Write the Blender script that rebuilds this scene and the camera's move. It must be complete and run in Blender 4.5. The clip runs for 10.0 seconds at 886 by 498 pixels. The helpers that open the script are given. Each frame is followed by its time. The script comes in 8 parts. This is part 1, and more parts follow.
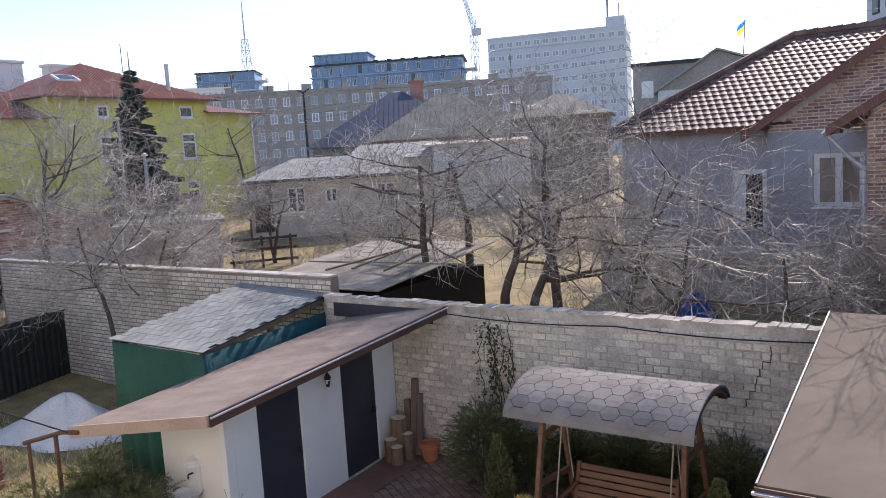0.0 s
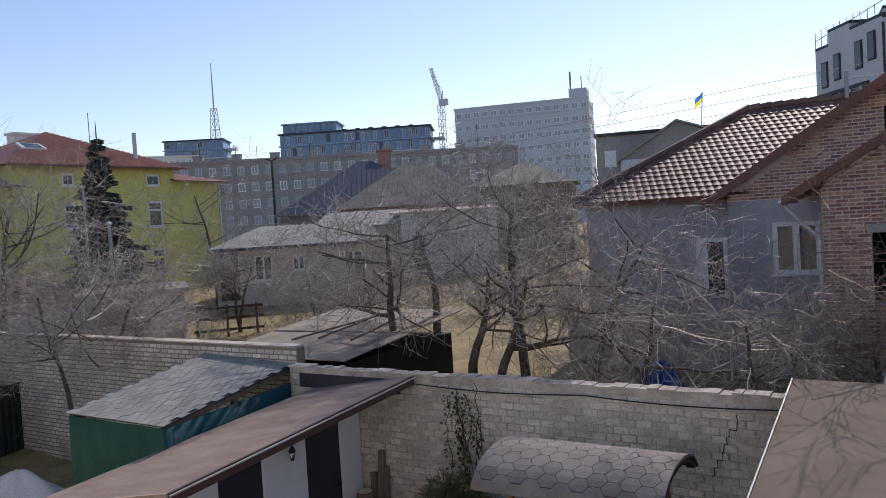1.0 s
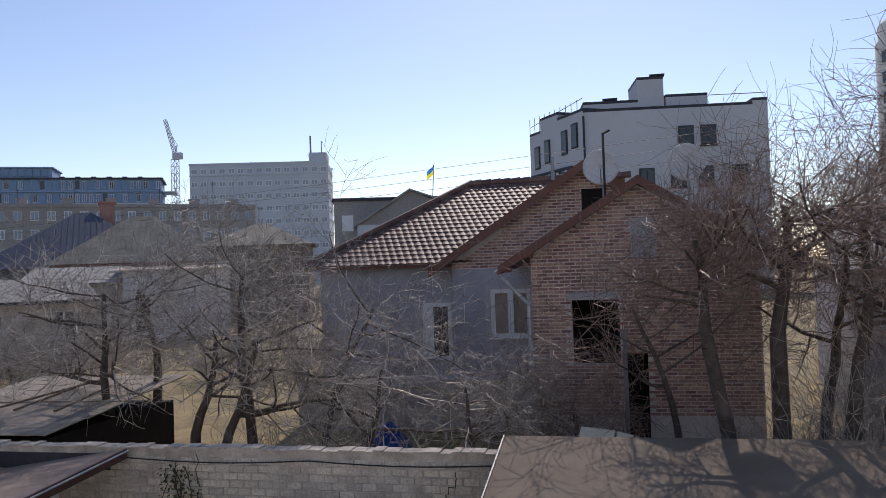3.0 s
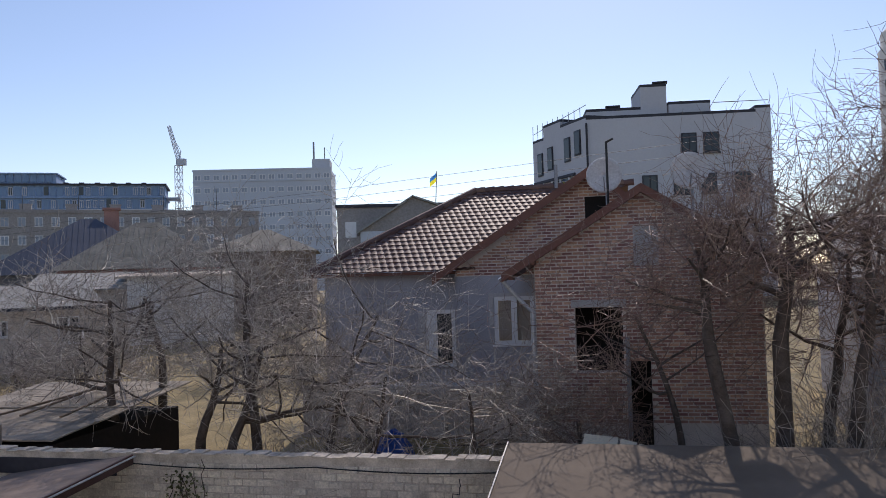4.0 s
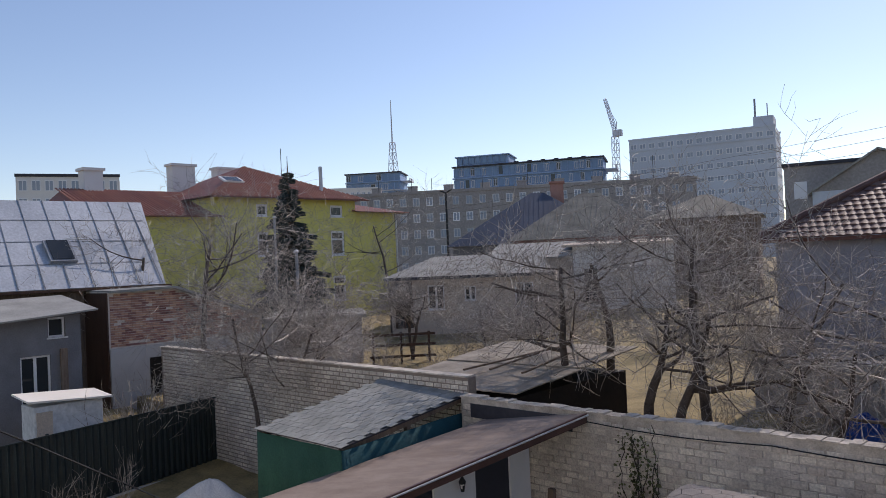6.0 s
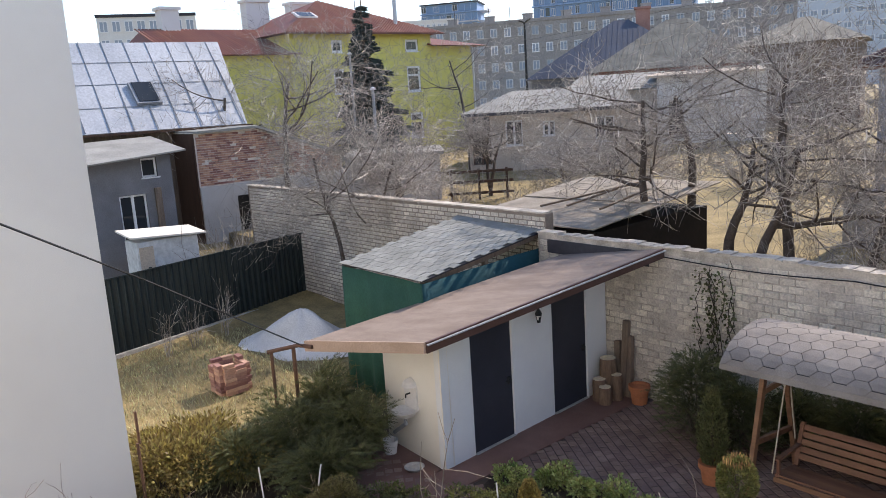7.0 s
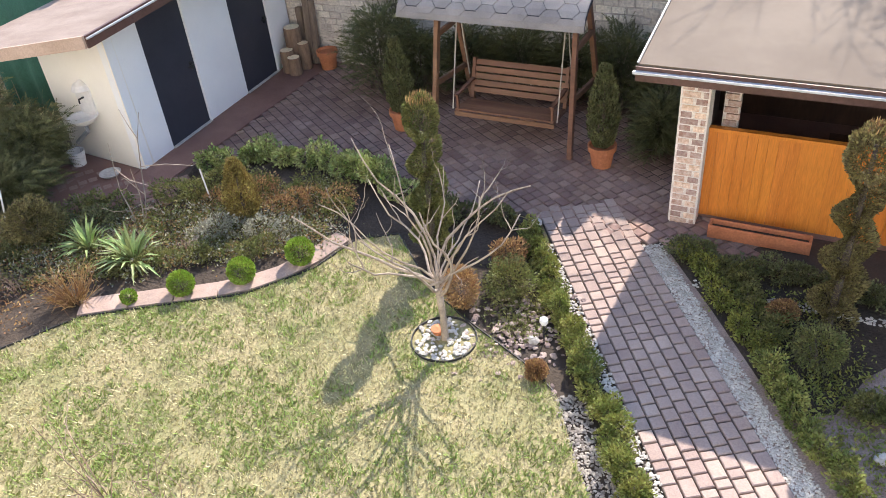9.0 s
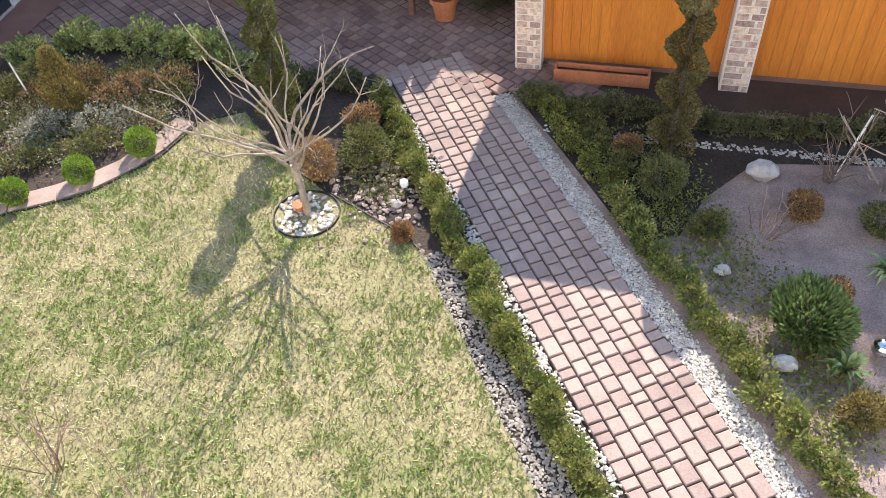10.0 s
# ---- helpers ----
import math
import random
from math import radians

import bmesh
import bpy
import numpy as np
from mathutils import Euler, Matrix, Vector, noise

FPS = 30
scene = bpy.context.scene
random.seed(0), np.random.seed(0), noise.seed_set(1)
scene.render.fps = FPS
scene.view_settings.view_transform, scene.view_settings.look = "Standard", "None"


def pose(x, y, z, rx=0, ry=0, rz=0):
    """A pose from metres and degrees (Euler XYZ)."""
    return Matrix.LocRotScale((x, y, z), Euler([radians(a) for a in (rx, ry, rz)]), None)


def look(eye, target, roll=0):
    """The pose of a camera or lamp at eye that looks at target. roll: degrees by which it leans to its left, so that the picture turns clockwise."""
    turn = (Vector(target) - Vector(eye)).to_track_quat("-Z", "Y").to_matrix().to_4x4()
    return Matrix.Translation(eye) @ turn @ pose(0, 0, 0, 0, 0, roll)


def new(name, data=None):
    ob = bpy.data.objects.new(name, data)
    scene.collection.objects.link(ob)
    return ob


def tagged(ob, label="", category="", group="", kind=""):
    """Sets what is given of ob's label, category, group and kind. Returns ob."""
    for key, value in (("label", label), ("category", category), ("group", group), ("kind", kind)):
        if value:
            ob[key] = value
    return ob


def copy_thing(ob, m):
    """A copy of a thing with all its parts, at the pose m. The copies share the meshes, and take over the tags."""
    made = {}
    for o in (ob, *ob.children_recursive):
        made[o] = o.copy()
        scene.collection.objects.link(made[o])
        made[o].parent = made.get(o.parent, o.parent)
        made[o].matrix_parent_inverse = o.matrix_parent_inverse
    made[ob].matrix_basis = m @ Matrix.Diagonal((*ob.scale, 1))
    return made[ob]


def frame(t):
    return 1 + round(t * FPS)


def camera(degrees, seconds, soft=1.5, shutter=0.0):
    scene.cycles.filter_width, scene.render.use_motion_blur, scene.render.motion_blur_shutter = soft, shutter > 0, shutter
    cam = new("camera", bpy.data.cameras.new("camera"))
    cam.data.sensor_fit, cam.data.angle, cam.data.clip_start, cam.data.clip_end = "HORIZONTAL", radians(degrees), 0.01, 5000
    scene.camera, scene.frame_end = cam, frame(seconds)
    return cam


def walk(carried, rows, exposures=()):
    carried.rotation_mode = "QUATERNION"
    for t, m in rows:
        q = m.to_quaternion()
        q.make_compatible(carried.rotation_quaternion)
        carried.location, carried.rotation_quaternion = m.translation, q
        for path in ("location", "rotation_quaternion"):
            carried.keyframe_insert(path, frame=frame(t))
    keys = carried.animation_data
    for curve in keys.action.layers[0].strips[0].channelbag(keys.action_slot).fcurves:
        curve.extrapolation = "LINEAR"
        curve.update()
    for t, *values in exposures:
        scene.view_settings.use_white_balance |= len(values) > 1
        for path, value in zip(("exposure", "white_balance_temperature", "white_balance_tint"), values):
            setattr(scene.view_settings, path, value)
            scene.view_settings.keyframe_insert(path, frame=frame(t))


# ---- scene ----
cam = camera(59.2, 10.0, soft=0.7)
PATH = [
    (0, look((-0.038, 0.247, 5.834), (-1.159, 1.886, 5.591), -3.5)),
    (0.5, look((-0.025, 0.23, 5.855), (-1.148, 1.88, 5.715), -3.6)),
    (1, look((-0.001, 0.23, 5.879), (-1.052, 1.93, 5.801), -3.5)),
    (1.5, look((0.029, 0.23, 5.881), (-0.904, 1.998, 5.846), -3.3)),
    (2, look((0.058, 0.206, 5.877), (-0.71, 2.053, 5.871), -2.9)),
    (2.5, look((0.083, 0.224, 5.873), (-0.449, 2.151, 5.893), -2.3)),
    (2.7, look((0.096, 0.228, 5.881), (-0.377, 2.171, 5.914), -2.1)),
    (3.8, look((0.11, 0.132, 5.913), (-0.293, 2.089, 5.978), -1.8)),
    (4, look((0.096, 0.114, 5.916), (-0.34, 2.064, 5.982), -1.8)),
    (4.5, look((0.036, 0.102, 5.909), (-0.716, 1.954, 5.984), -1.6)),
    (5, look((-0.027, 0.185, 5.876), (-1.07, 1.889, 5.961), -1.7)),
    (5.5, look((-0.107, 0.234, 5.888), (-1.353, 1.796, 5.969), -2.0)),
    (5.7, look((-0.118, 0.247, 5.89), (-1.427, 1.756, 5.971), -2.2)),
    (6.8, look((-0.087, 0.252, 5.925), (-1.601, 1.526, 5.634), -3.7)),
    (7, look((-0.073, 0.257, 5.926), (-1.586, 1.508, 5.546), -3.7)),
    (7.5, look((-0.065, 0.268, 5.91), (-1.545, 1.491, 5.348), -3.6)),
    (8, look((-0.07, 0.277, 5.812), (-1.396, 1.595, 5.103), -2.7)),
    (8.5, look((0.019, 0.289, 5.741), (-1.064, 1.717, 4.853), -4.2)),
    (9, look((0.063, 0.313, 5.697), (-0.739, 1.73, 4.536), -5.7)),
    (9.5, look((0.086, 0.335, 5.665), (-0.525, 1.715, 4.352), -6.1)),
    (10, look((0.13, 0.371, 5.665), (-0.3, 1.686, 4.222), -5.4)),
]
EXPO = [(0.0, 0.82, 6600, 20), (0.5, 0.34, 6550, 18), (1.0, 0.06, 6650, 20), (1.6, -0.1, 6650, 20), (5.7, -0.13, 6600, 20), (6.8, 0.66, 6900, 17), (7.5, 1.5, 6900, 16), (8.5, 1.86, 6750, 15), (10.0, 1.78, 6750, 15)]
walk(cam, PATH, EXPO)

# ---- world and sun ----
SUN_EL, SUN_AZ = radians(40.3), radians(-3.0)   # azimuth from +y towards +x
world = bpy.data.worlds.new("sky")
scene.world = world
world.use_nodes = True
_n = world.node_tree.nodes
_sky = _n.new("ShaderNodeTexSky")
_sky.sky_type = "NISHITA"
_sky.sun_disc = False
_sky.sun_elevation, _sky.sun_rotation = SUN_EL, SUN_AZ
_sky.altitude, _sky.air_density, _sky.dust_density, _sky.ozone_density = 200, 1.0, 0.28, 1.85
_n["Background"].inputs[1].default_value = 0.145
world.node_tree.links.new(_sky.outputs[0], _n["Background"].inputs[0])
_l = bpy.data.lights.new("sun", "SUN")
_l.energy, _l.angle, _l.color = 3.05, radians(0.55), (1.0, 0.93, 0.83)
_s = new("sun", _l)
_s.matrix_world = look((50 * math.cos(SUN_EL) * math.sin(SUN_AZ), 50 * math.cos(SUN_EL) * math.cos(SUN_AZ), 50 * math.sin(SUN_EL)), (0, 0, 0))

# ---- materials ----


def mat(name, a, b=None, scale=2.0, rough=0.85, fine=40.0, bump=0.25, metal=0.0, vary=0.0, spec=0.3, grain=0.18, stretch=(1, 1, 1)):
    """Two colours mixed by a large noise, a fine grain, relief, and a shift from piece to piece."""
    m = bpy.data.materials.new(name)
    m.use_nodes = True
    t = m.node_tree
    n, li = t.nodes, t.links
    p = n["Principled BSDF"]
    b = b or tuple(c * 0.75 for c in a)
    geo = n.new("ShaderNodeNewGeometry")
    mp = n.new("ShaderNodeMapping")
    mp.inputs["Scale"].default_value = stretch
    li.new(geo.outputs["Position"], mp.inputs["Vector"])
    n1 = n.new("ShaderNodeTexNoise")
    n1.inputs["Scale"].default_value, n1.inputs["Detail"].default_value, n1.inputs["Roughness"].default_value = scale, 5, 0.65
    n2 = n.new("ShaderNodeTexNoise")
    n2.inputs["Scale"].default_value, n2.inputs["Detail"].default_value = fine, 4
    for k in (n1, n2):
        li.new(mp.outputs[0], k.inputs["Vector"])
    ramp = n.new("ShaderNodeValToRGB")
    ramp.color_ramp.elements[0].position, ramp.color_ramp.elements[1].position = 0.36, 0.66
    ramp.color_ramp.elements[0].color, ramp.color_ramp.elements[1].color = (*a, 1), (*b, 1)
    li.new(n1.outputs["Fac"], ramp.inputs["Fac"])
    hsv = n.new("ShaderNodeHueSaturation")
    li.new(ramp.outputs[0], hsv.inputs["Color"])
    v = n.new("ShaderNodeMapRange")
    v.inputs["From Min"].default_value, v.inputs["From Max"].default_value = 0.25, 0.75
    v.inputs["To Min"].default_value, v.inputs["To Max"].default_value = 1 - grain, 1 + grain
    li.new(n2.outputs["Fac"], v.inputs["Value"])
    last = v.outputs[0]
    if vary:
        info = n.new("ShaderNodeObjectInfo")
        add = n.new("ShaderNodeMath")
        add.operation = "ADD"
        li.new(info.outputs["Random"], add.inputs[0])
        li.new(geo.outputs["Random Per Island"], add.inputs[1])
        fr = n.new("ShaderNodeMath")
        fr.operation = "FRACT"
        li.new(add.outputs[0], fr.inputs[0])
        r = n.new("ShaderNodeMapRange")
        r.inputs["To Min"].default_value, r.inputs["To Max"].default_value = 1 - vary, 1 + vary
        li.new(fr.outputs[0], r.inputs["Value"])
        mul = n.new("ShaderNodeMath")
        mul.operation = "MULTIPLY"
        li.new(last, mul.inputs[0])
        li.new(r.outputs[0], mul.inputs[1])
        last = mul.outputs[0]
        h = n.new("ShaderNodeMapRange")
        h.inputs["To Min"].default_value, h.inputs["To Max"].default_value = 0.5 - vary * 0.05, 0.5 + vary * 0.05
        li.new(fr.outputs[0], h.inputs["Value"])
        li.new(h.outputs[0], hsv.inputs["Hue"])
    li.new(last, hsv.inputs["Value"])
    li.new(hsv.outputs[0], p.inputs["Base Color"])
    p.inputs["Roughness"].default_value, p.inputs["Metallic"].default_value = rough, metal
    p.inputs["Specular IOR Level"].default_value = spec
    if bump:
        bp = n.new("ShaderNodeBump")
        bp.inputs["Strength"].default_value, bp.inputs["Distance"].default_value = bump, 0.6 / fine
        li.new(n2.outputs["Fac"], bp.inputs["Height"])
        li.new(bp.outputs[0], p.inputs["Normal"])
    return m


def leafmat(name, a, b, rough=0.55, trans=0.25):
    m = mat(name, a, b, scale=5, rough=rough, fine=60, bump=0, vary=0.45, spec=0.35)
    n, li = m.node_tree.nodes, m.node_tree.links
    tr = n.new("ShaderNodeBsdfTranslucent")
    mx = n.new("ShaderNodeMixShader")
    mx.inputs[0].default_value = trans
    src = n["Principled BSDF"].inputs["Base Color"].links[0].from_socket
    li.new(src, tr.inputs[0])
    li.new(n["Principled BSDF"].outputs[0], mx.inputs[1])
    li.new(tr.outputs[0], mx.inputs[2])
    li.new(mx.outputs[0], n["Material Output"].inputs[0])
    return m


def glassmat(name, tint=(0.03, 0.035, 0.04), rough=0.04):
    m = bpy.data.materials.new(name)
    m.use_nodes = True
    p = m.node_tree.nodes["Principled BSDF"]
    p.inputs["Base Color"].default_value = (*tint, 1)
    p.inputs["Roughness"].default_value, p.inputs["Specular IOR Level"].default_value = rough, 0.4
    return m


M_STRAW = mat("dry_grass_ground", (0.36, 0.275, 0.13), (0.17, 0.138, 0.068), scale=0.9, fine=22, bump=0.7, grain=0.3)
M_SOIL = mat("dark_garden_soil", (0.034, 0.026, 0.020), (0.065, 0.048, 0.035), scale=1.6, fine=30, bump=0.9, grain=0.4)
M_LAWN = mat("lawn_soil", (0.29, 0.25, 0.14), (0.19, 0.19, 0.085), scale=1.2, fine=45, bump=0.8, grain=0.35)
M_BLADE_G = leafmat("green_grass", (0.20, 0.27, 0.07), (0.28, 0.32, 0.11))
M_BLADE_S = leafmat("straw_grass", (0.40, 0.36, 0.195), (0.50, 0.46, 0.28))
M_PAVER = mat("brown_paver", (0.285, 0.215, 0.185), (0.355, 0.275, 0.235), scale=1.5, fine=70, bump=0.3, vary=0.14)
# Darker, redder copy of the path paver, its colour set for the wall's shade
M_YARDPAVER = mat("shade_toned_reddish_yard_paver", (0.205, 0.13, 0.105), (0.29, 0.20, 0.17), scale=1.2, fine=70, bump=0.35, vary=0.2)
M_JOINT = mat("paver_joint_sand", (0.085, 0.062, 0.05), (0.06, 0.045, 0.036), fine=50)
M_REDSLAB = mat("reddish_paving", (0.185, 0.10, 0.08), (0.24, 0.14, 0.115), scale=1.3, fine=60, bump=0.3)
M_PEBBLE = mat("white_pebble", (0.54, 0.51, 0.45), (0.37, 0.35, 0.31), scale=9, fine=40, bump=0.1, vary=0.2)
M_GREYPEB = mat("grey_pebble", (0.33, 0.30, 0.265), (0.19, 0.17, 0.15), scale=9, fine=40, bump=0.2, vary=0.4)
M_ROSEPEB = mat("pinkish_pebble", (0.36, 0.28, 0.25), (0.22, 0.17, 0.15), scale=9, fine=40, bump=0.2, vary=0.45)
M_PINKPEB = mat("pink_gravel", (0.35, 0.265, 0.225), (0.22, 0.165, 0.14), scale=3, fine=70, bump=0.8, grain=0.35)
M_PINKSLAB = mat("pale_pink_stone_slab", (0.37, 0.275, 0.23), (0.26, 0.195, 0.165), scale=3, fine=50, bump=0.4)
M_SILICATE = mat("pale_silicate_brick", (0.74, 0.68, 0.585), (0.50, 0.45, 0.38), scale=1.1, fine=26, bump=0.6, vary=0.16, grain=0.26)
M_MORTAR = mat("grey_mortar", (0.76, 0.69, 0.62), (0.60, 0.54, 0.48), scale=2, fine=40, bump=0.5)
M_WALLMORTAR = mat("pale_smeared_mortar", (0.64, 0.58, 0.50), (0.36, 0.32, 0.27), scale=3.4, fine=40, bump=0.6)
M_OLDSHEET = mat("weathered_brownish_sheet", (0.36, 0.32, 0.26), (0.22, 0.19, 0.155), scale=1.8, fine=30, bump=0.4)
M_MORTAR_D = mat("dark_mortar", (0.30, 0.25, 0.21), (0.22, 0.18, 0.15), scale=2, fine=40, bump=0.5)
M_REDBRICK = mat("red_brick", (0.48, 0.275, 0.215), (0.37, 0.205, 0.16), scale=1.2, fine=30, bump=0.5, vary=0.42)
M_GAZBRICK = mat("mottled_brick", (0.66, 0.54, 0.46), (0.42, 0.25, 0.18), scale=14, fine=40, bump=0.5, vary=0.35)
M_PALEMORTAR = mat("pale_mortar", (0.78, 0.72, 0.65), (0.66, 0.6, 0.54), scale=5, fine=50)
M_CREAM = mat("cream_stucco", (0.84, 0.80, 0.72), (0.78, 0.74, 0.66), scale=0.8, fine=90, bump=0.25, grain=0.05)
M_WING = mat("pale_house_stucco", (0.76, 0.735, 0.69), (0.71, 0.685, 0.645), scale=0.5, fine=70, bump=0.2, grain=0.04)
M_WHITE = mat("white_painted_stucco", (0.80, 0.80, 0.79), (0.74, 0.74, 0.74), scale=0.9, fine=80, bump=0.2, grain=0.05)
M_NAVY = mat("dark_navy_door_paint", (0.034, 0.036, 0.048), (0.045, 0.047, 0.06), scale=1.5, rough=0.5, fine=60, bump=0.1)
M_BROWNFELT = mat("brown_roofing_felt", (0.215, 0.165, 0.135), (0.30, 0.24, 0.20), scale=1.0, fine=120, bump=0.35, stretch=(1, 2.5, 1))
M_BROWNTRIM = mat("dark_brown_metal_trim", (0.085, 0.045, 0.035), (0.11, 0.06, 0.05), scale=2, rough=0.45, fine=30, bump=0.05)
M_COPPER = mat("tan_brown_fascia", (0.40, 0.29, 0.22), (0.46, 0.34, 0.27), scale=1.5, rough=0.5, fine=40, bump=0.05)
M_GAZFELT = mat("grey_brown_bitumen_felt", (0.155, 0.122, 0.092), (0.205, 0.165, 0.125), scale=0.8, fine=140, bump=0.3)
M_ORANGE = mat("orange_varnished_pine", (0.66, 0.235, 0.042), (0.55, 0.18, 0.03), scale=1.3, rough=0.42, fine=12, bump=0.06, vary=0.06, stretch=(6, 6, 0.6))
M_DARKWOOD = mat("dark_brown_wood", (0.10, 0.055, 0.035), (0.065, 0.035, 0.024), scale=2, rough=0.6, fine=25, stretch=(1, 1, 0.2))
M_SWINGWOOD = mat("reddish_brown_wood", (0.24, 0.125, 0.075), (0.17, 0.085, 0.05), scale=2, rough=0.55, fine=25, stretch=(0.3, 3, 3), vary=0.12)
M_LOG = mat("orange_brown_log_bark", (0.27, 0.18, 0.12), (0.16, 0.105, 0.075), scale=6, fine=30, bump=0.7, stretch=(3, 3, 0.5))
M_WOODPALE = mat("pale_sawn_wood", (0.80, 0.68, 0.48), (0.68, 0.56, 0.38), scale=2, fine=25, bump=0.2)
M_WOOD_SHADE = mat("weathered_wood_and_wall_shade", (0.25, 0.19, 0.14), (0.15, 0.11, 0.085), scale=3, fine=30, bump=0.5, stretch=(3, 3, 0.4))
M_SHINGLE = mat("grey_shingle", (0.30, 0.305, 0.285), (0.215, 0.225, 0.21), scale=1.5, fine=60, bump=0.4, vary=0.11)
# Shingle colour lowered to stand for tree shade on the swing roof
M_HEXSH = mat("tree_shaded_hexagonal_shingle", (0.27, 0.245, 0.225), (0.20, 0.18, 0.165), scale=2, fine=80, bump=0.35, vary=0.1)
M_GREENNET = mat("green_tarpaulin", (0.03, 0.10, 0.07), (0.02, 0.075, 0.055), scale=1.2, rough=0.85, fine=30, bump=0.2)
M_TEALNET = mat("teal_tarpaulin", (0.016, 0.085, 0.10), (0.012, 0.06, 0.075), scale=1.2, rough=0.85, fine=30, bump=0.2)
M_FENCE = mat("dark_green_sheet_fence", (0.020, 0.029, 0.029), (0.016, 0.023, 0.024), scale=0.8, rough=0.5, fine=20, bump=0.05)
M_SAND = mat("white_sand", (0.74, 0.72, 0.68), (0.62, 0.6, 0.57), scale=1.5, fine=35, bump=0.8)
M_PLASTER = mat("grey_cement_plaster", (0.42, 0.42, 0.45), (0.32, 0.32, 0.345), scale=0.6, fine=25, bump=0.4, grain=0.12)
M_DULLPLASTER = mat("dull_grey_plaster", (0.21, 0.21, 0.225), (0.15, 0.15, 0.16), scale=0.8, fine=25, bump=0.4, grain=0.12)
M_PLASTER_L = mat("pale_grey_plaster", (0.50, 0.49, 0.48), (0.40, 0.39, 0.385), scale=0.5, fine=25, bump=0.4, grain=0.1)
M_TILE = mat("brown_roof_tile", (0.17, 0.10, 0.08), (0.12, 0.07, 0.06), scale=0.8, rough=0.58, fine=40, bump=0.15, vary=0.25, spec=0.3)
M_REDTILE = mat("red_roof_tile", (0.26, 0.10, 0.07), (0.20, 0.078, 0.056), scale=0.6, rough=0.6, fine=20, bump=0.2, vary=0.15)
M_VERGE = mat("brown_wooden_verge", (0.19, 0.085, 0.06), (0.145, 0.065, 0.05), scale=2, rough=0.6, fine=30)
M_YELLOW = mat("yellow_green_facade", (0.70, 0.64, 0.18), (0.62, 0.57, 0.155), scale=0.3, fine=20, bump=0.1, grain=0.05)
M_BEIGE = mat("beige_plaster", (0.62, 0.52, 0.42), (0.52, 0.43, 0.345), scale=0.6, fine=25, bump=0.3)
M_OFFWHITE = mat("offwhite_facade", (0.74, 0.72, 0.69), (0.66, 0.64, 0.62), scale=0.3, fine=20, bump=0.1, grain=0.08)
M_SLATE = mat("grey_fibre_cement_roof", (0.36, 0.355, 0.33), (0.25, 0.25, 0.23), scale=0.9, fine=20, bump=0.3)
M_OLDSLATE = mat("brown_grey_corrugated_slate", (0.25, 0.235, 0.195), (0.15, 0.14, 0.115), scale=0.9, fine=18, bump=0.3)
M_DARKROOF = mat("dark_blue_grey_roof", (0.062, 0.075, 0.105), (0.048, 0.057, 0.08), scale=0.5, rough=0.5, fine=15, bump=0.1)
M_BLUETARP = mat("blue_tarpaulin", (0.02, 0.09, 0.38), (0.015, 0.06, 0.28), scale=2, rough=0.45, fine=9, bump=0.6)
M_ZINC = mat("galvanised_sheet", (0.52, 0.54, 0.56), (0.42, 0.44, 0.46), scale=0.5, rough=0.42, fine=12, metal=0.35, bump=0.08)
# Far haze is put into these base colours: lighter, the concrete also bluer
M_PANEL = mat("haze_lifted_concrete_panel", (0.35, 0.325, 0.31), (0.28, 0.26, 0.25), scale=0.12, fine=4, bump=0.1)
M_HAZECONC = mat("haze_paled_concrete", (0.56, 0.60, 0.66), (0.50, 0.54, 0.60), scale=0.08, fine=3, bump=0.1, grain=0.06)
M_BLUEGLASS = glassmat("blue_facade_glass", (0.13, 0.22, 0.36), 0.2)
M_BLUESLAB = mat("blue_grey_slab", (0.27, 0.38, 0.56), (0.23, 0.33, 0.49), scale=0.1, fine=3, bump=0)
M_APT = mat("white_apartment_render", (0.58, 0.58, 0.61), (0.53, 0.53, 0.56), scale=0.1, fine=5, bump=0.05, grain=0.04)
M_DARKTRIM = mat("charcoal_trim", (0.05, 0.05, 0.06), (0.04, 0.04, 0.05), rough=0.6, fine=10, bump=0)
M_GLASS = glassmat("dark_window_glass")
M_CLEAR = bpy.data.materials.new("clear_window_glass")
M_CLEAR.use_nodes = True
_p = M_CLEAR.node_tree.nodes["Principled BSDF"]
_p.inputs["Transmission Weight"].default_value, _p.inputs["Roughness"].default_value, _p.inputs["IOR"].default_value = 1.0, 0.02, 1.1
# Far panes lightened in colour to imitate haze over dark glass
M_FARGLASS = glassmat("haze_paled_glass", (0.30, 0.35, 0.42), 0.25)
M_GREYFRAME = mat("dull_window_frame", (0.70, 0.70, 0.71), (0.46, 0.46, 0.47), scale=0.15, fine=4, bump=0, vary=0.35)
M_PVC = mat("white_window_frame", (0.78, 0.78, 0.78), (0.72, 0.72, 0.72), rough=0.35, fine=20, bump=0, grain=0.03)
# Near-black boards, and flat panels that paint in unlit rooms and openings
M_DARK = mat("black_boards_and_room_shade", (0.018, 0.014, 0.012), (0.012, 0.01, 0.009), fine=10, bump=0)
M_BARK = mat("grey_brown_bark", (0.075, 0.058, 0.048), (0.14, 0.115, 0.098), scale=5, fine=40, bump=0.6)
# Grey twigs; sunlit and shaded sides are put into the two far-apart tones
M_TWIG = mat("lit_and_shaded_grey_twig", (0.56, 0.50, 0.44), (0.15, 0.128, 0.11), scale=2.2, rough=0.55, fine=30, bump=0, vary=0.5, spec=0.3)
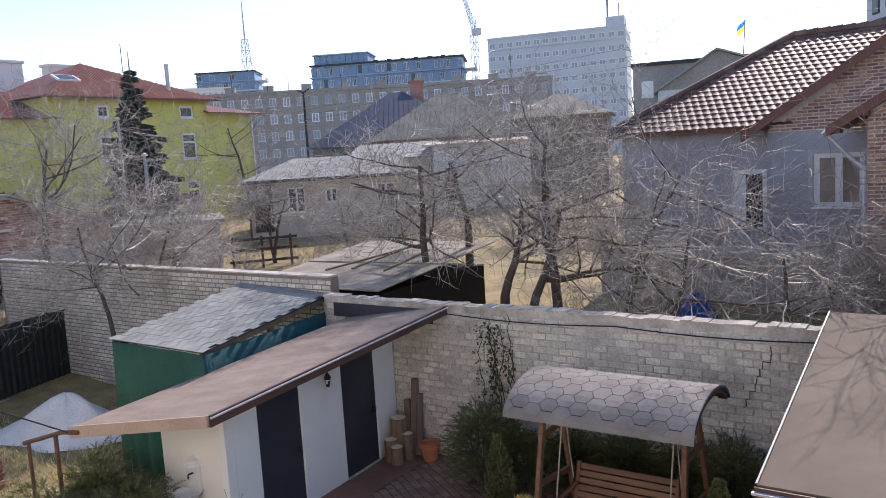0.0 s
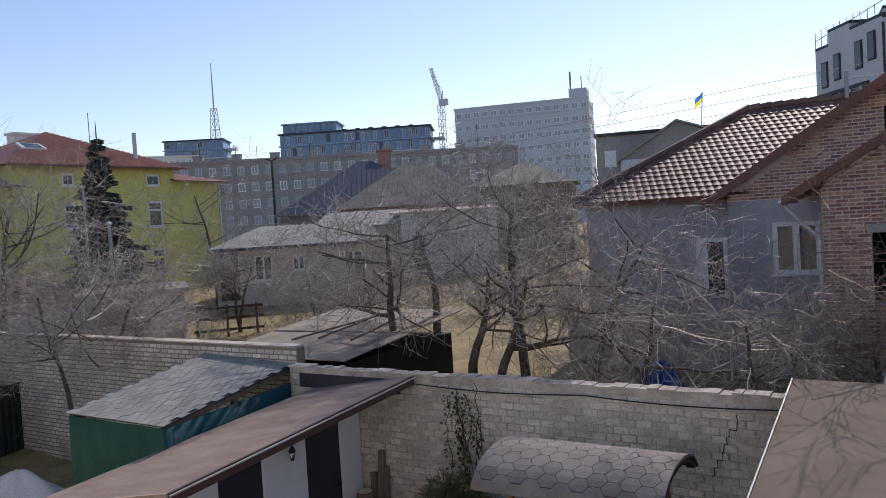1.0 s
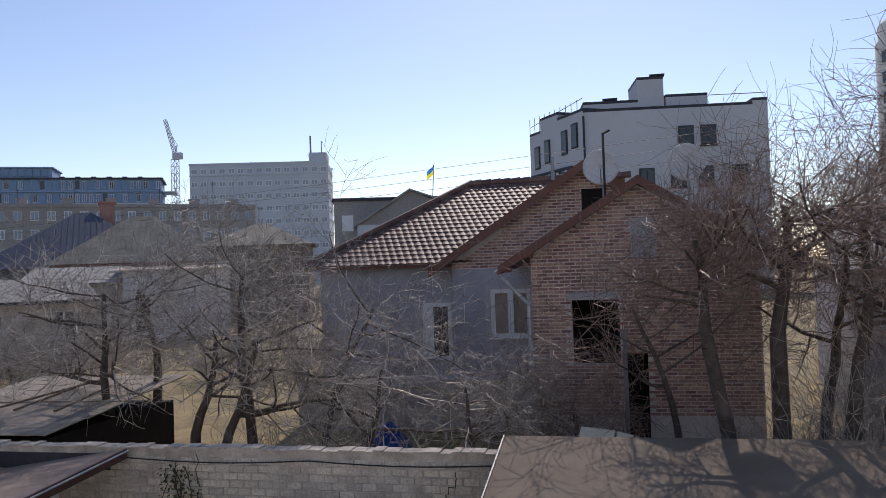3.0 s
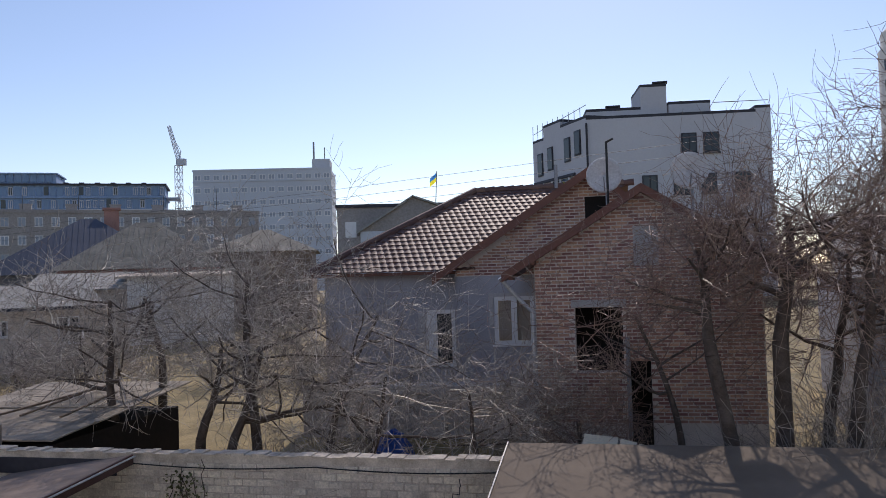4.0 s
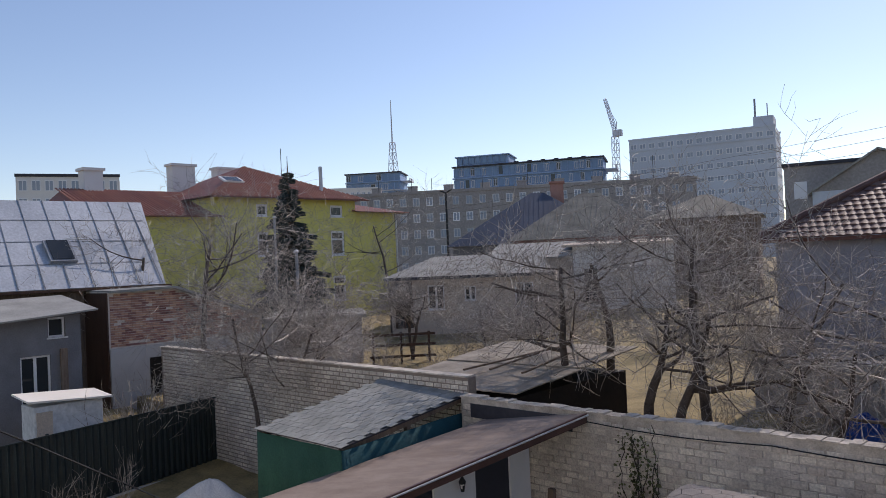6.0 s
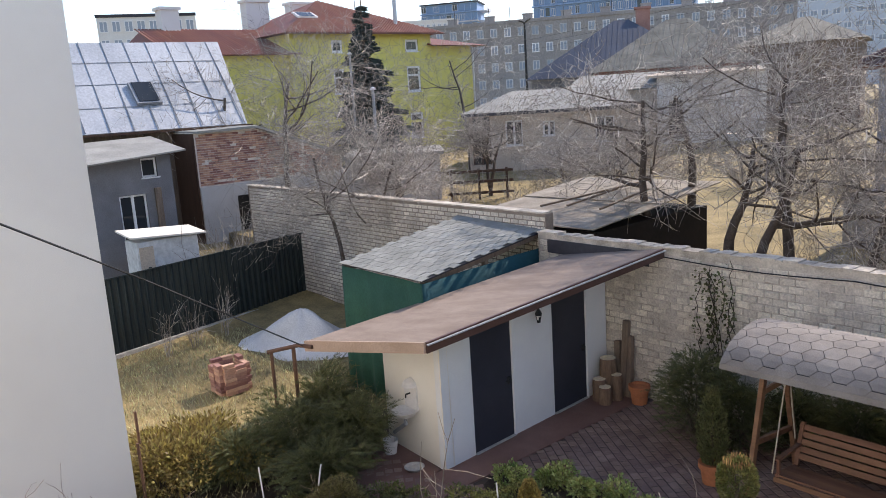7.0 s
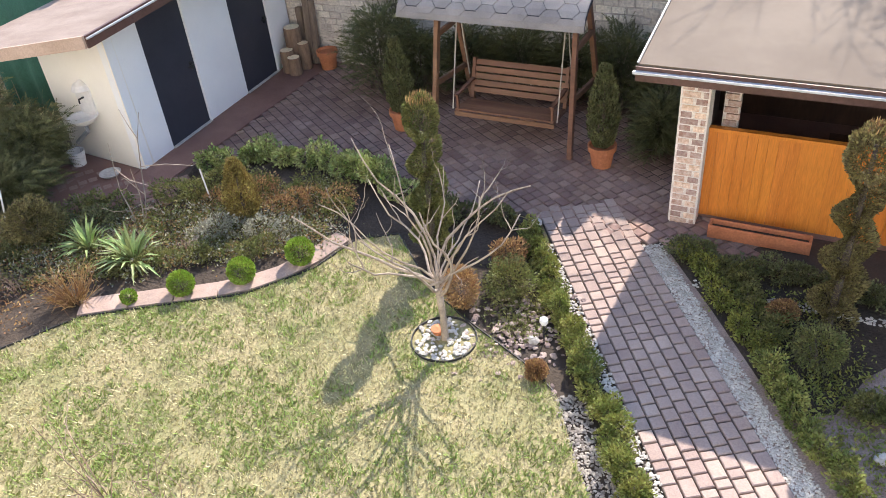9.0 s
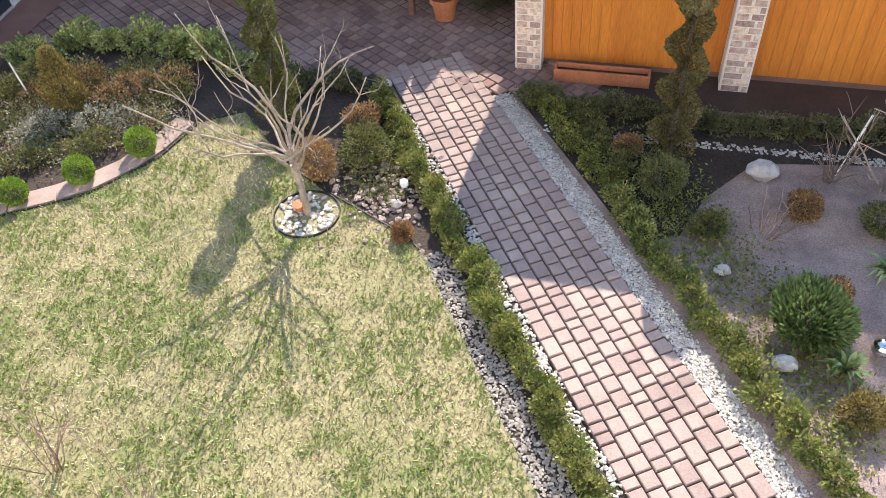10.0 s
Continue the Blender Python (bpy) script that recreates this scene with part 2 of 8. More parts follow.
M_TWIGRED = mat("reddish_brown_twig", (0.34, 0.235, 0.19), (0.14, 0.098, 0.08), scale=2.2, rough=0.55, fine=30, bump=0, vary=0.45, spec=0.3)
M_PALEBARK = mat("pale_smooth_bark", (0.38, 0.315, 0.25), (0.22, 0.175, 0.14), scale=6, fine=50, bump=0.3)
M_YEW = leafmat("dark_yew_needles", (0.088, 0.10, 0.042), (0.165, 0.165, 0.07), trans=0.15)
M_BOX = leafmat("boxwood_leaves", (0.125, 0.165, 0.04), (0.29, 0.285, 0.085))
M_BALL = leafmat("bright_boxwood_leaves", (0.16, 0.26, 0.03), (0.24, 0.34, 0.05))
M_THUJA = leafmat("thuja_scales", (0.11, 0.13, 0.04), (0.20, 0.185, 0.065))
M_OLIVE = leafmat("olive_thuja_scales", (0.155, 0.135, 0.05), (0.23, 0.19, 0.085))
M_EUON = leafmat("variegated_evergreen_leaves", (0.13, 0.20, 0.05), (0.44, 0.46, 0.19), rough=0.4)
M_GOLD = leafmat("golden_thuja_scales", (0.33, 0.25, 0.085), (0.19, 0.155, 0.055))
M_BROWNLEAF = leafmat("brown_dry_foliage", (0.36, 0.21, 0.10), (0.27, 0.17, 0.08))
M_SPRUCE = leafmat("dark_spruce_needles", (0.032, 0.05, 0.05), (0.052, 0.076, 0.074), trans=0.08)
M_PINE = leafmat("pine_needles", (0.11, 0.17, 0.055), (0.18, 0.23, 0.08))
M_YUCCA = leafmat("yucca_leaf", (0.19, 0.27, 0.085), (0.30, 0.36, 0.17))
M_SILVER = leafmat("silvery_leaves", (0.27, 0.28, 0.22), (0.36, 0.34, 0.26))
M_AUTUMN = leafmat("yellow_orange_leaves", (0.24, 0.235, 0.05), (0.15, 0.18, 0.045))
M_TERRA = mat("terracotta", (0.52, 0.20, 0.095), (0.41, 0.15, 0.07), scale=4, rough=0.75, fine=40, bump=0.15)
M_STONE = mat("pale_boulder", (0.52, 0.49, 0.45), (0.40, 0.38, 0.35), scale=6, fine=20, bump=0.8)
M_STEEL = mat("grey_painted_steel", (0.30, 0.31, 0.33), (0.25, 0.26, 0.28), rough=0.45, fine=15, bump=0)
M_BLACK = mat("black_metal", (0.02, 0.02, 0.022), (0.03, 0.03, 0.03), rough=0.5, fine=20, bump=0.1)
M_RUST = mat("rusty_steel", (0.16, 0.085, 0.05), (0.10, 0.06, 0.045), scale=6, fine=30, bump=0.3)
M_ROPE = mat("pale_rope", (0.55, 0.50, 0.42), (0.45, 0.40, 0.33), fine=80)
M_DISH = mat("pale_dish_paint", (0.58, 0.57, 0.57), (0.5, 0.49, 0.49), scale=2, fine=20, bump=0, rough=0.5)
M_FLAGB = leafmat("blue_cloth", (0.05, 0.30, 0.75), (0.05, 0.27, 0.68), trans=0.6)
M_FLAGY = leafmat("yellow_cloth", (0.85, 0.70, 0.06), (0.8, 0.64, 0.05), trans=0.6)
M_PLASTIC = mat("white_plastic_sheet", (0.74, 0.75, 0.76), (0.62, 0.64, 0.66), scale=2.5, rough=0.4, fine=8, bump=0.6)

# ---- mesh helpers ----


class MB:
    """Gathers vertices and faces into one mesh."""

    def __init__(self):
        self.v, self.f, self.mi = [], [], []

    def add(self, vs, fs, mi=0):
        o = len(self.v)
        self.v += [tuple(p) for p in vs]
        self.f += [tuple(i + o for i in f) for f in fs]
        self.mi += [mi] * len(fs)
        return self

    def box(self, x0, x1, y0, y1, z0, z1, mi=0, m=None):
        vs = [Vector((x, y, z)) for z in (z0, z1) for y in (y0, y1) for x in (x0, x1)]
        if m is not None:
            vs = [m @ p for p in vs]
        return self.add(vs, [(0, 2, 3, 1), (4, 5, 7, 6), (0, 1, 5, 4), (2, 6, 7, 3), (0, 4, 6, 2), (1, 3, 7, 5)], mi)

    def beam(self, a, b, w, h, mi=0, up=(0, 0, 1)):
        a, b = Vector(a), Vector(b)
        d = (b - a).normalized()
        s = d.cross(Vector(up))
        s = s.normalized() if s.length > 1e-4 else Vector((1, 0, 0))
        u = s.cross(d)
        vs = [p + s * (i * w / 2) + u * (j * h / 2) for p in (a, b) for i, j in ((-1, -1), (1, -1), (1, 1), (-1, 1))]
        return self.add(vs, [(3, 2, 1, 0), (4, 5, 6, 7), (0, 1, 5, 4), (1, 2, 6, 5), (2, 3, 7, 6), (3, 0, 4, 7)], mi)

    def tube(self, pts, rad, n=6, mi=0, cap=True):
        pts = [Vector(p) for p in pts]
        o, k = len(self.v), len(pts)
        for i, p in enumerate(pts):
            d = (pts[min(i + 1, k - 1)] - pts[max(i - 1, 0)]).normalized()
            s = d.cross(Vector((0.13, 0.31, 0.94)))
            s = s.normalized() if s.length > 1e-3 else Vector((1, 0, 0))
            u = s.cross(d)
            r = rad[i] if isinstance(rad, (list, tuple)) else rad
            self.v += [tuple(p + (s * math.cos(2 * math.pi * j / n) + u * math.sin(2 * math.pi * j / n)) * r) for j in range(n)]
        for i in range(k - 1):
            for j in range(n):
                a, b = o + i * n + j, o + i * n + (j + 1) % n
                self.f.append((a, b, b + n, a + n))
                self.mi.append(mi)
        if cap:
            self.f += [tuple(range(o, o + n)), tuple(range(o + (k - 1) * n, o + k * n))]
            self.mi += [mi, mi]
        return self

    def lathe(self, prof, n=20, mi=0, at=(0, 0, 0)):
        o, k = len(self.v), len(prof)
        for r, z in prof:
            self.v += [(at[0] + r * math.cos(2 * math.pi * j / n), at[1] + r * math.sin(2 * math.pi * j / n), at[2] + z) for j in range(n)]
        for i in range(k - 1):
            for j in range(n):
                a, b = o + i * n + j, o + i * n + (j + 1) % n
                self.f.append((a, b, b + n, a + n))
                self.mi.append(mi)
        self.f.append(tuple(range(o + (k - 1) * n, o + k * n)))
        self.mi.append(mi)
        return self

    def prism(self, outline, z0, z1, mi=0):
        n = len(outline)
        vs = [(x, y, z0) for x, y in outline] + [(x, y, z1) for x, y in outline]
        fs = [tuple(range(n - 1, -1, -1)), tuple(range(n, 2 * n))] + [(i, (i + 1) % n, n + (i + 1) % n, n + i) for i in range(n)]
        return self.add(vs, fs, mi)

    def slab(self, quad, t, mi=0):
        """A plate under four corner points."""
        q = [Vector(p) for p in quad]
        d = (q[1] - q[0]).cross(q[3] - q[0]).normalized()
        if d.z < 0:
            d = -d
        vs = q + [p - d * t for p in q]
        return self.add(vs, [(0, 1, 2, 3), (7, 6, 5, 4), (0, 4, 5, 1), (1, 5, 6, 2), (2, 6, 7, 3), (3, 7, 4, 0)], mi)

    def mesh(self, name, *mats, smooth=False):
        me = bpy.data.meshes.new(name)
        me.from_pydata(self.v, [], self.f)
        for m in mats:
            me.materials.append(m)
        if len(mats) > 1:
            me.polygons.foreach_set("material_index", self.mi)
        if smooth:
            me.polygons.foreach_set("use_smooth", [True] * len(me.polygons))
        me.update()
        return me


def part(name, mb, material, parent=None, label="", smooth=False, bevel=0.0, weld=False):
    mats = material if isinstance(material, (list, tuple)) else (material,)
    ob = new(name, mb.mesh(name, *mats, smooth=smooth))
    if weld:
        bm = bmesh.new()
        bm.from_mesh(ob.data)
        bmesh.ops.remove_doubles(bm, verts=bm.verts, dist=0.0005)
        bm.to_mesh(ob.data)
        bm.free()
    if parent:
        ob.parent = parent
    if label:
        ob["label"] = label
    if bevel:
        b = ob.modifiers.new("edges", "BEVEL")
        b.width, b.segments, b.limit_method = bevel, 2, "ANGLE"
    return ob


def thing(name, at, label, category, group="", kind="", turn=0.0):
    """An empty at the base of a thing."""
    e = new(name)
    e.matrix_world = pose(*at, 0, 0, turn)
    e.empty_display_size = 0.1
    return tagged(e, label, category, group, kind)


def share(name, me, parent, m):
    ob = new(name, me)
    ob.parent = parent
    ob.matrix_basis = m
    return ob


def at_az(az, d):
    a = radians(az)
    return (d * math.sin(a), d * math.cos(a))


def wall_cells(mb, length, z0, z1, thick, holes):
    """A wall along +x from the origin, its face at y=0 and its body behind, with real openings (u0, u1, z0, z1)."""
    us = sorted({0.0, length, *[h[0] for h in holes], *[h[1] for h in holes]})
    zs = sorted({z0, z1, *[h[2] for h in holes], *[h[3] for h in holes]})
    for a, b in zip(us, us[1:]):
        run = None
        for c, d in zip(zs, zs[1:]):
            if any(h[0] <= (a + b) / 2 <= h[1] and h[2] <= (c + d) / 2 <= h[3] for h in holes):
                if run:
                    mb.box(a, b, 0, thick, *run)
                run = None
            else:
                run = (run[0], d) if run else (c, d)
        if run:
            mb.box(a, b, 0, thick, *run)
    return mb


def window_unit(parent, u0, u1, z0, z1, y=0.1, mullion=1, frame_mat=M_PVC, name="window", w=0.06, sill=True, blind=None):
    """A window in an opening: frame, pane, sill."""
    e = new(name)
    e.parent = parent
    fr = MB()
    fr.box(u0, u0 + w, y, y + 0.07, z0, z1).box(u1 - w, u1, y, y + 0.07, z0, z1)
    fr.box(u0 + w, u1 - w, y, y + 0.07, z0, z0 + w).box(u0 + w, u1 - w, y, y + 0.07, z1 - w, z1)
    for i in range(mullion):
        c = u0 + (u1 - u0) * (i + 1) / (mullion + 1)
        fr.box(c - w * 0.7, c + w * 0.7, y - 0.005, y + 0.06, z0 + w, z1 - w)
    part("frame", fr, frame_mat, e)
    part("pane", MB().box(u0 + w, u1 - w, y + 0.03, y + 0.04, z0 + w, z1 - w), M_CLEAR if blind else M_GLASS, e).visible_shadow = not blind
    if sill:
        part("sill", MB().box(u0 - 0.05, u1 + 0.05, -0.06, y, z0 - 0.04, z0), frame_mat, e)
    if blind:
        part("curtain", MB().box(u0 + w, u1 - w, y + 0.10, y + 0.12, z0 + w, z1 - w), blind, e)
    return e

# ---- ground ----


def terrain(x, y):
    """The yard is level; behind its back wall the neighbours' ground lies higher."""
    if y <= 12.46:
        return 0.0 if x > -21.5 else min(1.2, (-21.5 - x) * 0.25)
    k = min(1.0, (y - 12.46) / 0.12)
    h = 1.5 + min(1.2, max(0.0, y - 14) * 0.05)
    return h * k


def ground_sheet():
    xs = [-4000, -800, -300, -120] + [-80 + 2.5 * i for i in range(45)] + [60, 200, 800, 4000]
    ys = [-4000, -800, -200, -40, -10, -2] + [0.75 * i for i in range(17)] + [12.3, 12.465, 12.59] + [13 + 1.5 * i for i in range(26)] + [60, 100, 200, 500, 1200, 4000]
    mb = MB()
    rnd = random.Random(3)
    for y in ys:
        for x in xs:
            far = y > 13 and abs(x) < 70 and y < 60
            mb.v.append((x, y, terrain(x, y) + (rnd.uniform(-0.06, 0.06) if far else 0) - 0.03))
    n = len(xs)
    for j in range(len(ys) - 1):
        for i in range(n - 1):
            mb.f.append((j * n + i, j * n + i + 1, (j + 1) * n + i + 1, (j + 1) * n + i))
            mb.mi.append(0)
    return tagged(part("ground", mb, M_STRAW), "dry straw-coloured grass and bare earth", "ground", kind="structure")


ground_sheet()

# ---- the walled garden ----
WALL_Y = 12.15


def brick_courses(x0, x1, z0, z1, bw, bh, depth, joint, rnd, skip=None):
    """Places (x, z, width) of running-bond bricks on a wall face."""
    out = []
    rows = int((z1 - z0) / bh)
    for r in range(rows):
        x = x0 - (bw / 2 if r % 2 else 0)
        while x < x1 - 0.03:
            a, b = max(x, x0), min(x + bw, x1)
            if b - a > 0.05 and not (skip and skip((a + b) / 2, z0 + (r + 0.5) * bh)):
                out.append((a + joint / 2, b - joint / 2, z0 + r * bh + joint / 2, z0 + (r + 1) * bh - joint / 2))
            x += bw
    return out


def garden_wall():
    rnd = random.Random(5)
    w = part("wall_north", MB().box(-11.3, 5.6, WALL_Y + 0.02, WALL_Y + 0.26, -0.1, 3.0), M_WALLMORTAR)
    tagged(w, "tall wall of pale silicate bricks with rough joints", "garden wall", kind="structure")
    cop = MB()
    x = -11.3
    while x < 5.6:
        d = rnd.uniform(0.1, 0.27)
        cop.box(x, min(5.6, x + d - 0.012), WALL_Y - 0.004 - rnd.uniform(0, 0.012), WALL_Y + 0.28, 3.0, 3.018 + rnd.uniform(-0.014, 0.03))
        x += d
    part("coping", cop, M_WALLMORTAR, w, "rough grey cement coping")
    # stepped crack running down through the joints
    p, pts = Vector((-2.45, WALL_Y - 0.006, 2.72)), []
    while p.z > 1.7:
        pts.append(p.copy())
        p = p + (Vector((rnd.uniform(-0.02, 0.02), 0, -0.115)) if len(pts) % 2 else Vector((rnd.uniform(-0.13, 0.02), 0, rnd.uniform(-0.02, 0.01))))
    part("crack", MB().tube(pts, 0.009, 4), M_DARKTRIM, w, "dark stepped crack")
    return w


WALL_N = garden_wall()
_wl = part("wall_northwest", MB().box(-25.2, -11.3, 12.42, 12.66, -0.1, 3.36), M_MORTAR_D)
tagged(_wl, "long garden wall of pale silicate bricks", "garden wall", kind="structure")
part("coping", MB().box(-25.25, -11.35, 12.39, 12.69, 3.36, 3.39), M_WALLMORTAR, _wl)

# own house: plain wall behind the camera, and its wing
_hw = part("wall_south", MB().box(-11.69, 9, -2.2, -1.9, -0.1, 8.6), M_CREAM)
tagged(_hw, "cream stuccoed wall of the house", "house wall", kind="structure")
_wing = thing("house_wing", (-11.7, 3.5, 0), "cream stuccoed house wing with a brown eave", "house")
part("wall", MB().box(-5, 0, -5.4, 0, -0.1, 10.4), M_WING, _wing)
part("eave", MB().box(-5.3, 0.45, -5.4, 0.42, 10.4, 10.58), M_VERGE, _wing, "dark brown eave board")
part("roof", MB().slab([(-5.4, -5.4, 10.62), (0.5, -5.4, 10.62), (0.5, 0.46, 10.62), (-5.4, 0.46, 10.62)], 0.03), M_REDTILE, _wing)

# lawn, soil beds, paving beds
LAWN = [(-8.6, -1.9), (-8.3, 2.3), (-7.8, 3.75), (-7.33, 4.54), (-6.55, 5.06), (-5.73, 5.58), (-5.2, 6.32), (-5.02, 7.05), (-4.55, 7.35), (-3.98, 6.8),
        (-3.5, 6.4), (-3.05, 6.14), (-2.05, 5.66), (-1.72, 5.42), (-1.4, 4.9), (-0.05, 2.9), (3.3, -1.9)]
tagged(part("lawn_bed", MB().prism(LAWN, -0.05, 0.012), M_LAWN), "patchy spring lawn, half green and half straw", "lawn", kind="structure")
BED_L = [(-11.69, -1.9), (-11.69, 3.52), (-12.6, 4.4), (-12.2, 5.2), (-11.4, 6.4), (-7.85, 6.0), (-8.55, 8.0), (-7.4, 8.72), (-5.65, 8.78), (-4.3, 7.95), (-3.35, 8.3), (-2.95, 8.2), (-1.24, 5.73),
         (1.28, 2.0), (3.92, -1.9)]
tagged(part("soil_bed", MB().prism(BED_L, -0.06, 0.0), M_SOIL), "dark soil of the flower bed round the lawn", "flower bed", kind="structure")
BED_R = [(-1.6, 8.2), (-1.52, 8.07), (1.9, 3.02), (5.26, -1.9), (9, -1.9), (9, 8.3), (3, 8.35)]
tagged(part("gravel_bed", MB().prism(BED_R, -0.06, -0.004), M_PINKPEB), "pinkish fine gravel mulch in the side bed", "gravel bed", kind="structure")
BED_RS = [(-1.3, 8.2), (-0.6, 7.25), (0.3, 5.95), (0.72, 6.15), (0.95, 6.75), (1.45, 7.4), (2.9, 7.6), (4.0, 7.7), (4.0, 8.25)]
tagged(part("soil_strip", MB().prism(BED_RS, -0.05, 0.004), M_SOIL), "dark soil strip before the summer house", "flower bed", kind="structure")
PATIO = [(-10.3, 6.4), (-7.8, 5.9), (-8.55, 8.05), (-7.4, 8.76), (-5.65, 8.82), (-4.3, 7.98), (-3.35, 8.35), (-2.9, 8.27), (-1.5, 8.22), (9, 8.3), (9, 12.16), (-12.2, 12.4), (-12, 7.6)]
tagged(part("patio_base", MB().prism(PATIO, -0.08, -0.012), M_JOINT), "sand bed under the paved yard", "patio", kind="structure")

# path frame: origin at its top left corner, u along it, n across
PO, PU, PN = Vector((-2.9, 8.22, 0)), Vector((0.560, -0.828, 0)).normalized(), Vector((0.828, 0.560, 0)).normalized()


def on_path(s, c, z=0.0):
    return PO + PU * s + PN * c + Vector((0, 0, z))


def strip(c0, c1, s0=0.0, s1=10.5, z=0.0):
    return [tuple(on_path(s, c)[:2]) for s, c in ((s0, c0), (s0, c1), (s1, c1), (s1, c0))]


tagged(part("path_base", MB().prism(strip(0, 1.05, -0.2), -0.07, -0.008), M_JOINT), "sand joints under the paved path", "path", kind="structure")

# ---- garden shed ----


def garden_shed():
    e = thing("garden_shed", (0, 0, 0), "white and cream stuccoed shed with two dark doors", "shed")
    # plan corners, from the near front one round
    A, B, C, D = Vector((-9.2, 7.58, 0)), Vector((-9.5, 12.1, 0)), Vector((-10.5, 12.05, 0)), Vector((-10.92, 7.7, 0))
    d = (B - A).normalized()
    L = (B - A).length
    ang = math.degrees(math.atan2(d.y, d.x))
    fm = pose(A.x, A.y, 0, 0, 0, ang)   # x along the front, +y into the shed
    doors = [(0.70, 1.72), (2.84, 3.88)]
    top = lambda u: 2.30 + 0.075 * u
    us = [0.0] + [k for q in doors for k in q] + [L]
    for i in range(0, len(us), 2):
        a, b = us[i], us[i + 1]
        vs = [(a, 0, 0), (b, 0, 0), (b, 0.14, 0), (a, 0.14, 0), (a, 0, top(a)), (b, 0, top(b)), (b, 0.14, top(b)), (a, 0.14, top(a))]
        mb = MB().add([fm @ Vector(p) for p in vs], [(3, 2, 1, 0), (4, 5, 6, 7), (0, 1, 5, 4), (1, 2, 6, 5), (2, 3, 7, 6), (3, 0, 4, 7)])
        part("front_wall", mb, M_WHITE, e, "white painted front beside the doors", bevel=0.008)
    for a, b in doors:
        dr = new("door")
        dr.parent = e
        z1 = 2.27 + 0.07 * a
        part("leaf", MB().box(a, b, 0.035, 0.08, 0.02, z1, m=fm), M_NAVY, dr, "flat dark navy door leaf", bevel=0.006)
        part("handle", MB().box(b - 0.12, b - 0.06, 0.0, 0.035, 1.0, 1.12, m=fm).box(b - 0.2, b - 0.06, -0.02, 0.0, 1.06, 1.08, m=fm), M_BLACK, dr)
        part("threshold", MB().box(a, b, -0.03, 0.14, 0.0, 0.03, m=fm), M_STONE, dr, "pale stone threshold")
    side = MB()
    side.add([A + Vector((0.004, -0.004, 0)), D, C, A + Vector((0, 0.16, 0)), (A.x + 0.004, A.y - 0.004, 2.32), (D.x, D.y, 1.95), (C.x, C.y, 2.4), (A.x - 0.01, A.y + 0.16, 2.34)],
             [(0, 1, 5, 4), (1, 2, 6, 5), (2, 3, 7, 6), (4, 5, 6, 7)])
    part("side_wall", side, M_CREAM, e, "cream stuccoed side wall")
    q = [(-8.72, 6.97, 2.43), (-8.16, 12.09, 3.0), (-10.6, 12.09, 2.62), (-11.65, 6.63, 1.95)]
    part("roof", MB().slab(q, 0.05), M_BROWNFELT, e, "brown roofing felt")
    f = MB()
    for a, b in ((q[0], q[1]),):
        f.add([a, b, (b[0], b[1], b[2] - 0.17), (a[0], a[1], a[2] - 0.17), (a[0] - 0.04, a[1], a[2]), (b[0] - 0.04, b[1], b[2]), (b[0] - 0.04, b[1], b[2] - 0.17), (a[0] - 0.04, a[1], a[2] - 0.17)],
              [(0, 1, 2, 3), (4, 7, 6, 5), (0, 4, 5, 1), (3, 2, 6, 7), (0, 3, 7, 4), (1, 5, 6, 2)])
    fo = part("fascia", f, M_BROWNTRIM, e, "dark brown fascia board")
    fo.location = (0.03, -0.01, 0.01)
    lip = MB().beam(Vector(q[0]) + Vector((0.05, -0.02, -0.025)), Vector(q[1]) + Vector((0.05, 0, -0.025)), 0.035, 0.02)
    part("drip_edge", lip, M_ZINC, e, "bare metal drip edge")
    g = MB()
    a, b = Vector(q[0]), Vector(q[3])
    g.add([a, b, b - Vector((0, 0, 0.19)), a - Vector((0, 0, 0.17)), a + Vector((0, 0.04, 0)), b + Vector((0, 0.04, 0)), b + Vector((0, 0.04, -0.19)), a + Vector((0, 0.04, -0.17))],
          [(0, 3, 2, 1), (4, 5, 6, 7), (0, 1, 5, 4), (3, 7, 6, 2), (0, 4, 7, 3), (1, 2, 6, 5)])
    go = part("end_fascia", g, M_COPPER, e, "reddish brown end board")
    go.location = (0, -0.045, 0.012)
    part("flashing", MB().box(-11.0, -8.5, WALL_Y - 0.03, WALL_Y - 0.008, 2.62, 2.9), M_DARKTRIM, e, "dark felt upstand against the brick wall")
    return fm


SHED_M = garden_shed()


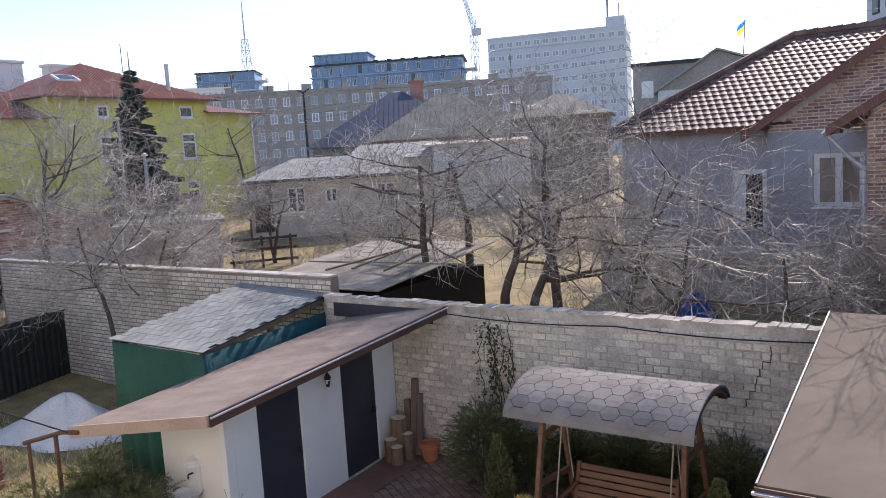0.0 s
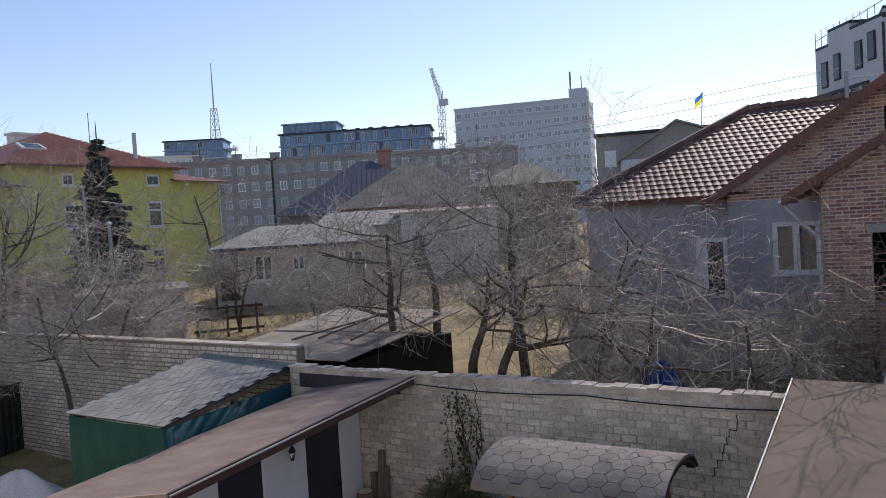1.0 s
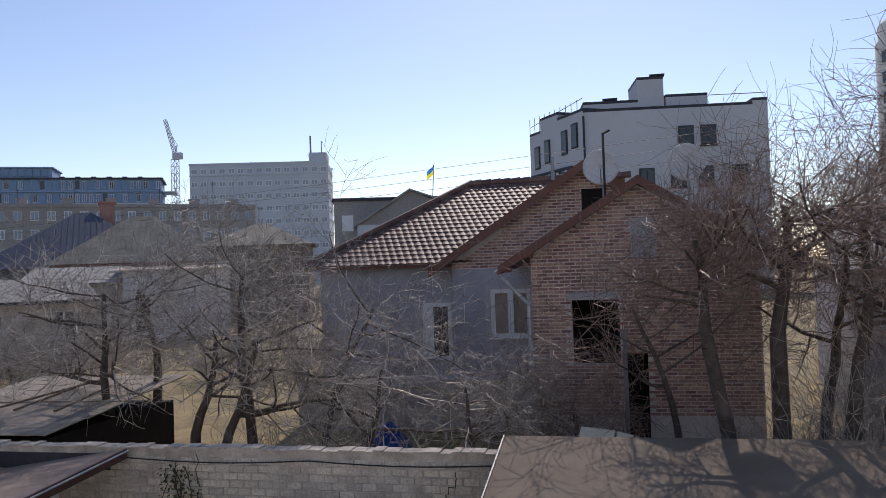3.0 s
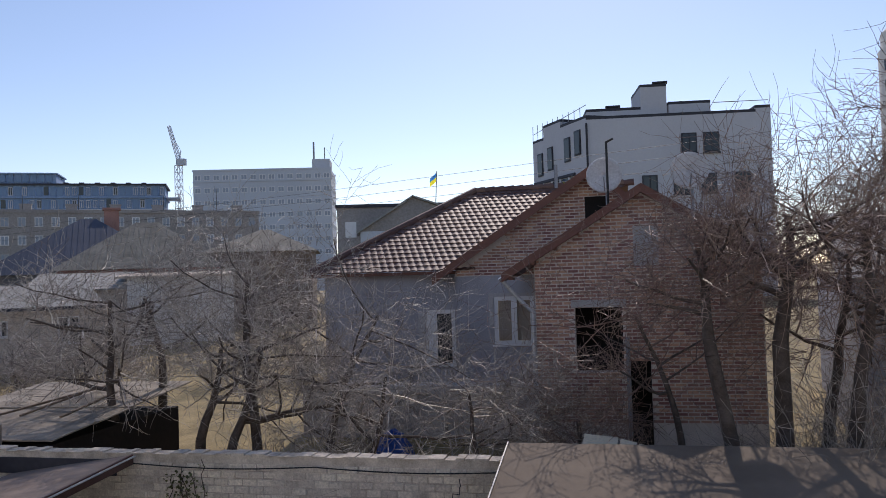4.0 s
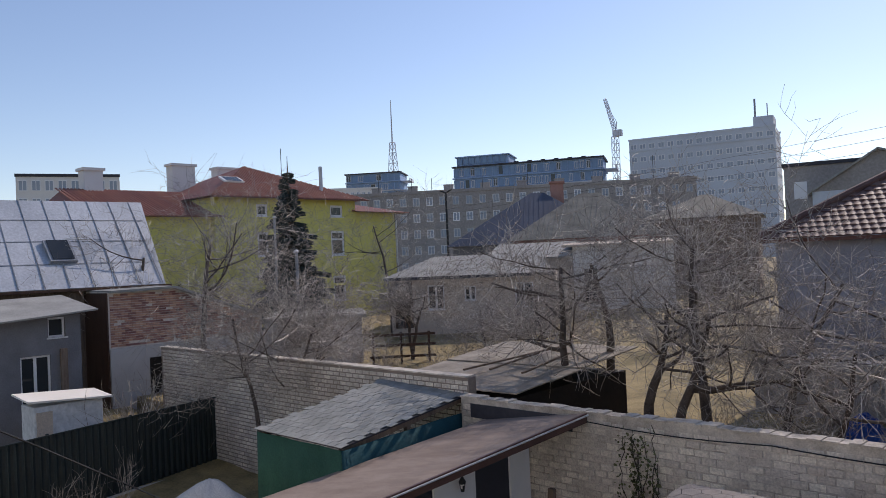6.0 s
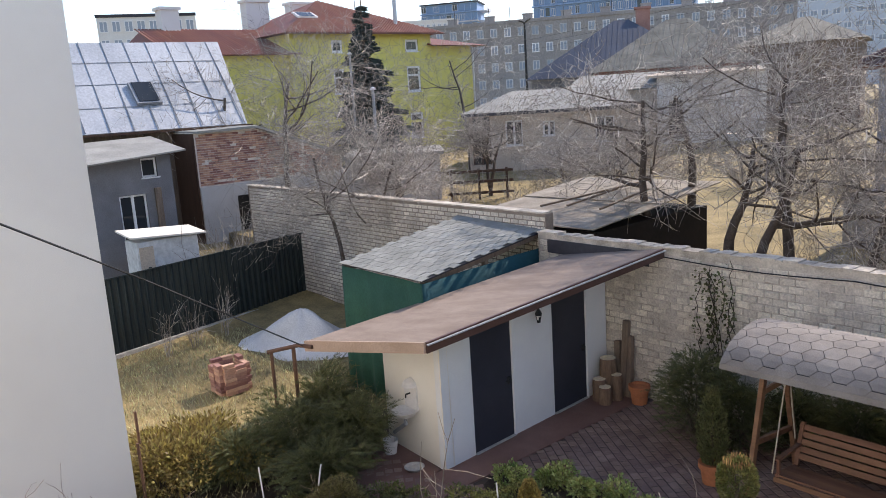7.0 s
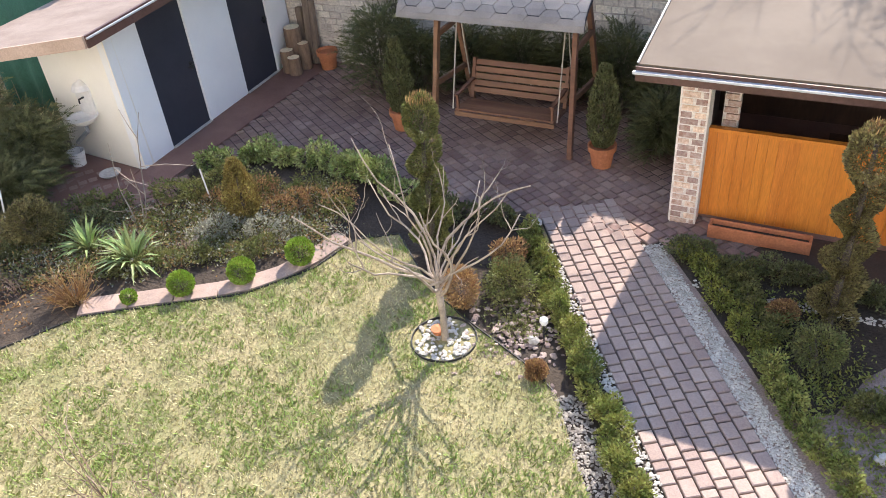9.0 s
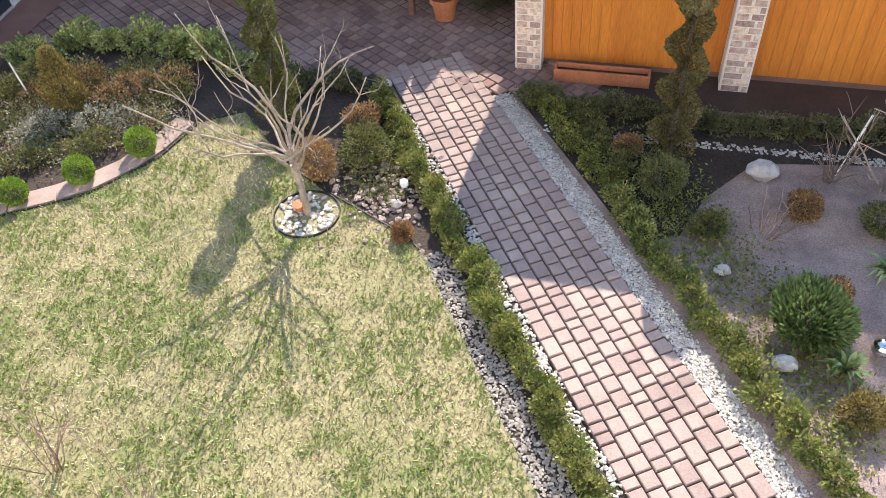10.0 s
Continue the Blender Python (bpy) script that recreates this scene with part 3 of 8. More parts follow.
def netting_shed():
    e = thing("woodshed", (0, 0, 0), "open shed hung with green tarpaulin under grey shingles", "shed")
    fl, fr, br, bl = Vector((-13.72, 8.69, 2.68)), Vector((-11.07, 8.78, 2.63)), Vector((-11.3, 12.38, 3.0)), Vector((-14.1, 12.38, 3.12))
    inset = (bl - fl).normalized() * 0.06
    part("roof_deck", MB().slab([fl + inset + Vector((0.05, 0, 0)), fr + inset - Vector((0.06, 0, 0)), br - Vector((0.06, 0, 0)), bl + Vector((0.05, 0, 0))], 0.03), M_DARKTRIM, e, "dark roofing underlay")
    # shingle courses
    me = MB().box(-0.5, 0.5, -0.5, 0.5, 0, 1).mesh("shingle", M_SHINGLE)
    rnd = random.Random(8)
    rows = 17
    for r in range(rows):
        t0 = r / rows
        a, b = fl.lerp(bl, t0), fr.lerp(br, t0)
        n = max(6, int((b - a).length / 0.2))
        up = (fr - fl).cross(bl - fl).normalized()
        yd = (bl - fl).normalized()
        xd = (b - a).normalized()
        for i in range(n):
            if r % 2 and i == n - 1:
                continue
            c = a.lerp(b, (i + 0.5 + (0.5 if r % 2 else 0)) / n) + yd * 0.11 + up * (0.012 + rnd.uniform(0, 0.006))
            wdt = (b - a).length / n
            m = Matrix(((xd.x * wdt * 0.92, yd.x * 0.2, up.x * 0.012, c.x), (xd.y * wdt * 0.92, yd.y * 0.2, up.y * 0.012, c.y), (xd.z * wdt * 0.92, yd.z * 0.2, up.z * 0.012, c.z), (0, 0, 0, 1)))
            m = m @ Euler((radians(3.0) * 0.05, 0, 0)).to_matrix().to_4x4()
            share("shingle", me, e, m)
    # tarpaulin curtains with folds
    def curtain(a, b, drop, material, label, n=40, seed=1):
        mb = MB()
        r2 = random.Random(seed)
        a, b = Vector(a), Vector(b)
        side = (b - a).normalized().cross(Vector((0, 0, 1)))
        ph = r2.uniform(0, 6)
        for i in range(n + 1):
            p = a.lerp(b, i / n)
            for j, k in enumerate((0.0, 0.35, 0.7, 1.0)):
                off = side * (0.035 * math.sin(i * 0.9 + ph) * k + 0.02 * math.sin(i * 0.37 + 2 * k))
                mb.v.append(tuple(p + off - Vector((0, 0, drop * k if drop < p.z else p.z * k))))
        for i in range(n):
            for j in range(3):
                o = i * 4 + j
                mb.f.append((o, o + 4, o + 5, o + 1))
                mb.mi.append(0)
        ob = part("tarpaulin", mb, material, e, label, smooth=True)
        s = ob.modifiers.new("t", "SOLIDIFY")
        s.thickness = 0.006
    curtain(fl + Vector((0.06, 0.05, -0.035)), fr + Vector((-0.03, 0.05, -0.035)), 9, M_GREENNET, "green tarpaulin curtain")
    curtain(fr + Vector((-0.06, 0.05, -0.05)), br + Vector((-0.06, -0.1, -0.34)), 1.6, M_TEALNET, "teal tarpaulin curtain", seed=4)
    for p, h in ((fl + Vector((0.2, 0, 0)), 2.55), (fr + Vector((-0.2, 0, 0)), 2.5), (fr.lerp(br, 0.5) + Vector((-0.2, 0, 0)), 2.7)):
        part("post", MB().box(p.x - 0.05, p.x + 0.05, p.y + 0.05, p.y + 0.15, 0, h), M_WOOD_SHADE, e)
    part("rafter", MB().beam(fr + Vector((-0.18, 0.1, -0.1)), br + Vector((-0.18, 0, -0.1)), 0.06, 0.1), M_WOOD_SHADE, e)
    part("rafter", MB().beam(fl + Vector((0.18, 0.1, -0.1)), bl + Vector((0.18, 0, -0.1)), 0.06, 0.1), M_WOOD_SHADE, e)


netting_shed()


def tin_shed():
    e = thing("lean_to_shed", (-12.3, 15, 1.5), "low shed of dark boards under a patched pale sheet roof", "shed")
    b = MB().box(-1.6, 1.9, -2.0, 2.2, -0.1, 1.45)
    part("wall", b, M_DARK, e, "near-black board walls")
    rnd = random.Random(2)
    for i in range(4):
        for j in range(2):
            x0, x1 = -2.2 + j * 2.1, -0.05 + j * 2.1
            y0, y1 = -2.3 + i * 1.2, -1.0 + i * 1.2
            z = 1.50 + (i * 0.11) + j * 0.03 + rnd.uniform(0, 0.03)
            part("roof_sheet", MB().slab([(x0, y0, z), (x1, y0, z + 0.02), (x1, y1, z + 0.13), (x0, y1, z + 0.11)], 0.025), M_OLDSHEET, e, "pale weathered roofing sheet")
    for i in range(3):
        x = rnd.uniform(-1.5, 1.5)
        part("batten", MB().beam((x, rnd.uniform(-2, -0.5), 1.8), (x + rnd.uniform(-1, 1), rnd.uniform(0.3, 2), 2.0), 0.06, 0.04), M_WOOD_SHADE, e)


tin_shed()


def summer_house():
    e = thing("summer_house", (0, 0, 0), "open summer house with brick pillars and orange plank panels", "summer house")
    q = [(-1.76, 8.06, 2.37), (6.2, 8.06, 2.37), (6.2, 12.6, 3.2), (-1.72, 12.6, 3.2)]
    part("roof", MB().slab(q, 0.05), M_GAZFELT, e, "grey-brown bitumen felt")
    part("front_fascia", MB().box(-1.78, 6.2, 8.02, 8.05, 2.19, 2.35), M_BROWNTRIM, e)
    part("gutter_lip", MB().box(-1.8, 6.2, 7.97, 8.02, 2.285, 2.31), M_ZINC, e, "pale metal drip edge")
    part("soffit", MB().slab([(-1.7, 8.06, 2.2), (6.2, 8.06, 2.2), (6.2, 9.2, 2.26), (-1.7, 9.2, 2.26)], 0.02), M_BROWNTRIM, e)
    part("verge_strip", MB().beam((-1.765, 8.04, 2.385), (-1.725, 12.6, 3.215), 0.02, 0.015), M_STEEL, e, "bare metal verge strip")
    # brick pillars: each brick its own piece
    rnd = random.Random(11)
    bme = MB().box(-0.5, 0.5, -0.5, 0.5, -0.5, 0.5).mesh("brick", M_GAZBRICK)
    for px, py in ((-1.265, 8.96), (1.22, 8.87), (3.7, 8.9)):
        p = part("pillar", MB().box(px - 0.166, px + 0.166, py - 0.166, py + 0.166, 0, 2.25), M_PALEMORTAR, e, "mottled brick pillar with pale joints")
        for c in range(26):
            z = 0.045 + c * 0.0855
            if c % 2:
                cells = [(px - 0.08, py - 0.15, 0.145, 0.05), (px + 0.08, py - 0.15, 0.145, 0.05), (px - 0.15, py, 0.05, 0.29), (px + 0.15, py, 0.05, 0.29)]
            else:
                cells = [(px - 0.04, py - 0.15, 0.22, 0.05), (px + 0.118, py - 0.15, 0.075, 0.05), (px - 0.15, py + 0.02, 0.05, 0.24), (px + 0.15, py + 0.02, 0.05, 0.24)]
            for x, y, w, d in cells:
                share("brick", bme, p, Matrix.LocRotScale((x, y, z), Euler((0, 0, rnd.uniform(-0.02, 0.02))), (w - 0.022, d, 0.066)))
    inner = part("jamb", MB().box(-1.0, -0.82, 9.25, 9.4, 0, 2.3), M_PALEMORTAR, e, "brick inner jamb")
    for c in range(26):
        share("brick", bme, inner, Matrix.LocRotScale((-0.91 + (0.03 if c % 2 else 0), 9.24, 0.045 + c * 0.0855), None, (0.15, 0.04, 0.066)))
    # plank panels
    for x0, x1, nm in ((-1.11, 1.06, "panel"), (1.37, 3.55, "panel")):
        pn = part(nm, MB().box(x0, x1, 9.02, 9.05, 0.08, 1.22), M_ORANGE, e, "varnished orange pine panel")
        n = 19
        w = (x1 - x0) / n
        pl = MB().box(-w / 2 + 0.0015, w / 2 - 0.0015, 8.998, 9.02, 0.06, 1.23).mesh("plank", M_ORANGE)
        for i in range(n):
            share("plank", pl, pn, pose(x0 + w * (i + 0.5), 0, 0))
        part("rail", MB().box(x0, x1, 8.985, 9.07, 1.23, 1.27), M_ORANGE, pn, "varnished top rail")
    part("back_wall", MB().box(-1.6, 6.2, 12.0, 12.12, 0, 2.95), M_DARKWOOD, e)
    part("side_wall", MB().box(-1.45, -1.4, 9.2, 12.0, 0, 2.5), M_DARKWOOD, e)
    part("floor_slab", MB().box(-1.4, 6.2, 9.0, 12.0, -0.02, 0.06), M_REDSLAB, e)
    part("beam", MB().box(-1.45, 6.2, 8.9, 9.05, 2.05, 2.22), M_DARKWOOD, e)
    for x in (0.2, 1.5):
        part("bench", MB().box(x, x + 0.9, 10.4, 10.8, 0.06, 0.5), M_DARKWOOD, e)


summer_house()

# ---- sheet fence on the west side ----


def sheet_fence():
    e = thing("sheet_fence", (-20.1, 5.95, 0), "dark green corrugated sheet fence on posts", "fence")
    a, b = Vector((-19.3, 2.5, 0)), Vector((-21.75, 12.4, 0))
    e.location = a
    d = (b - a)
    L = d.length
    d.normalize()
    s = Vector((d.y, -d.x, 0))
    mb = MB()
    n = int(L / 0.05)
    for i in range(n + 1):
        p = d * (i * 0.05) + s * (0.018 if (i // 2) % 2 else -0.018)
        mb.v += [(p.x, p.y, 0.04), (p.x, p.y, 2.0)]
    for i in range(n):
        mb.f.append((2 * i, 2 * i + 2, 2 * i + 3, 2 * i + 1))
        mb.mi.append(0)
    ob = part("sheet", mb, M_FENCE, e)
    ob.modifiers.new("t", "SOLIDIFY").thickness = 0.004
    k = 0.0
    while k < L:
        p = d * k - s * 0.06
        part("post", MB().box(p.x - 0.03, p.x + 0.03, p.y - 0.03, p.y + 0.03, 0, 2.05), M_FENCE, e)
        k += 2.4
    part("cap", MB().beam(Vector((0, 0, 2.01)), d * L + Vector((0, 0, 2.01)), 0.05, 0.03), M_FENCE, e)
    part("kerb", MB().beam(s * 0.1 + Vector((0, 0, 0.03)), s * 0.1 + d * L + Vector((0, 0, 0.03)), 0.1, 0.1), M_STONE, e, "pale concrete kerb")


sheet_fence()

# ---- neighbouring houses ----


def brown_house():
    e = thing("brown_house", (0, 0, 0), "unfinished brick house, part grey plaster, with a brown tiled roof", "house")
    z0 = 1.6
    # main wing
    mw = new("main_wall")
    mw.parent = e
    mw.matrix_basis = pose(-8.2, 21.4, 0)
    part("wall", wall_cells(MB(), 4.0, z0, 6.0, 0.35, [(2.98, 3.82, 3.3, 4.94)]), M_PLASTER, mw, "grey cement plaster", weld=True)
    part("west_wall", MB().box(-8.2, -7.85, 21.76, 29.5, z0, 6.0), M_PLASTER, e)
    window_unit(mw, 2.98, 3.82, 3.34, 4.94, y=0.02, mullion=0, w=0.11, sill=False)
    part("reveal", MB().box(2.76, 2.97, -0.012, -0.003, 3.45, 4.85), M_PLASTER_L, mw, "pale plaster patch by the window")
    part("reveal", MB().box(3.83, 3.99, -0.012, -0.003, 3.4, 4.8), M_PLASTER_L, mw, "pale plaster patch by the window")
    # black sheet painting in the room's shade behind the window
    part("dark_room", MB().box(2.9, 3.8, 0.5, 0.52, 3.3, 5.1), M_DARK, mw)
    part("curtain", MB().box(3.1, 3.3, 0.005, 0.018, 3.5, 4.82), M_PVC, mw, "white curtain")
    # gable wing with its brick gable
    gx0, gx1, gy = -4.25, 2.6, 21.0
    gw = new("gable_wall")
    gw.parent = e
    gw.matrix_basis = pose(gx0, gy, 0)
    part("plaster", wall_cells(MB(), gx1 - gx0, z0, 5.85, 0.35, [(1.03, 2.12, 3.98, 5.28)]), M_PLASTER, gw, "grey cement plaster", weld=True)
    window_unit(gw, 1.03, 2.12, 3.98, 5.28, y=0.015, mullion=1, w=0.11, blind=M_BEIGE)
    part("window_surround", MB().box(0.9, 1.02, -0.02, 0.0, 3.95, 5.37).box(2.13, 2.28, -0.02, 0.0, 3.95, 5.37).box(1.02, 2.13, -0.02, 0.0, 5.285, 5.37), M_PLASTER_L, gw, "pale plaster round the window")
    peak = (3.68, 8.5)
    gab = MB()
    gab.add([(x, y, z) for y in (0.0, 0.35) for x, z in ((0, 5.853), (6.85, 5.853), (6.85, 6.0), (peak[0], 8.46), (0, 6.06))],
            [(0, 1, 2, 3, 4), (9, 8, 7, 6, 5), (1, 6, 7, 2), (2, 7, 8, 3), (3, 8, 9, 4), (4, 9, 5, 0)])
    gb = part("gable", gab, M_MORTAR, gw, "bare brick gable")
    rnd = random.Random(21)
    st = MB()
    for a, b, c, d in brick_courses(0.02, 6.8, 5.86, 8.9, 0.25, 0.08, 0.024, 0.026, rnd):
        m = (a + b) / 2
        lim = 6.0 + (8.44 - 6.0) * (m / peak[0] if m < peak[0] else (6.85 - m) / (6.85 - peak[0])) - 0.04
        if d < lim:
            st.box(a, b, -0.012 - rnd.uniform(0, 0.006), 0.0, c, d)
    tagged(part("brickwork", st, M_REDBRICK, gw, "bare red-brown brickwork"), kind="stuff")
    # black plate on the gable, painting in the shade of a roof opening
    part("hatch", MB().box(3.55, 4.1, -0.03, -0.02, 7.25, 7.85), M_DARK, gw, "black plate painted as the gable opening's shade")
    # verge boards
    for (a, b) in (((-0.55, 5.88), (peak[0], 8.58)), ((peak[0], 8.58), (7.4, 5.8))):
        part("verge", MB().add([(a[0], -0.5, a[1]), (b[0], -0.5, b[1]), (b[0], -0.5, b[1] - 0.24), (a[0], -0.5, a[1] - 0.24),
                                (a[0], 0.4, a[1]), (b[0], 0.4, b[1]), (b[0], 0.4, b[1] - 0.06), (a[0], 0.4, a[1] - 0.06)],
                               [(0, 3, 2, 1), (4, 5, 6, 7), (0, 1, 5, 4), (3, 7, 6, 2), (0, 4, 7, 3), (1, 2, 6, 5)]), M_VERGE, gw, "brown wooden verge board")
    # main roof slope with tiles
    ev_l, ev_r = Vector((-8.5, 20.95, 6.03)), Vector((-4.1, 20.95, 6.03))
    rd_l, rd_r = Vector((-4.45, 25.6, 8.62)), Vector((0.5, 25.6, 8.62))
    ev_r2 = Vector((0.5, 20.95, 6.12))
    deck = MB()
    deck.add([ev_l, ev_r, rd_r, rd_l], [(0, 1, 2, 3)])
    deck.add([ev_l, rd_l, Vector((-8.75, 30.2, 6.08))], [(0, 1, 2)])
    deck.add([rd_l, rd_r, Vector((0.5, 30.2, 6.1)), Vector((-8.75, 30.2, 6.08))], [(0, 1, 2, 3)])
    rf = part("roof", deck, M_TILE, e, "brown glazed roof tiles")
    part("soffit", MB().box(-8.7, -4.2, 21.0, 21.4, 5.93, 6.02), M_VERGE, e, "orange-brown wooden soffit")
    rows, w, h = 20, 0.205, (rd_l - ev_l).dot(Vector((0, 0.865, 0.5))) / 20
    yd = Vector((0, 4.65, 2.59)).normalized()
    xd = Vector((1, 0, 0))
    up = xd.cross(yd)
    # a tile: two waves across, thick front lip
    tl = MB()
    k = 6
    for j, yy in enumerate((-0.56, 0.56)):
        for i in range(k + 1):
            u = i / k
            zz = 0.02 * math.sin(math.pi * u) + (0.034 if j == 0 else 0.006)
            tl.v.append((u * w - w / 2, yy * h, zz))
    for i in range(k + 1):
        tl.v.append((i / k * w - w / 2, -0.56 * h, 0.02 * math.sin(math.pi * i / k) + 0.001))
    for i in range(k):
        tl.f += [(i, i + 1, k + 2 + i, k + 1 + i), (2 * k + 2 + i, 2 * k + 3 + i, i + 1, i)]
        tl.mi += [0, 0]
    tme = tl.mesh("tile", M_TILE)
    rest, count = MB(), 0
    for r in range(rows):
        base = ev_l + yd * (h * (r + 0.5))
        t = (r + 0.5) / rows
        xl = ev_l.x + (rd_l.x - ev_l.x) * t
        x = ev_l.x + (w / 2 if r % 2 else 0)
        xr = -3.85 + t * 4.35
        while x < xr:
            if x > xl + 0.1:
                p = Vector((x, base.y, base.z))
                m = Matrix(((xd.x, yd.x, up.x, p.x), (xd.y, yd.y, up.y, p.y), (xd.z, yd.z, up.z, p.z), (0, 0, 0, 1)))
                if count < 300:
                    share("tile", tme, rf, m)
                    count += 1
                else:
                    rest.add([m @ Vector(v) for v in tl.v], tl.f)
            x += w
    if rest.v:
        tagged(part("tiles", rest, M_TILE, rf), kind="stuff")
    rg = MB()
    for i in range(16):
        x = rd_l.x + i * 0.32
        rg.tube([(x, 25.6, 8.66), (x + 0.34, 25.6, 8.68)], [0.10, 0.115], 8)
    part("ridge_tiles", rg, M_TILE, rf)
    hp = MB()
    n = 18
    for i in range(n):
        a, b = ev_l.lerp(rd_l, i / n), ev_l.lerp(rd_l, (i + 1.08) / n)
        hp.tube([a + Vector((0, 0, 0.05)), b + Vector((0, 0, 0.07))], [0.11, 0.095], 8)
    part("hip_tiles", hp, M_TILE, rf)
    part("vent_pipe", MB().tube([(-1.75, 25.4, 8.6), (-1.75, 25.4, 9.35)], 0.06, 8), M_STEEL, e)
    # front brick porch wing
    pw = new("porch_wing")
    pw.parent = e
    px0, py = -1.78, 18.0
    pw.matrix_basis = pose(px0, py, 0)
    holes = [(0.88, 1.93, 3.62, 5.08), (2.05, 2.52, z0, 3.9)]
    part("wall", wall_cells(MB(), 4.9, z0, 6.0, 0.38, holes), M_MORTAR, pw, weld=True)
    part("return_wall", MB().box(0, 0.38, 0.38, 3.0, z0, 6.0), M_PLASTER, pw)
    pk = (2.42, 7.62)
    part("gable", MB().add([(x, y, z) for y in (0.0, 0.3) for x, z in ((0, 6.003), (4.9, 6.003), (4.9, 6.17), (pk[0], 7.66), (0, 6.2))],
                           [(0, 1, 2, 3, 4), (9, 8, 7, 6, 5), (1, 6, 7, 2), (2, 7, 8, 3), (3, 8, 9, 4), (4, 9, 5, 0)]), M_MORTAR, pw)
    st = MB()
    for a, b, c, d in brick_courses(0.0, 4.9, z0 + 0.9, 7.6, 0.25, 0.08, 0.024, 0.026, rnd):
        m = (a + b) / 2
        lim = 6.15 + 1.45 * (m / pk[0] if m < pk[0] else (4.9 - m) / (4.9 - pk[0]))
        if d < lim and not any(h[0] - 0.05 < m < h[1] + 0.05 and h[2] < (c + d) / 2 < h[3] for h in holes):
            st.box(a, b, -0.012 - rnd.uniform(0, 0.008), 0.0, c, d)
    tagged(part("brickwork", st, M_REDBRICK, pw, "bare red-brown brickwork"), kind="stuff")
    # shade inside the porch wing, painted as one black sheet
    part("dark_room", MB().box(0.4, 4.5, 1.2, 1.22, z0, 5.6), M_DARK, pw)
    part("lintel", MB().box(0.8, 2.02, -0.03, 0.0, 5.08, 5.25), M_PLASTER_L, pw)
    part("attic_window", MB().box(2.22, 2.76, -0.03, -0.015, 5.98, 6.87), M_PLASTER_L, pw, "pale boarded attic window")
    for a, b in (((-0.7, 5.9), (pk[0], 7.78)), ((pk[0], 7.78), (5.75, 5.75))):
        part("verge", MB().add([(a[0], -0.45, a[1]), (b[0], -0.45, b[1]), (b[0], -0.45, b[1] - 0.2), (a[0], -0.45, a[1] - 0.2),
                                (a[0], 3.4, a[1]), (b[0], 3.4, b[1]), (b[0], 3.4, b[1] - 0.06), (a[0], 3.4, a[1] - 0.06)],
                               [(0, 3, 2, 1), (4, 5, 6, 7), (0, 1, 5, 4), (3, 7, 6, 2), (0, 4, 7, 3), (1, 2, 6, 5)]), M_VERGE, pw, "brown wooden verge board")
    for i in range(5):
        part("rafter", MB().box(-0.55 + i * 0.5, -0.45 + i * 0.5, -0.4, 0.1, 5.75 + i * 0.32, 5.86 + i * 0.32), M_VERGE, pw)
    part("downpipe", MB().tube([(-0.75, -0.35, 5.8), (-0.3, -0.12, 5.25), (-0.05, -0.1, 5.0), (-0.05, -0.1, 2.0)], 0.05, 8), M_ZINC, pw, "pale metal downpipe")
    part("stovepipe", MB().tube([(2.02, -0.1, 4.4), (2.02, -0.12, 2.2)], 0.05, 8), M_STEEL, pw)
    # low plinth shelf under the windows
    # Paler plaster than the wall puts the ledge's sunlit top into the colour
    part("terrace", MB().box(-8.2, -1.9, 19.6, 21.0, z0, 3.0).box(-8.2, -1.9, 19.5, 19.62, 2.9, 3.1), M_PLASTER_L, e, "grey cement terrace in paler plaster as if sunlit")


brown_house()


def dish(x, y, z, r, tag):
    e = thing("satellite_dish", (x, y, z), "pale round satellite dish on a steel pole " + tag, "satellite dish", "satellite dishes")
    prof = [(0.02, 0.0)] + [(r * t, 0.16 * r * t * t) for t in (0.3, 0.6, 0.85, 1.0)]
    o, n, mb = 0, 24, MB()
    for rr, zz in prof:
        mb.v += [(rr * math.cos(2 * math.pi * j / n), -zz, rr * math.sin(2 * math.pi * j / n)) for j in range(n)]
    for i in range(len(prof) - 1):
        for j in range(n):
            a, b = i * n + j, i * n + (j + 1) % n
            mb.f.append((a, b, b + n, a + n))
            mb.mi.append(0)
    ob = part("reflector", mb, M_DISH, e, smooth=True)
    ob.modifiers.new("t", "SOLIDIFY").thickness = 0.02
    part("arm", MB().tube([(0, -0.1 * r, -r * 0.9), (0, -0.55, -0.1)], 0.015, 6), M_STEEL, e)
    part("pole", MB().tube([(0.05, 0.06, -1.1), (0.05, 0.06, 0.1)], 0.035, 8), M_STEEL, e)


dish(-0.16, 19.9, 8.26, 0.44, "behind an aerial mast")
dish(1.65, 17.45, 7.97, 0.4, "above the tree")
_ae = thing("aerial_mast", (-0.07, 18.6, 7.15), "thin steel aerial mast with a short crossbar", "aerial")
part("mast", MB().tube([(0, 0, -0.3), (0, 0, 1.75)], 0.03, 6), M_BLACK, _ae)
part("crossbar", MB().tube([(-0.02, 0, 1.72), (0.16, -0.05, 1.8)], 0.025, 6), M_BLACK, _ae)


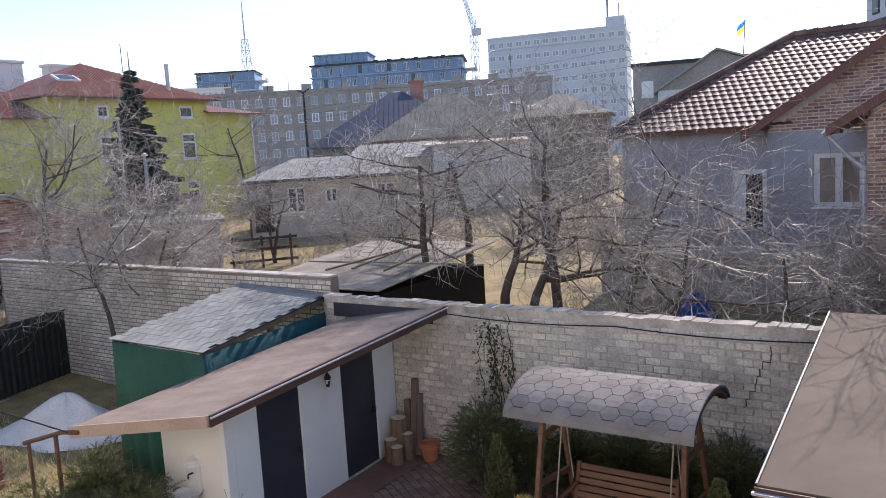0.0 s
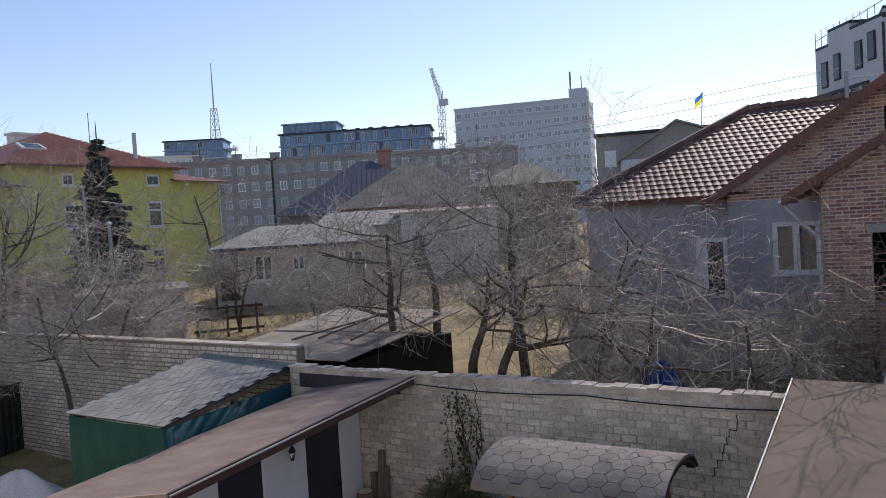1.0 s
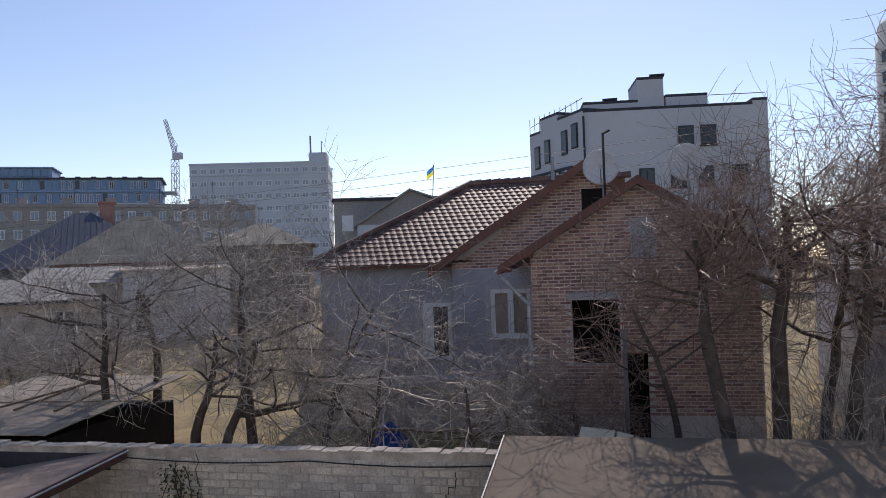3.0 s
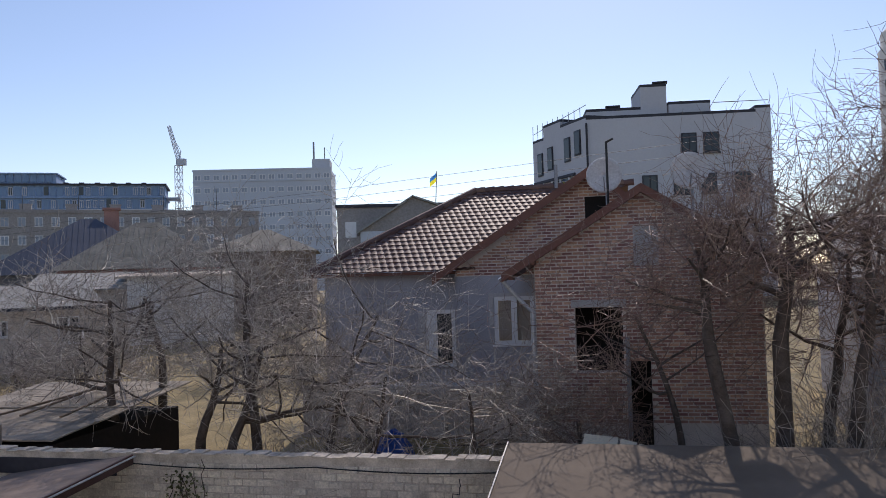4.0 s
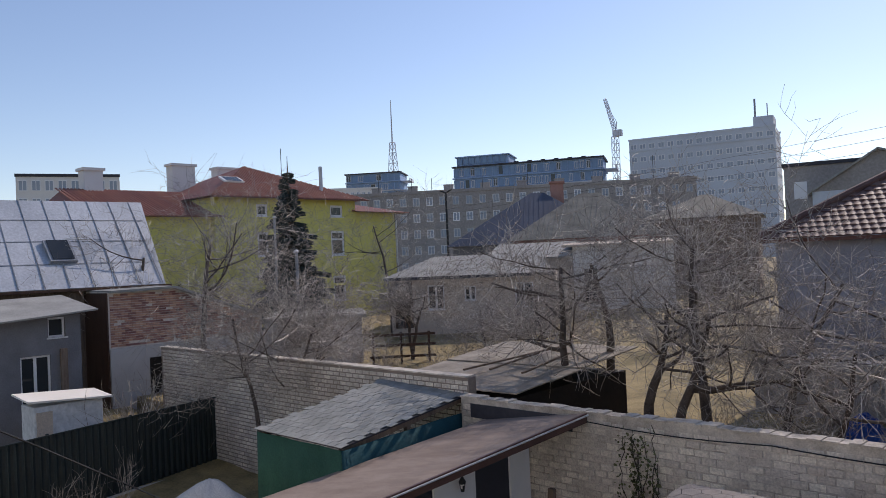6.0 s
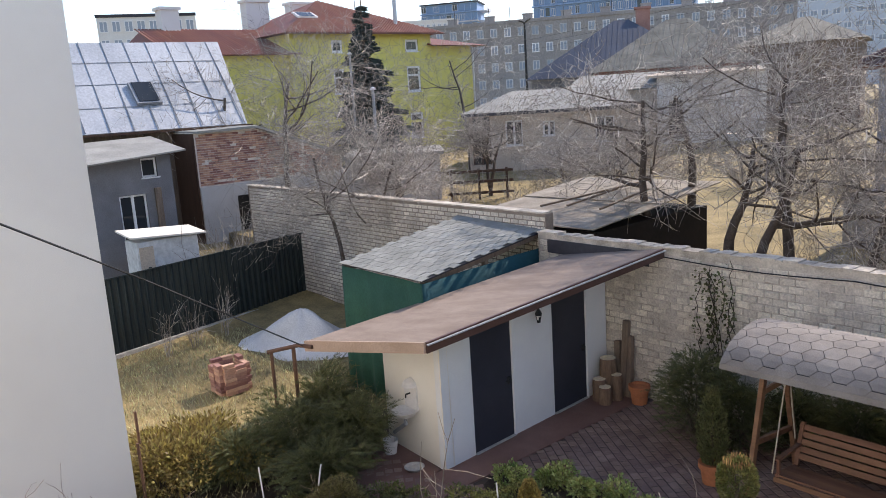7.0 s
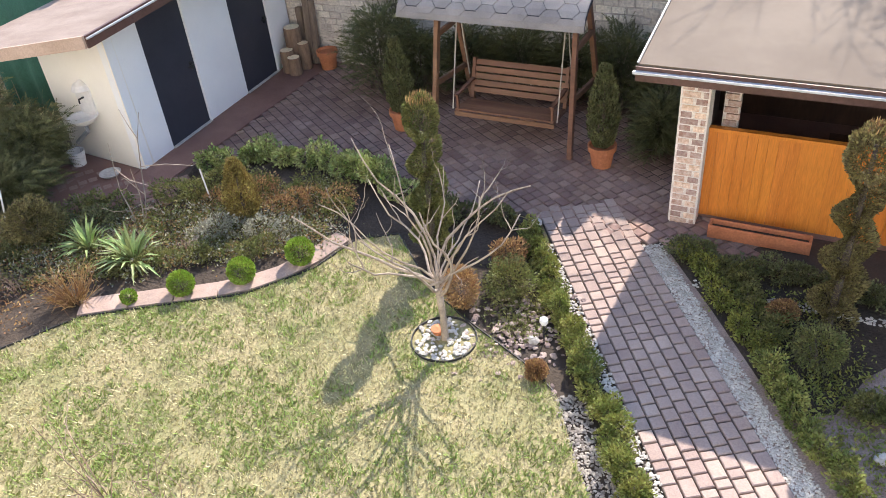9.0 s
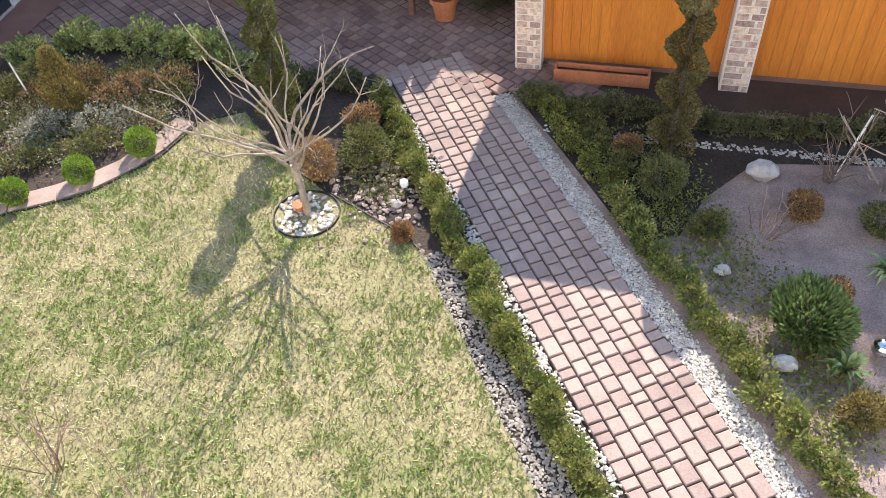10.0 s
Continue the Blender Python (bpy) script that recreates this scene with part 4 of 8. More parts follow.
def facade_building(name, az0, d0, az1, d1, z0, z1, floors, bays, depth, wall, label, win=(0.55, 0.5), base=0.12, frame_mat=M_PVC, trim=None, category="building", ends=True, skip=()):
    """A far building: front from one bearing to the other, every window a piece of its own."""
    a, b = Vector((*at_az(az0, d0), 0)), Vector((*at_az(az1, d1), 0))
    L = (b - a).length
    ang = math.degrees(math.atan2(b.y - a.y, b.x - a.x))
    e = thing(name, (a.x, a.y, z0), label, category, turn=ang)
    H = z1 - z0
    part("wall", MB().box(0, L, 0, depth, 0, H), wall, e)
    part("parapet", MB().box(-0.15, L + 0.15, -0.15, 0.25, H, H + 0.5).box(-0.15, L + 0.15, depth - 0.25, depth + 0.15, H, H + 0.5), trim or wall, e)
    bw, fh = L / bays, (H * (1 - base)) / floors
    ww, wh = bw * win[0], fh * win[1]
    a0, b0, a1, b1, g = ww / 2 + 0.1, wh / 2 + 0.1, ww / 2 - 0.04, wh / 2 - 0.04, 0.06
    # one frame with a mullion, all of a piece
    fv = [(-a0, -0.1, -b0), (a0, -0.1, -b0), (a0, -0.1, b0), (-a0, -0.1, b0), (-a1, -0.1, -b1), (-g, -0.1, -b1), (g, -0.1, -b1), (a1, -0.1, -b1), (a1, -0.1, b1), (g, -0.1, b1), (-g, -0.1, b1), (-a1, -0.1, b1)]
    fv += [(x, 0.0, z) for x, y, z in fv]
    ff = [(0, 1, 7, 6, 5, 4), (1, 2, 8, 7), (2, 3, 11, 10, 9, 8), (3, 0, 4, 11), (5, 6, 9, 10), (0, 12, 13, 1), (1, 13, 14, 2), (2, 14, 15, 3), (3, 15, 12, 0)]
    ff += [(4, 5, 17, 16), (5, 10, 22, 17), (10, 11, 23, 22), (11, 4, 16, 23), (6, 7, 19, 18), (7, 8, 20, 19), (8, 9, 21, 20), (9, 6, 18, 21)]
    me = MB().add(fv, ff).mesh("window", frame_mat)
    pme = MB().box(-a1, a1, -0.05, -0.03, -b1, b1).mesh("pane", M_FARGLASS)
    for f in range(floors):
        for i in range(bays):
            if (f, i) not in skip:
                share("pane", pme, share("window", me, e, pose(bw * (i + 0.5), 0, H * base + fh * (f + 0.5))), Matrix())
    if ends:
        nb = max(2, int(depth / bw))
        for f in range(floors):
            for i in range(nb):
                share("pane", pme, share("window", me, e, pose(L, depth * (i + 0.5) / nb, H * base + fh * (f + 0.5), 0, 0, 90)), Matrix())
    return e, L, H


_pb, _L, _H = facade_building("panel_apartment_block", -51.0, 134, -25.8, 133, 1.5, 17.0, 5, 26, 11, M_PANEL, "long grey five-storey panel block with white windows", win=(0.42, 0.46), frame_mat=M_GREYFRAME)
_rnd = random.Random(4)
for i in range(9):
    x = 4 + i * _L / 9.2
    part("chimney", MB().box(x, x + 1.6, 4, 5.2, _H, _H + 1.6).box(x - 0.1, x + 1.7, 3.9, 5.3, _H + 1.6, _H + 1.75), M_PANEL, _pb)
for i in range(7):
    x = _rnd.uniform(2, _L - 2)
    part("aerial", MB().tube([(x, 2, _H), (x, 2, _H + _rnd.uniform(2.5, 5))], 0.05, 5), M_BLACK, _pb)


def banded_block(name, az0, d0, az1, d1, z0, z1, floors, bays, label, setback=True):
    a, b = Vector((*at_az(az0, d0), 0)), Vector((*at_az(az1, d1), 0))
    L = (b - a).length
    e = thing(name, (a.x, a.y, z0), label, "apartment block", turn=math.degrees(math.atan2(b.y - a.y, b.x - a.x)))
    H = z1 - z0
    part("core", MB().box(0.3, L - 0.3, 0.4, 15, 0, H), M_BLUESLAB, e)
    fh = H / floors
    pw = L / bays
    pme = MB().box(0.12, pw - 0.12, 0.3, 0.38, 0.55, fh - 0.35).mesh("pane", M_BLUEGLASS)
    pme2 = MB().box(0.25, pw - 0.3, 0.3, 0.38, 0.75, fh - 0.35).mesh("pane", M_GLASS)
    frm = MB()
    for x0, x1, z0_, z1_ in ((0.3, pw - 0.3, 0.7, 0.85), (0.3, pw - 0.3, fh - 0.7, fh - 0.55), (0.3, 0.42, 0.85, fh - 0.7), (pw / 2 - 0.06, pw / 2 + 0.06, 0.85, fh - 0.7), (pw - 0.42, pw - 0.3, 0.85, fh - 0.7)):
        frm.box(x0, x1, 0.2, 0.29, z0_, z1_)
    fme = frm.mesh("window_frame", M_APT)
    frnd = random.Random(int(d0))
    for f in range(floors):
        part("floor_slab", MB().box(-0.2, L + 0.2, -0.2, 15.3, f * fh, f * fh + 0.4), M_APT if f % 2 else M_BLUESLAB, e)
        for i in range(bays):
            share("pane", pme if (f * 7 + i * 3) % 5 else pme2, e, pose(i * pw, 0, f * fh))
            if frnd.random() < 0.6:
                share("window_frame", fme, e, pose(i * pw, 0, f * fh))
    part("roof_slab", MB().box(-0.3, L + 0.3, -0.3, 15.3, H, H + 0.4), M_DARKTRIM, e)
    for i in range(6):
        part("balcony", MB().box(L + 0.2, L + 4.5 - i * 0.2, 2, 10, i * fh + (H - 6 * fh), i * fh + (H - 6 * fh) + 0.3).box(L + 4.2 - i * 0.2, L + 4.4 - i * 0.2, 2, 10, i * fh + (H - 6 * fh) + 0.3, i * fh + (H - 6 * fh) + 1.3), M_HAZECONC, e)
    if setback:
        ph = part("penthouse", MB().box(1, L * 0.38, 1, 12, H + 0.4, H + 2.9).box(0.6, L * 0.39, 0.4, 12.4, H + 2.9, H + 3.2), M_BLUESLAB, e)
        for i in range(8):
            share("pane", pme, ph, pose(1.2 + i * 1.8, 0.5, H + 0.3, 0, 0, 0))
        for i in range(6):
            part("vent", MB().box(L * 0.4 + i * L * 0.09, L * 0.4 + i * L * 0.09 + 1.2, 5, 6, H + 0.4, H + 1.3), M_DARKTRIM, e)
    return e


banded_block("blue_glass_block", -43.0, 226, -32.1, 219, 2, 32.0, 9, 26, "blue glazed apartment block with dark floor slabs")
banded_block("blue_glass_block", -50.9, 305, -46.9, 300, 2, 40.0, 11, 9, "blue glazed apartment block with pale balconies", setback=False)

_hs, _L, _H = facade_building("hospital", -30.25, 222, -20.6, 216, 2, 36.0, 9, 15, 16, M_HAZECONC, "nine-storey concrete slab block, haze-paled in colour, with rows of windows", win=(0.6, 0.36), base=0.08)
part("lift_tower", MB().box(_L * 0.86, _L * 0.99, 1, 9, _H + 0.5, _H + 3.0), M_HAZECONC, _hs)
part("antenna", MB().tube([(_L * 0.87, 3, _H + 3), (_L * 0.87, 3, _H + 8)], 0.28, 6).tube([(_L * 0.95, 3, _H + 3), (_L * 0.95, 3, _H + 6.5)], 0.15, 6), M_STEEL, _hs)
part("cornice", MB().box(-0.1, _L + 0.1, -0.25, 0, _H - 3.0, _H - 2.7), M_HAZECONC, _hs)


def grey_gabled_hall():
    e = thing("grey_hall", (*at_az(-20.2, 100), 2), "long grey rendered hall with a low pitched roof", "building", turn=17)
    part("wall", MB().box(0, 14, 0, 12, 0, 12.8), M_PANEL, e)
    part("roof_slab", MB().box(-0.2, 14, -0.3, 12, 12.8, 13.2), M_DARKTRIM, e)
    part("front_wing", MB().box(3.0, 20, -4, 0, 0, 9.5), M_HAZECONC, e)
    part("gable", MB().add([(3, -4, 9.5), (20, -4, 9.5), (9.5, -4, 13.6), (3, 8, 9.5), (20, 8, 9.5), (9.5, 8, 13.6)], [(0, 1, 2), (5, 4, 3), (0, 3, 5, 2), (2, 5, 4, 1)]), M_PANEL, e)
    part("roof", MB().slab([(2.5, -4.5, 9.4), (9.5, -4.5, 13.8), (9.5, 8, 13.8), (2.5, 8, 9.4)], 0.2).slab([(9.5, -4.5, 13.8), (20.5, -4.5, 9.9), (20.5, 8, 9.9), (9.5, 8, 13.8)], 0.2), M_SLATE, e)
    for i in range(4):
        part("window", MB().box(4.5 + i * 2.6, 6.2 + i * 2.6, -4.08, -4.0, 6.2, 7.6), M_GLASS, e)
    part("window", MB().box(1.0, 2.4, -0.08, 0, 9.0, 11.0), M_PVC, e)


grey_gabled_hall()
_fl = thing("flag", (*at_az(-13.1, 100), 11), "blue and yellow flag hanging from a slim pole", "flag")
part("pole", MB().tube([(0, 0, 0), (0.5, 0, 8.2)], 0.06, 6), M_STEEL, _fl)
_c = MB()
for i in range(9):
    u = i / 8
    for j in range(5):
        v = j / 4
        _c.v.append((0.45 - 0.08 * v - 0.85 * u, 0.15 * math.sin(u * 6), 8.1 - 1.15 * v - 0.8 * u))
_c2 = MB()
_c2.v = list(_c.v)
for i in range(8):
    for j in range(4):
        o = i * 5 + j
        (_c if j < 2 else _c2).f.append((o, o + 5, o + 6, o + 1))
        (_c if j < 2 else _c2).mi.append(0)
part("upper_cloth", _c, M_FLAGB, _fl, "blue cloth")
part("lower_cloth", _c2, M_FLAGY, _fl, "yellow cloth")


def white_apartments():
    e = thing("white_apartment_block", (0, 0, 0), "white rendered apartment block with stepped roofs and dark copings", "apartment block")
    c0, c1, c2 = Vector((*at_az(-5.7, 95), 0)), Vector((*at_az(-1.8, 84), 0)), Vector((*at_az(10.6, 88), 0))
    # bevelled west face and the south face
    def block(name, a, b, back, z0, z1, cap=True):
        n = Vector((-(b - a).y, (b - a).x, 0)).normalized() * back
        q = [tuple(p)[:2] for p in (a, b, b + n, a + n)]
        part(name, MB().prism(q, z0, z1), M_APT, e)
        if cap:
            m = (a + b) / 2
            big = [((x - m.x) * 1.01 + m.x, (y - m.y) * 1.01 + m.y) for x, y in q]
            part("coping", MB().prism(big, z1, z1 + 0.3), M_DARKTRIM, e)
    for t0, t1, z in ((0, 0.22, 21.4), (0.22, 0.55, 22.8), (0.55, 1.0, 22.1)):
        block("west_wall", c0.lerp(c1, t0), c0.lerp(c1, t1), 14, 2, z)
    for t0, t1, z, s in ((0, 0.3, 21.9, 0), (0.3, 0.92, 21.9, 0), (0.92, 1.0, 22.3, 0)):
        block("south_wall", c1.lerp(c2, t0), c1.lerp(c2, t1), 14, 2, z)
    off = Vector((0, 1.5, 0))
    block("roof_block", c1.lerp(c2, 0.0) + off, c1.lerp(c2, 0.31) + off, 8, 21.9, 23.0)
    block("stair_tower", c1.lerp(c2, 0.305) + off, c1.lerp(c2, 0.45) + off, 6, 21.9, 25.4)
    block("roof_block", c1.lerp(c2, 0.46) + off, c1.lerp(c2, 0.69) + off, 8, 21.9, 23.4)
    for t in (0.15, 0.42, 0.5):
        p = c1.lerp(c2, t) + Vector((0, 3, 0))
        zz = 23.3 if t != 0.42 else 25.7
        part("vent_cap", MB().box(p.x - 0.8, p.x + 0.8, p.y - 0.5, p.y + 0.5, zz + 0.35, zz + 0.5).box(p.x - 0.6, p.x + 0.6, p.y - 0.3, p.y + 0.3, zz, zz + 0.35), M_DARKTRIM, e)
    u = (c2 - c1).normalized()
    for t, z in ((0.52, 18.9), (0.64, 18.9), (0.30, 14.6), (0.47, 14.6), (0.62, 14.6), (0.8, 14.6)):
        p = c1.lerp(c2, t)
        w = new("window")
        w.parent = e
        w.matrix_basis = pose(p.x, p.y, z, 0, 0, math.degrees(math.atan2(u.y, u.x)))
        part("frame", MB().box(-0.1, 1.5, -0.12, 0.02, -1.0, 1.1), M_DARKTRIM, w)
        part("pane", MB().box(0.05, 0.65, -0.16, -0.11, -0.85, 0.95).box(0.75, 1.35, -0.16, -0.11, -0.85, 0.95), M_GLASS, w)
        part("sill", MB().box(-0.2, 1.6, -0.3, 0, -1.15, -1.0), M_DARKTRIM, w)
    v = (c1 - c0).normalized()
    va = math.degrees(math.atan2(v.y, v.x))
    for t, z in ((0.1, 18.6), (0.3, 19.0), (0.62, 19.4), (0.8, 19.8)):
        p = c0.lerp(c1, t)
        w = new("window")
        w.parent = e
        w.matrix_basis = pose(p.x, p.y, z, 0, 0, va)
        part("frame", MB().box(0, 1.3, -0.12, 0.02, -1.4, 1.3), M_DARKTRIM, w)
        part("pane", MB().box(0.12, 1.18, -0.16, -0.11, -1.25, 1.15), M_GLASS, w)
    p = c0.lerp(c1, 0.05)
    part("loggia_band", MB().box(0, (c1 - c0).length * 0.7, -0.1, 0.0, 13.5, 16.2, m=pose(p.x, p.y, 0, 0, 0, va)), M_GLASS, e, "dark glazed loggia band")
    part("band_trim", MB().box(-0.3, (c1 - c0).length * 0.75, -0.25, 0.0, 16.3, 16.6, m=pose(p.x, p.y, 0, 0, 0, va)), M_DARKTRIM, e)
    for i in range(6):
        part("loggia_post", MB().box(i * 2.0, i * 2.0 + 0.35, -0.2, -0.05, 13.5, 16.3, m=pose(p.x, p.y, 0, 0, 0, va)), M_APT, e)
    p = c1.lerp(c2, 0.0)
    part("downpipe", MB().box(-0.1, 0.12, -0.2, 0, 14, 21.5, m=pose(p.x, p.y, 0)), M_DARKTRIM, e)
    for i in range(10):
        q = c0.lerp(c1, i / 10) + Vector((0, 0.6, 0))
        part("railing", MB().tube([(q.x, q.y, 21.5), (q.x, q.y, 23.6)], 0.04, 4), M_STEEL, e)
    part("rail", MB().tube([c0 + Vector((0, 0.6, 22.6)), c1 + Vector((0, 0.6, 23.6))], 0.05, 4).tube([c2 + Vector((0, 1, 23.3)), c1.lerp(c2, 0.7) + Vector((0, 1, 23.3))], 0.05, 4), M_STEEL, e)


white_apartments()


def round_tower():
    e = thing("round_tower_block", (*at_az(20.6, 130), 2), "pale rounded residential tower with bands of windows", "apartment block")
    part("wall", MB().lathe([(8, 0), (8, 34), (7.6, 34), (7.6, 36.5), (7.2, 37)], 32), M_OFFWHITE, e, smooth=False)
    for f in range(11):
        for k in range(12):
            a = -math.pi / 2 + (k - 5.5) * 0.24
            w = new("window")
            w.parent = e
            part("pane", MB().box(-0.6, 0.6, -0.05, 0.05, -0.8, 0.8), M_GLASS, w) if (f, k) == (0, 0) else share("pane", bpy.data.meshes["pane_tower"], w, Matrix())
            if (f, k) == (0, 0):
                w.children[0].data.name = "pane_tower"
            w.matrix_basis = pose(8.02 * math.cos(a), 8.02 * math.sin(a), 2.5 + f * 2.9, 0, 0, math.degrees(a) + 90)


round_tower()


def lattice(mb, base, top, w0, w1, n, r):
    b, t = Vector(base), Vector(top)
    d = (t - b)
    s1 = Vector((1, 0, 0)) if abs(d.normalized().x) < 0.8 else Vector((0, 0, 1))
    s1 = (s1 - d.normalized() * s1.dot(d.normalized())).normalized()
    s2 = d.normalized().cross(s1)
    rings = []
    for i in range(n + 1):
        w = w0 + (w1 - w0) * i / n
        c = b + d * (i / n)
        rings.append([c + (s1 * p + s2 * q) * (w / 2) for p, q in ((-1, -1), (1, -1), (1, 1), (-1, 1))])
    for i in range(n):
        for j in range(4):
            mb.tube([rings[i][j], rings[i + 1][j]], r, 4, cap=False)
            mb.tube([rings[i][j], rings[i + 1][(j + 1) % 4]], r * 0.7, 4, cap=False)
            mb.tube([rings[i + 1][j], rings[i + 1][(j + 1) % 4]], r * 0.7, 4, cap=False)
    return mb


M_FARSTEEL = mat("far_painted_steel", (0.52, 0.54, 0.58), (0.45, 0.47, 0.52), rough=0.6, fine=1, bump=0)
_tw = thing("television_mast", (*at_az(-47.38, 600), 2), "tall steel lattice television mast", "mast")
part("lattice", lattice(MB(), (0, 0, 0), (0, 0, 95), 13, 3.0, 12, 0.27), M_FARSTEEL, _tw)
part("antenna", MB().tube([(0, 0, 94), (0, 0, 110), (0, 0, 128)], [0.6, 0.5, 0.25], 8), M_FARSTEEL, _tw)
_cr = thing("tower_crane", (*at_az(-31.2, 280), 2), "yellow-grey luffing tower crane", "crane")
part("tower", lattice(MB(), (0, 0, 0), (0, 0, 44), 1.9, 1.9, 18, 0.12), M_FARSTEEL, _cr)
part("jib", lattice(MB(), (0.5, 0, 45), (-4.0, 1, 58), 1.2, 0.8, 8, 0.1), M_FARSTEEL, _cr)
part("counter_jib", MB().box(-0.5, 2.6, -0.8, 0.8, 44, 46.2), M_FARSTEEL, _cr)
part("apex", MB().tube([(0, 0, 45), (1.0, 0, 49)], 0.2, 5).tube([(1.0, 0, 49), (-3.0, 0.8, 55)], 0.08, 4), M_FARSTEEL, _cr)

# ---- houses beyond the wall ----


def yellow_house():
    e = thing("yellow_house", (-38.5, 22.2, 1.6), "yellow-green rendered three-storey house with a red tiled hip roof", "house", turn=90)
    # local x runs along +y of the world, local y to the back
    wins = [(7.9, 8.9, 7.2, 7.92), (7.9, 8.95, 4.8, 6.35), (7.95, 8.95, 2.0, 3.55), (2.65, 3.4, 7.2, 7.9), (2.65, 3.4, 4.9, 6.3)]
    part("wall", wall_cells(MB(), 9.9, -0.2, 8.3, 0.4, wins), M_YELLOW, e, weld=True)
    part("end_wall", MB().box(0, 0.4, 0.402, 9.6, -0.2, 8.3), M_YELLOW, e)
    part("end_wall", MB().box(9.5, 9.9, 0.402, 9.6, -0.2, 8.3), M_YELLOW, e)
    for w in wins:
        wu = window_unit(e, *w, y=0.06, mullion=0, w=0.13)
        if w[3] - w[2] > 1:
            zc = w[2] + (w[3] - w[2]) * 0.62
            part("transom", MB().box(w[0] + 0.13, w[1] - 0.13, 0.05, 0.12, zc, zc + 0.11), M_PVC, wu)
    part("string_course", MB().box(0, 9.9, -0.05, -0.002, 2.95, 3.1), M_YELLOW, e)
    ap = (5.1, 5.1, 10.75)
    c = [(-0.6, -0.7, 8.25), (10.5, -0.7, 8.25), (10.5, 10.7, 8.25), (-0.6, 10.7, 8.25)]
    rf = part("roof", MB().add(c + [ap], [(0, 1, 4), (1, 2, 4), (2, 3, 4), (3, 0, 4), (3, 2, 1, 0)]), M_REDTILE, e, "red roof tiles")
    rib = MB()
    for i in range(54):
        u = -0.45 + i * 0.2
        t = min(1.0, (u + 0.6) / 5.7 if u < 5.1 else (10.5 - u) / 5.4)
        rib.beam((u, -0.7, 8.27), (u, -0.7 + 5.8 * t, 8.27 + 2.5 * t), 0.09, 0.05)
    tagged(part("tile_ribs", rib, M_REDTILE, rf), kind="stuff")
    part("eaves_board", MB().box(-0.62, 10.52, -0.74, -0.7, 8.17, 8.25), M_VERGE, e, "brown eaves gutter")
    part("skylight", MB().slab([(1.6, 1.5, 9.35), (2.9, 1.5, 9.35), (2.9, 2.2, 9.68), (1.6, 2.2, 9.68)], 0.1), M_PVC, rf, "white roof light")
    part("roof_light_pane", MB().slab([(1.75, 1.52, 9.372), (2.75, 1.52, 9.372), (2.75, 2.12, 9.655), (1.75, 2.12, 9.655)], 0.02), M_GLASS, rf, "dark roof light pane")
    for x, y in ((1.0, 6.5), (4.3, 6.9)):
        part("chimney", MB().box(x, x + 1.5, y, y + 0.8, 8.6, 10.75).box(x - 0.1, x + 1.6, y - 0.1, y + 0.9, 10.75, 10.9), M_OFFWHITE, e)
    part("flue", MB().tube([(7.9, 0.8, 8.5), (7.9, 0.8, 10.4)], 0.12, 8), M_ZINC, e)
    part("aerial", MB().tube([(7.2, 4, 9.5), (7.2, 4, 11.9)], 0.022, 5), M_BLACK, e)
    # lower annex
    part("annex_wall", MB().box(9.9, 13.6, 0.3, 8, -0.2, 7.55), M_YELLOW, e)
    part("annex_roof", MB().add([(9.6, -0.5, 7.55), (14.3, -0.5, 7.5), (14.3, 8.5, 7.5), (9.9, 8.5, 7.9), (9.9, 3, 8.5)], [(0, 1, 4), (1, 2, 4), (2, 3, 4), (3, 0, 4), (3, 2, 1, 0)]), M_REDTILE, e, "red roof tiles")
    part("downpipe", MB().tube([(13.4, 0.1, 7.5), (13.5, 0.15, 6.9), (13.5, 0.15, 0)], 0.07, 6), M_ZINC, e)
    # west wing
    part("wing_wall", MB().box(-6.5, 0, 0.4, 9, -0.2, 7.3), M_YELLOW, e)
    wr = part("wing_roof", MB().add([(-7.0, -0.3, 7.15), (0.6, -0.3, 7.15), (0.6, 4.5, 8.9), (-6.2, 4.5, 8.9), (-7.0, 9.2, 7.15), (0.6, 9.2, 7.15)], [(0, 1, 2, 3), (3, 2, 5, 4), (0, 3, 4), (0, 4, 5, 1)]), M_REDTILE, e, "red roof tiles")
    rib = MB()
    for i in range(35):
        u = -6.6 + i * 0.2
        rib.beam((u, -0.3, 7.17), (u + 0.02, 4.5, 8.91), 0.09, 0.05)
    tagged(part("tile_ribs", rib, M_REDTILE, wr), kind="stuff")
    part("wing_chimney", MB().box(-5.2, -4.2, 4.2, 5.0, 8.4, 9.9).box(-5.3, -4.1, 4.1, 5.1, 9.9, 10.05), M_OFFWHITE, e)


yellow_house()


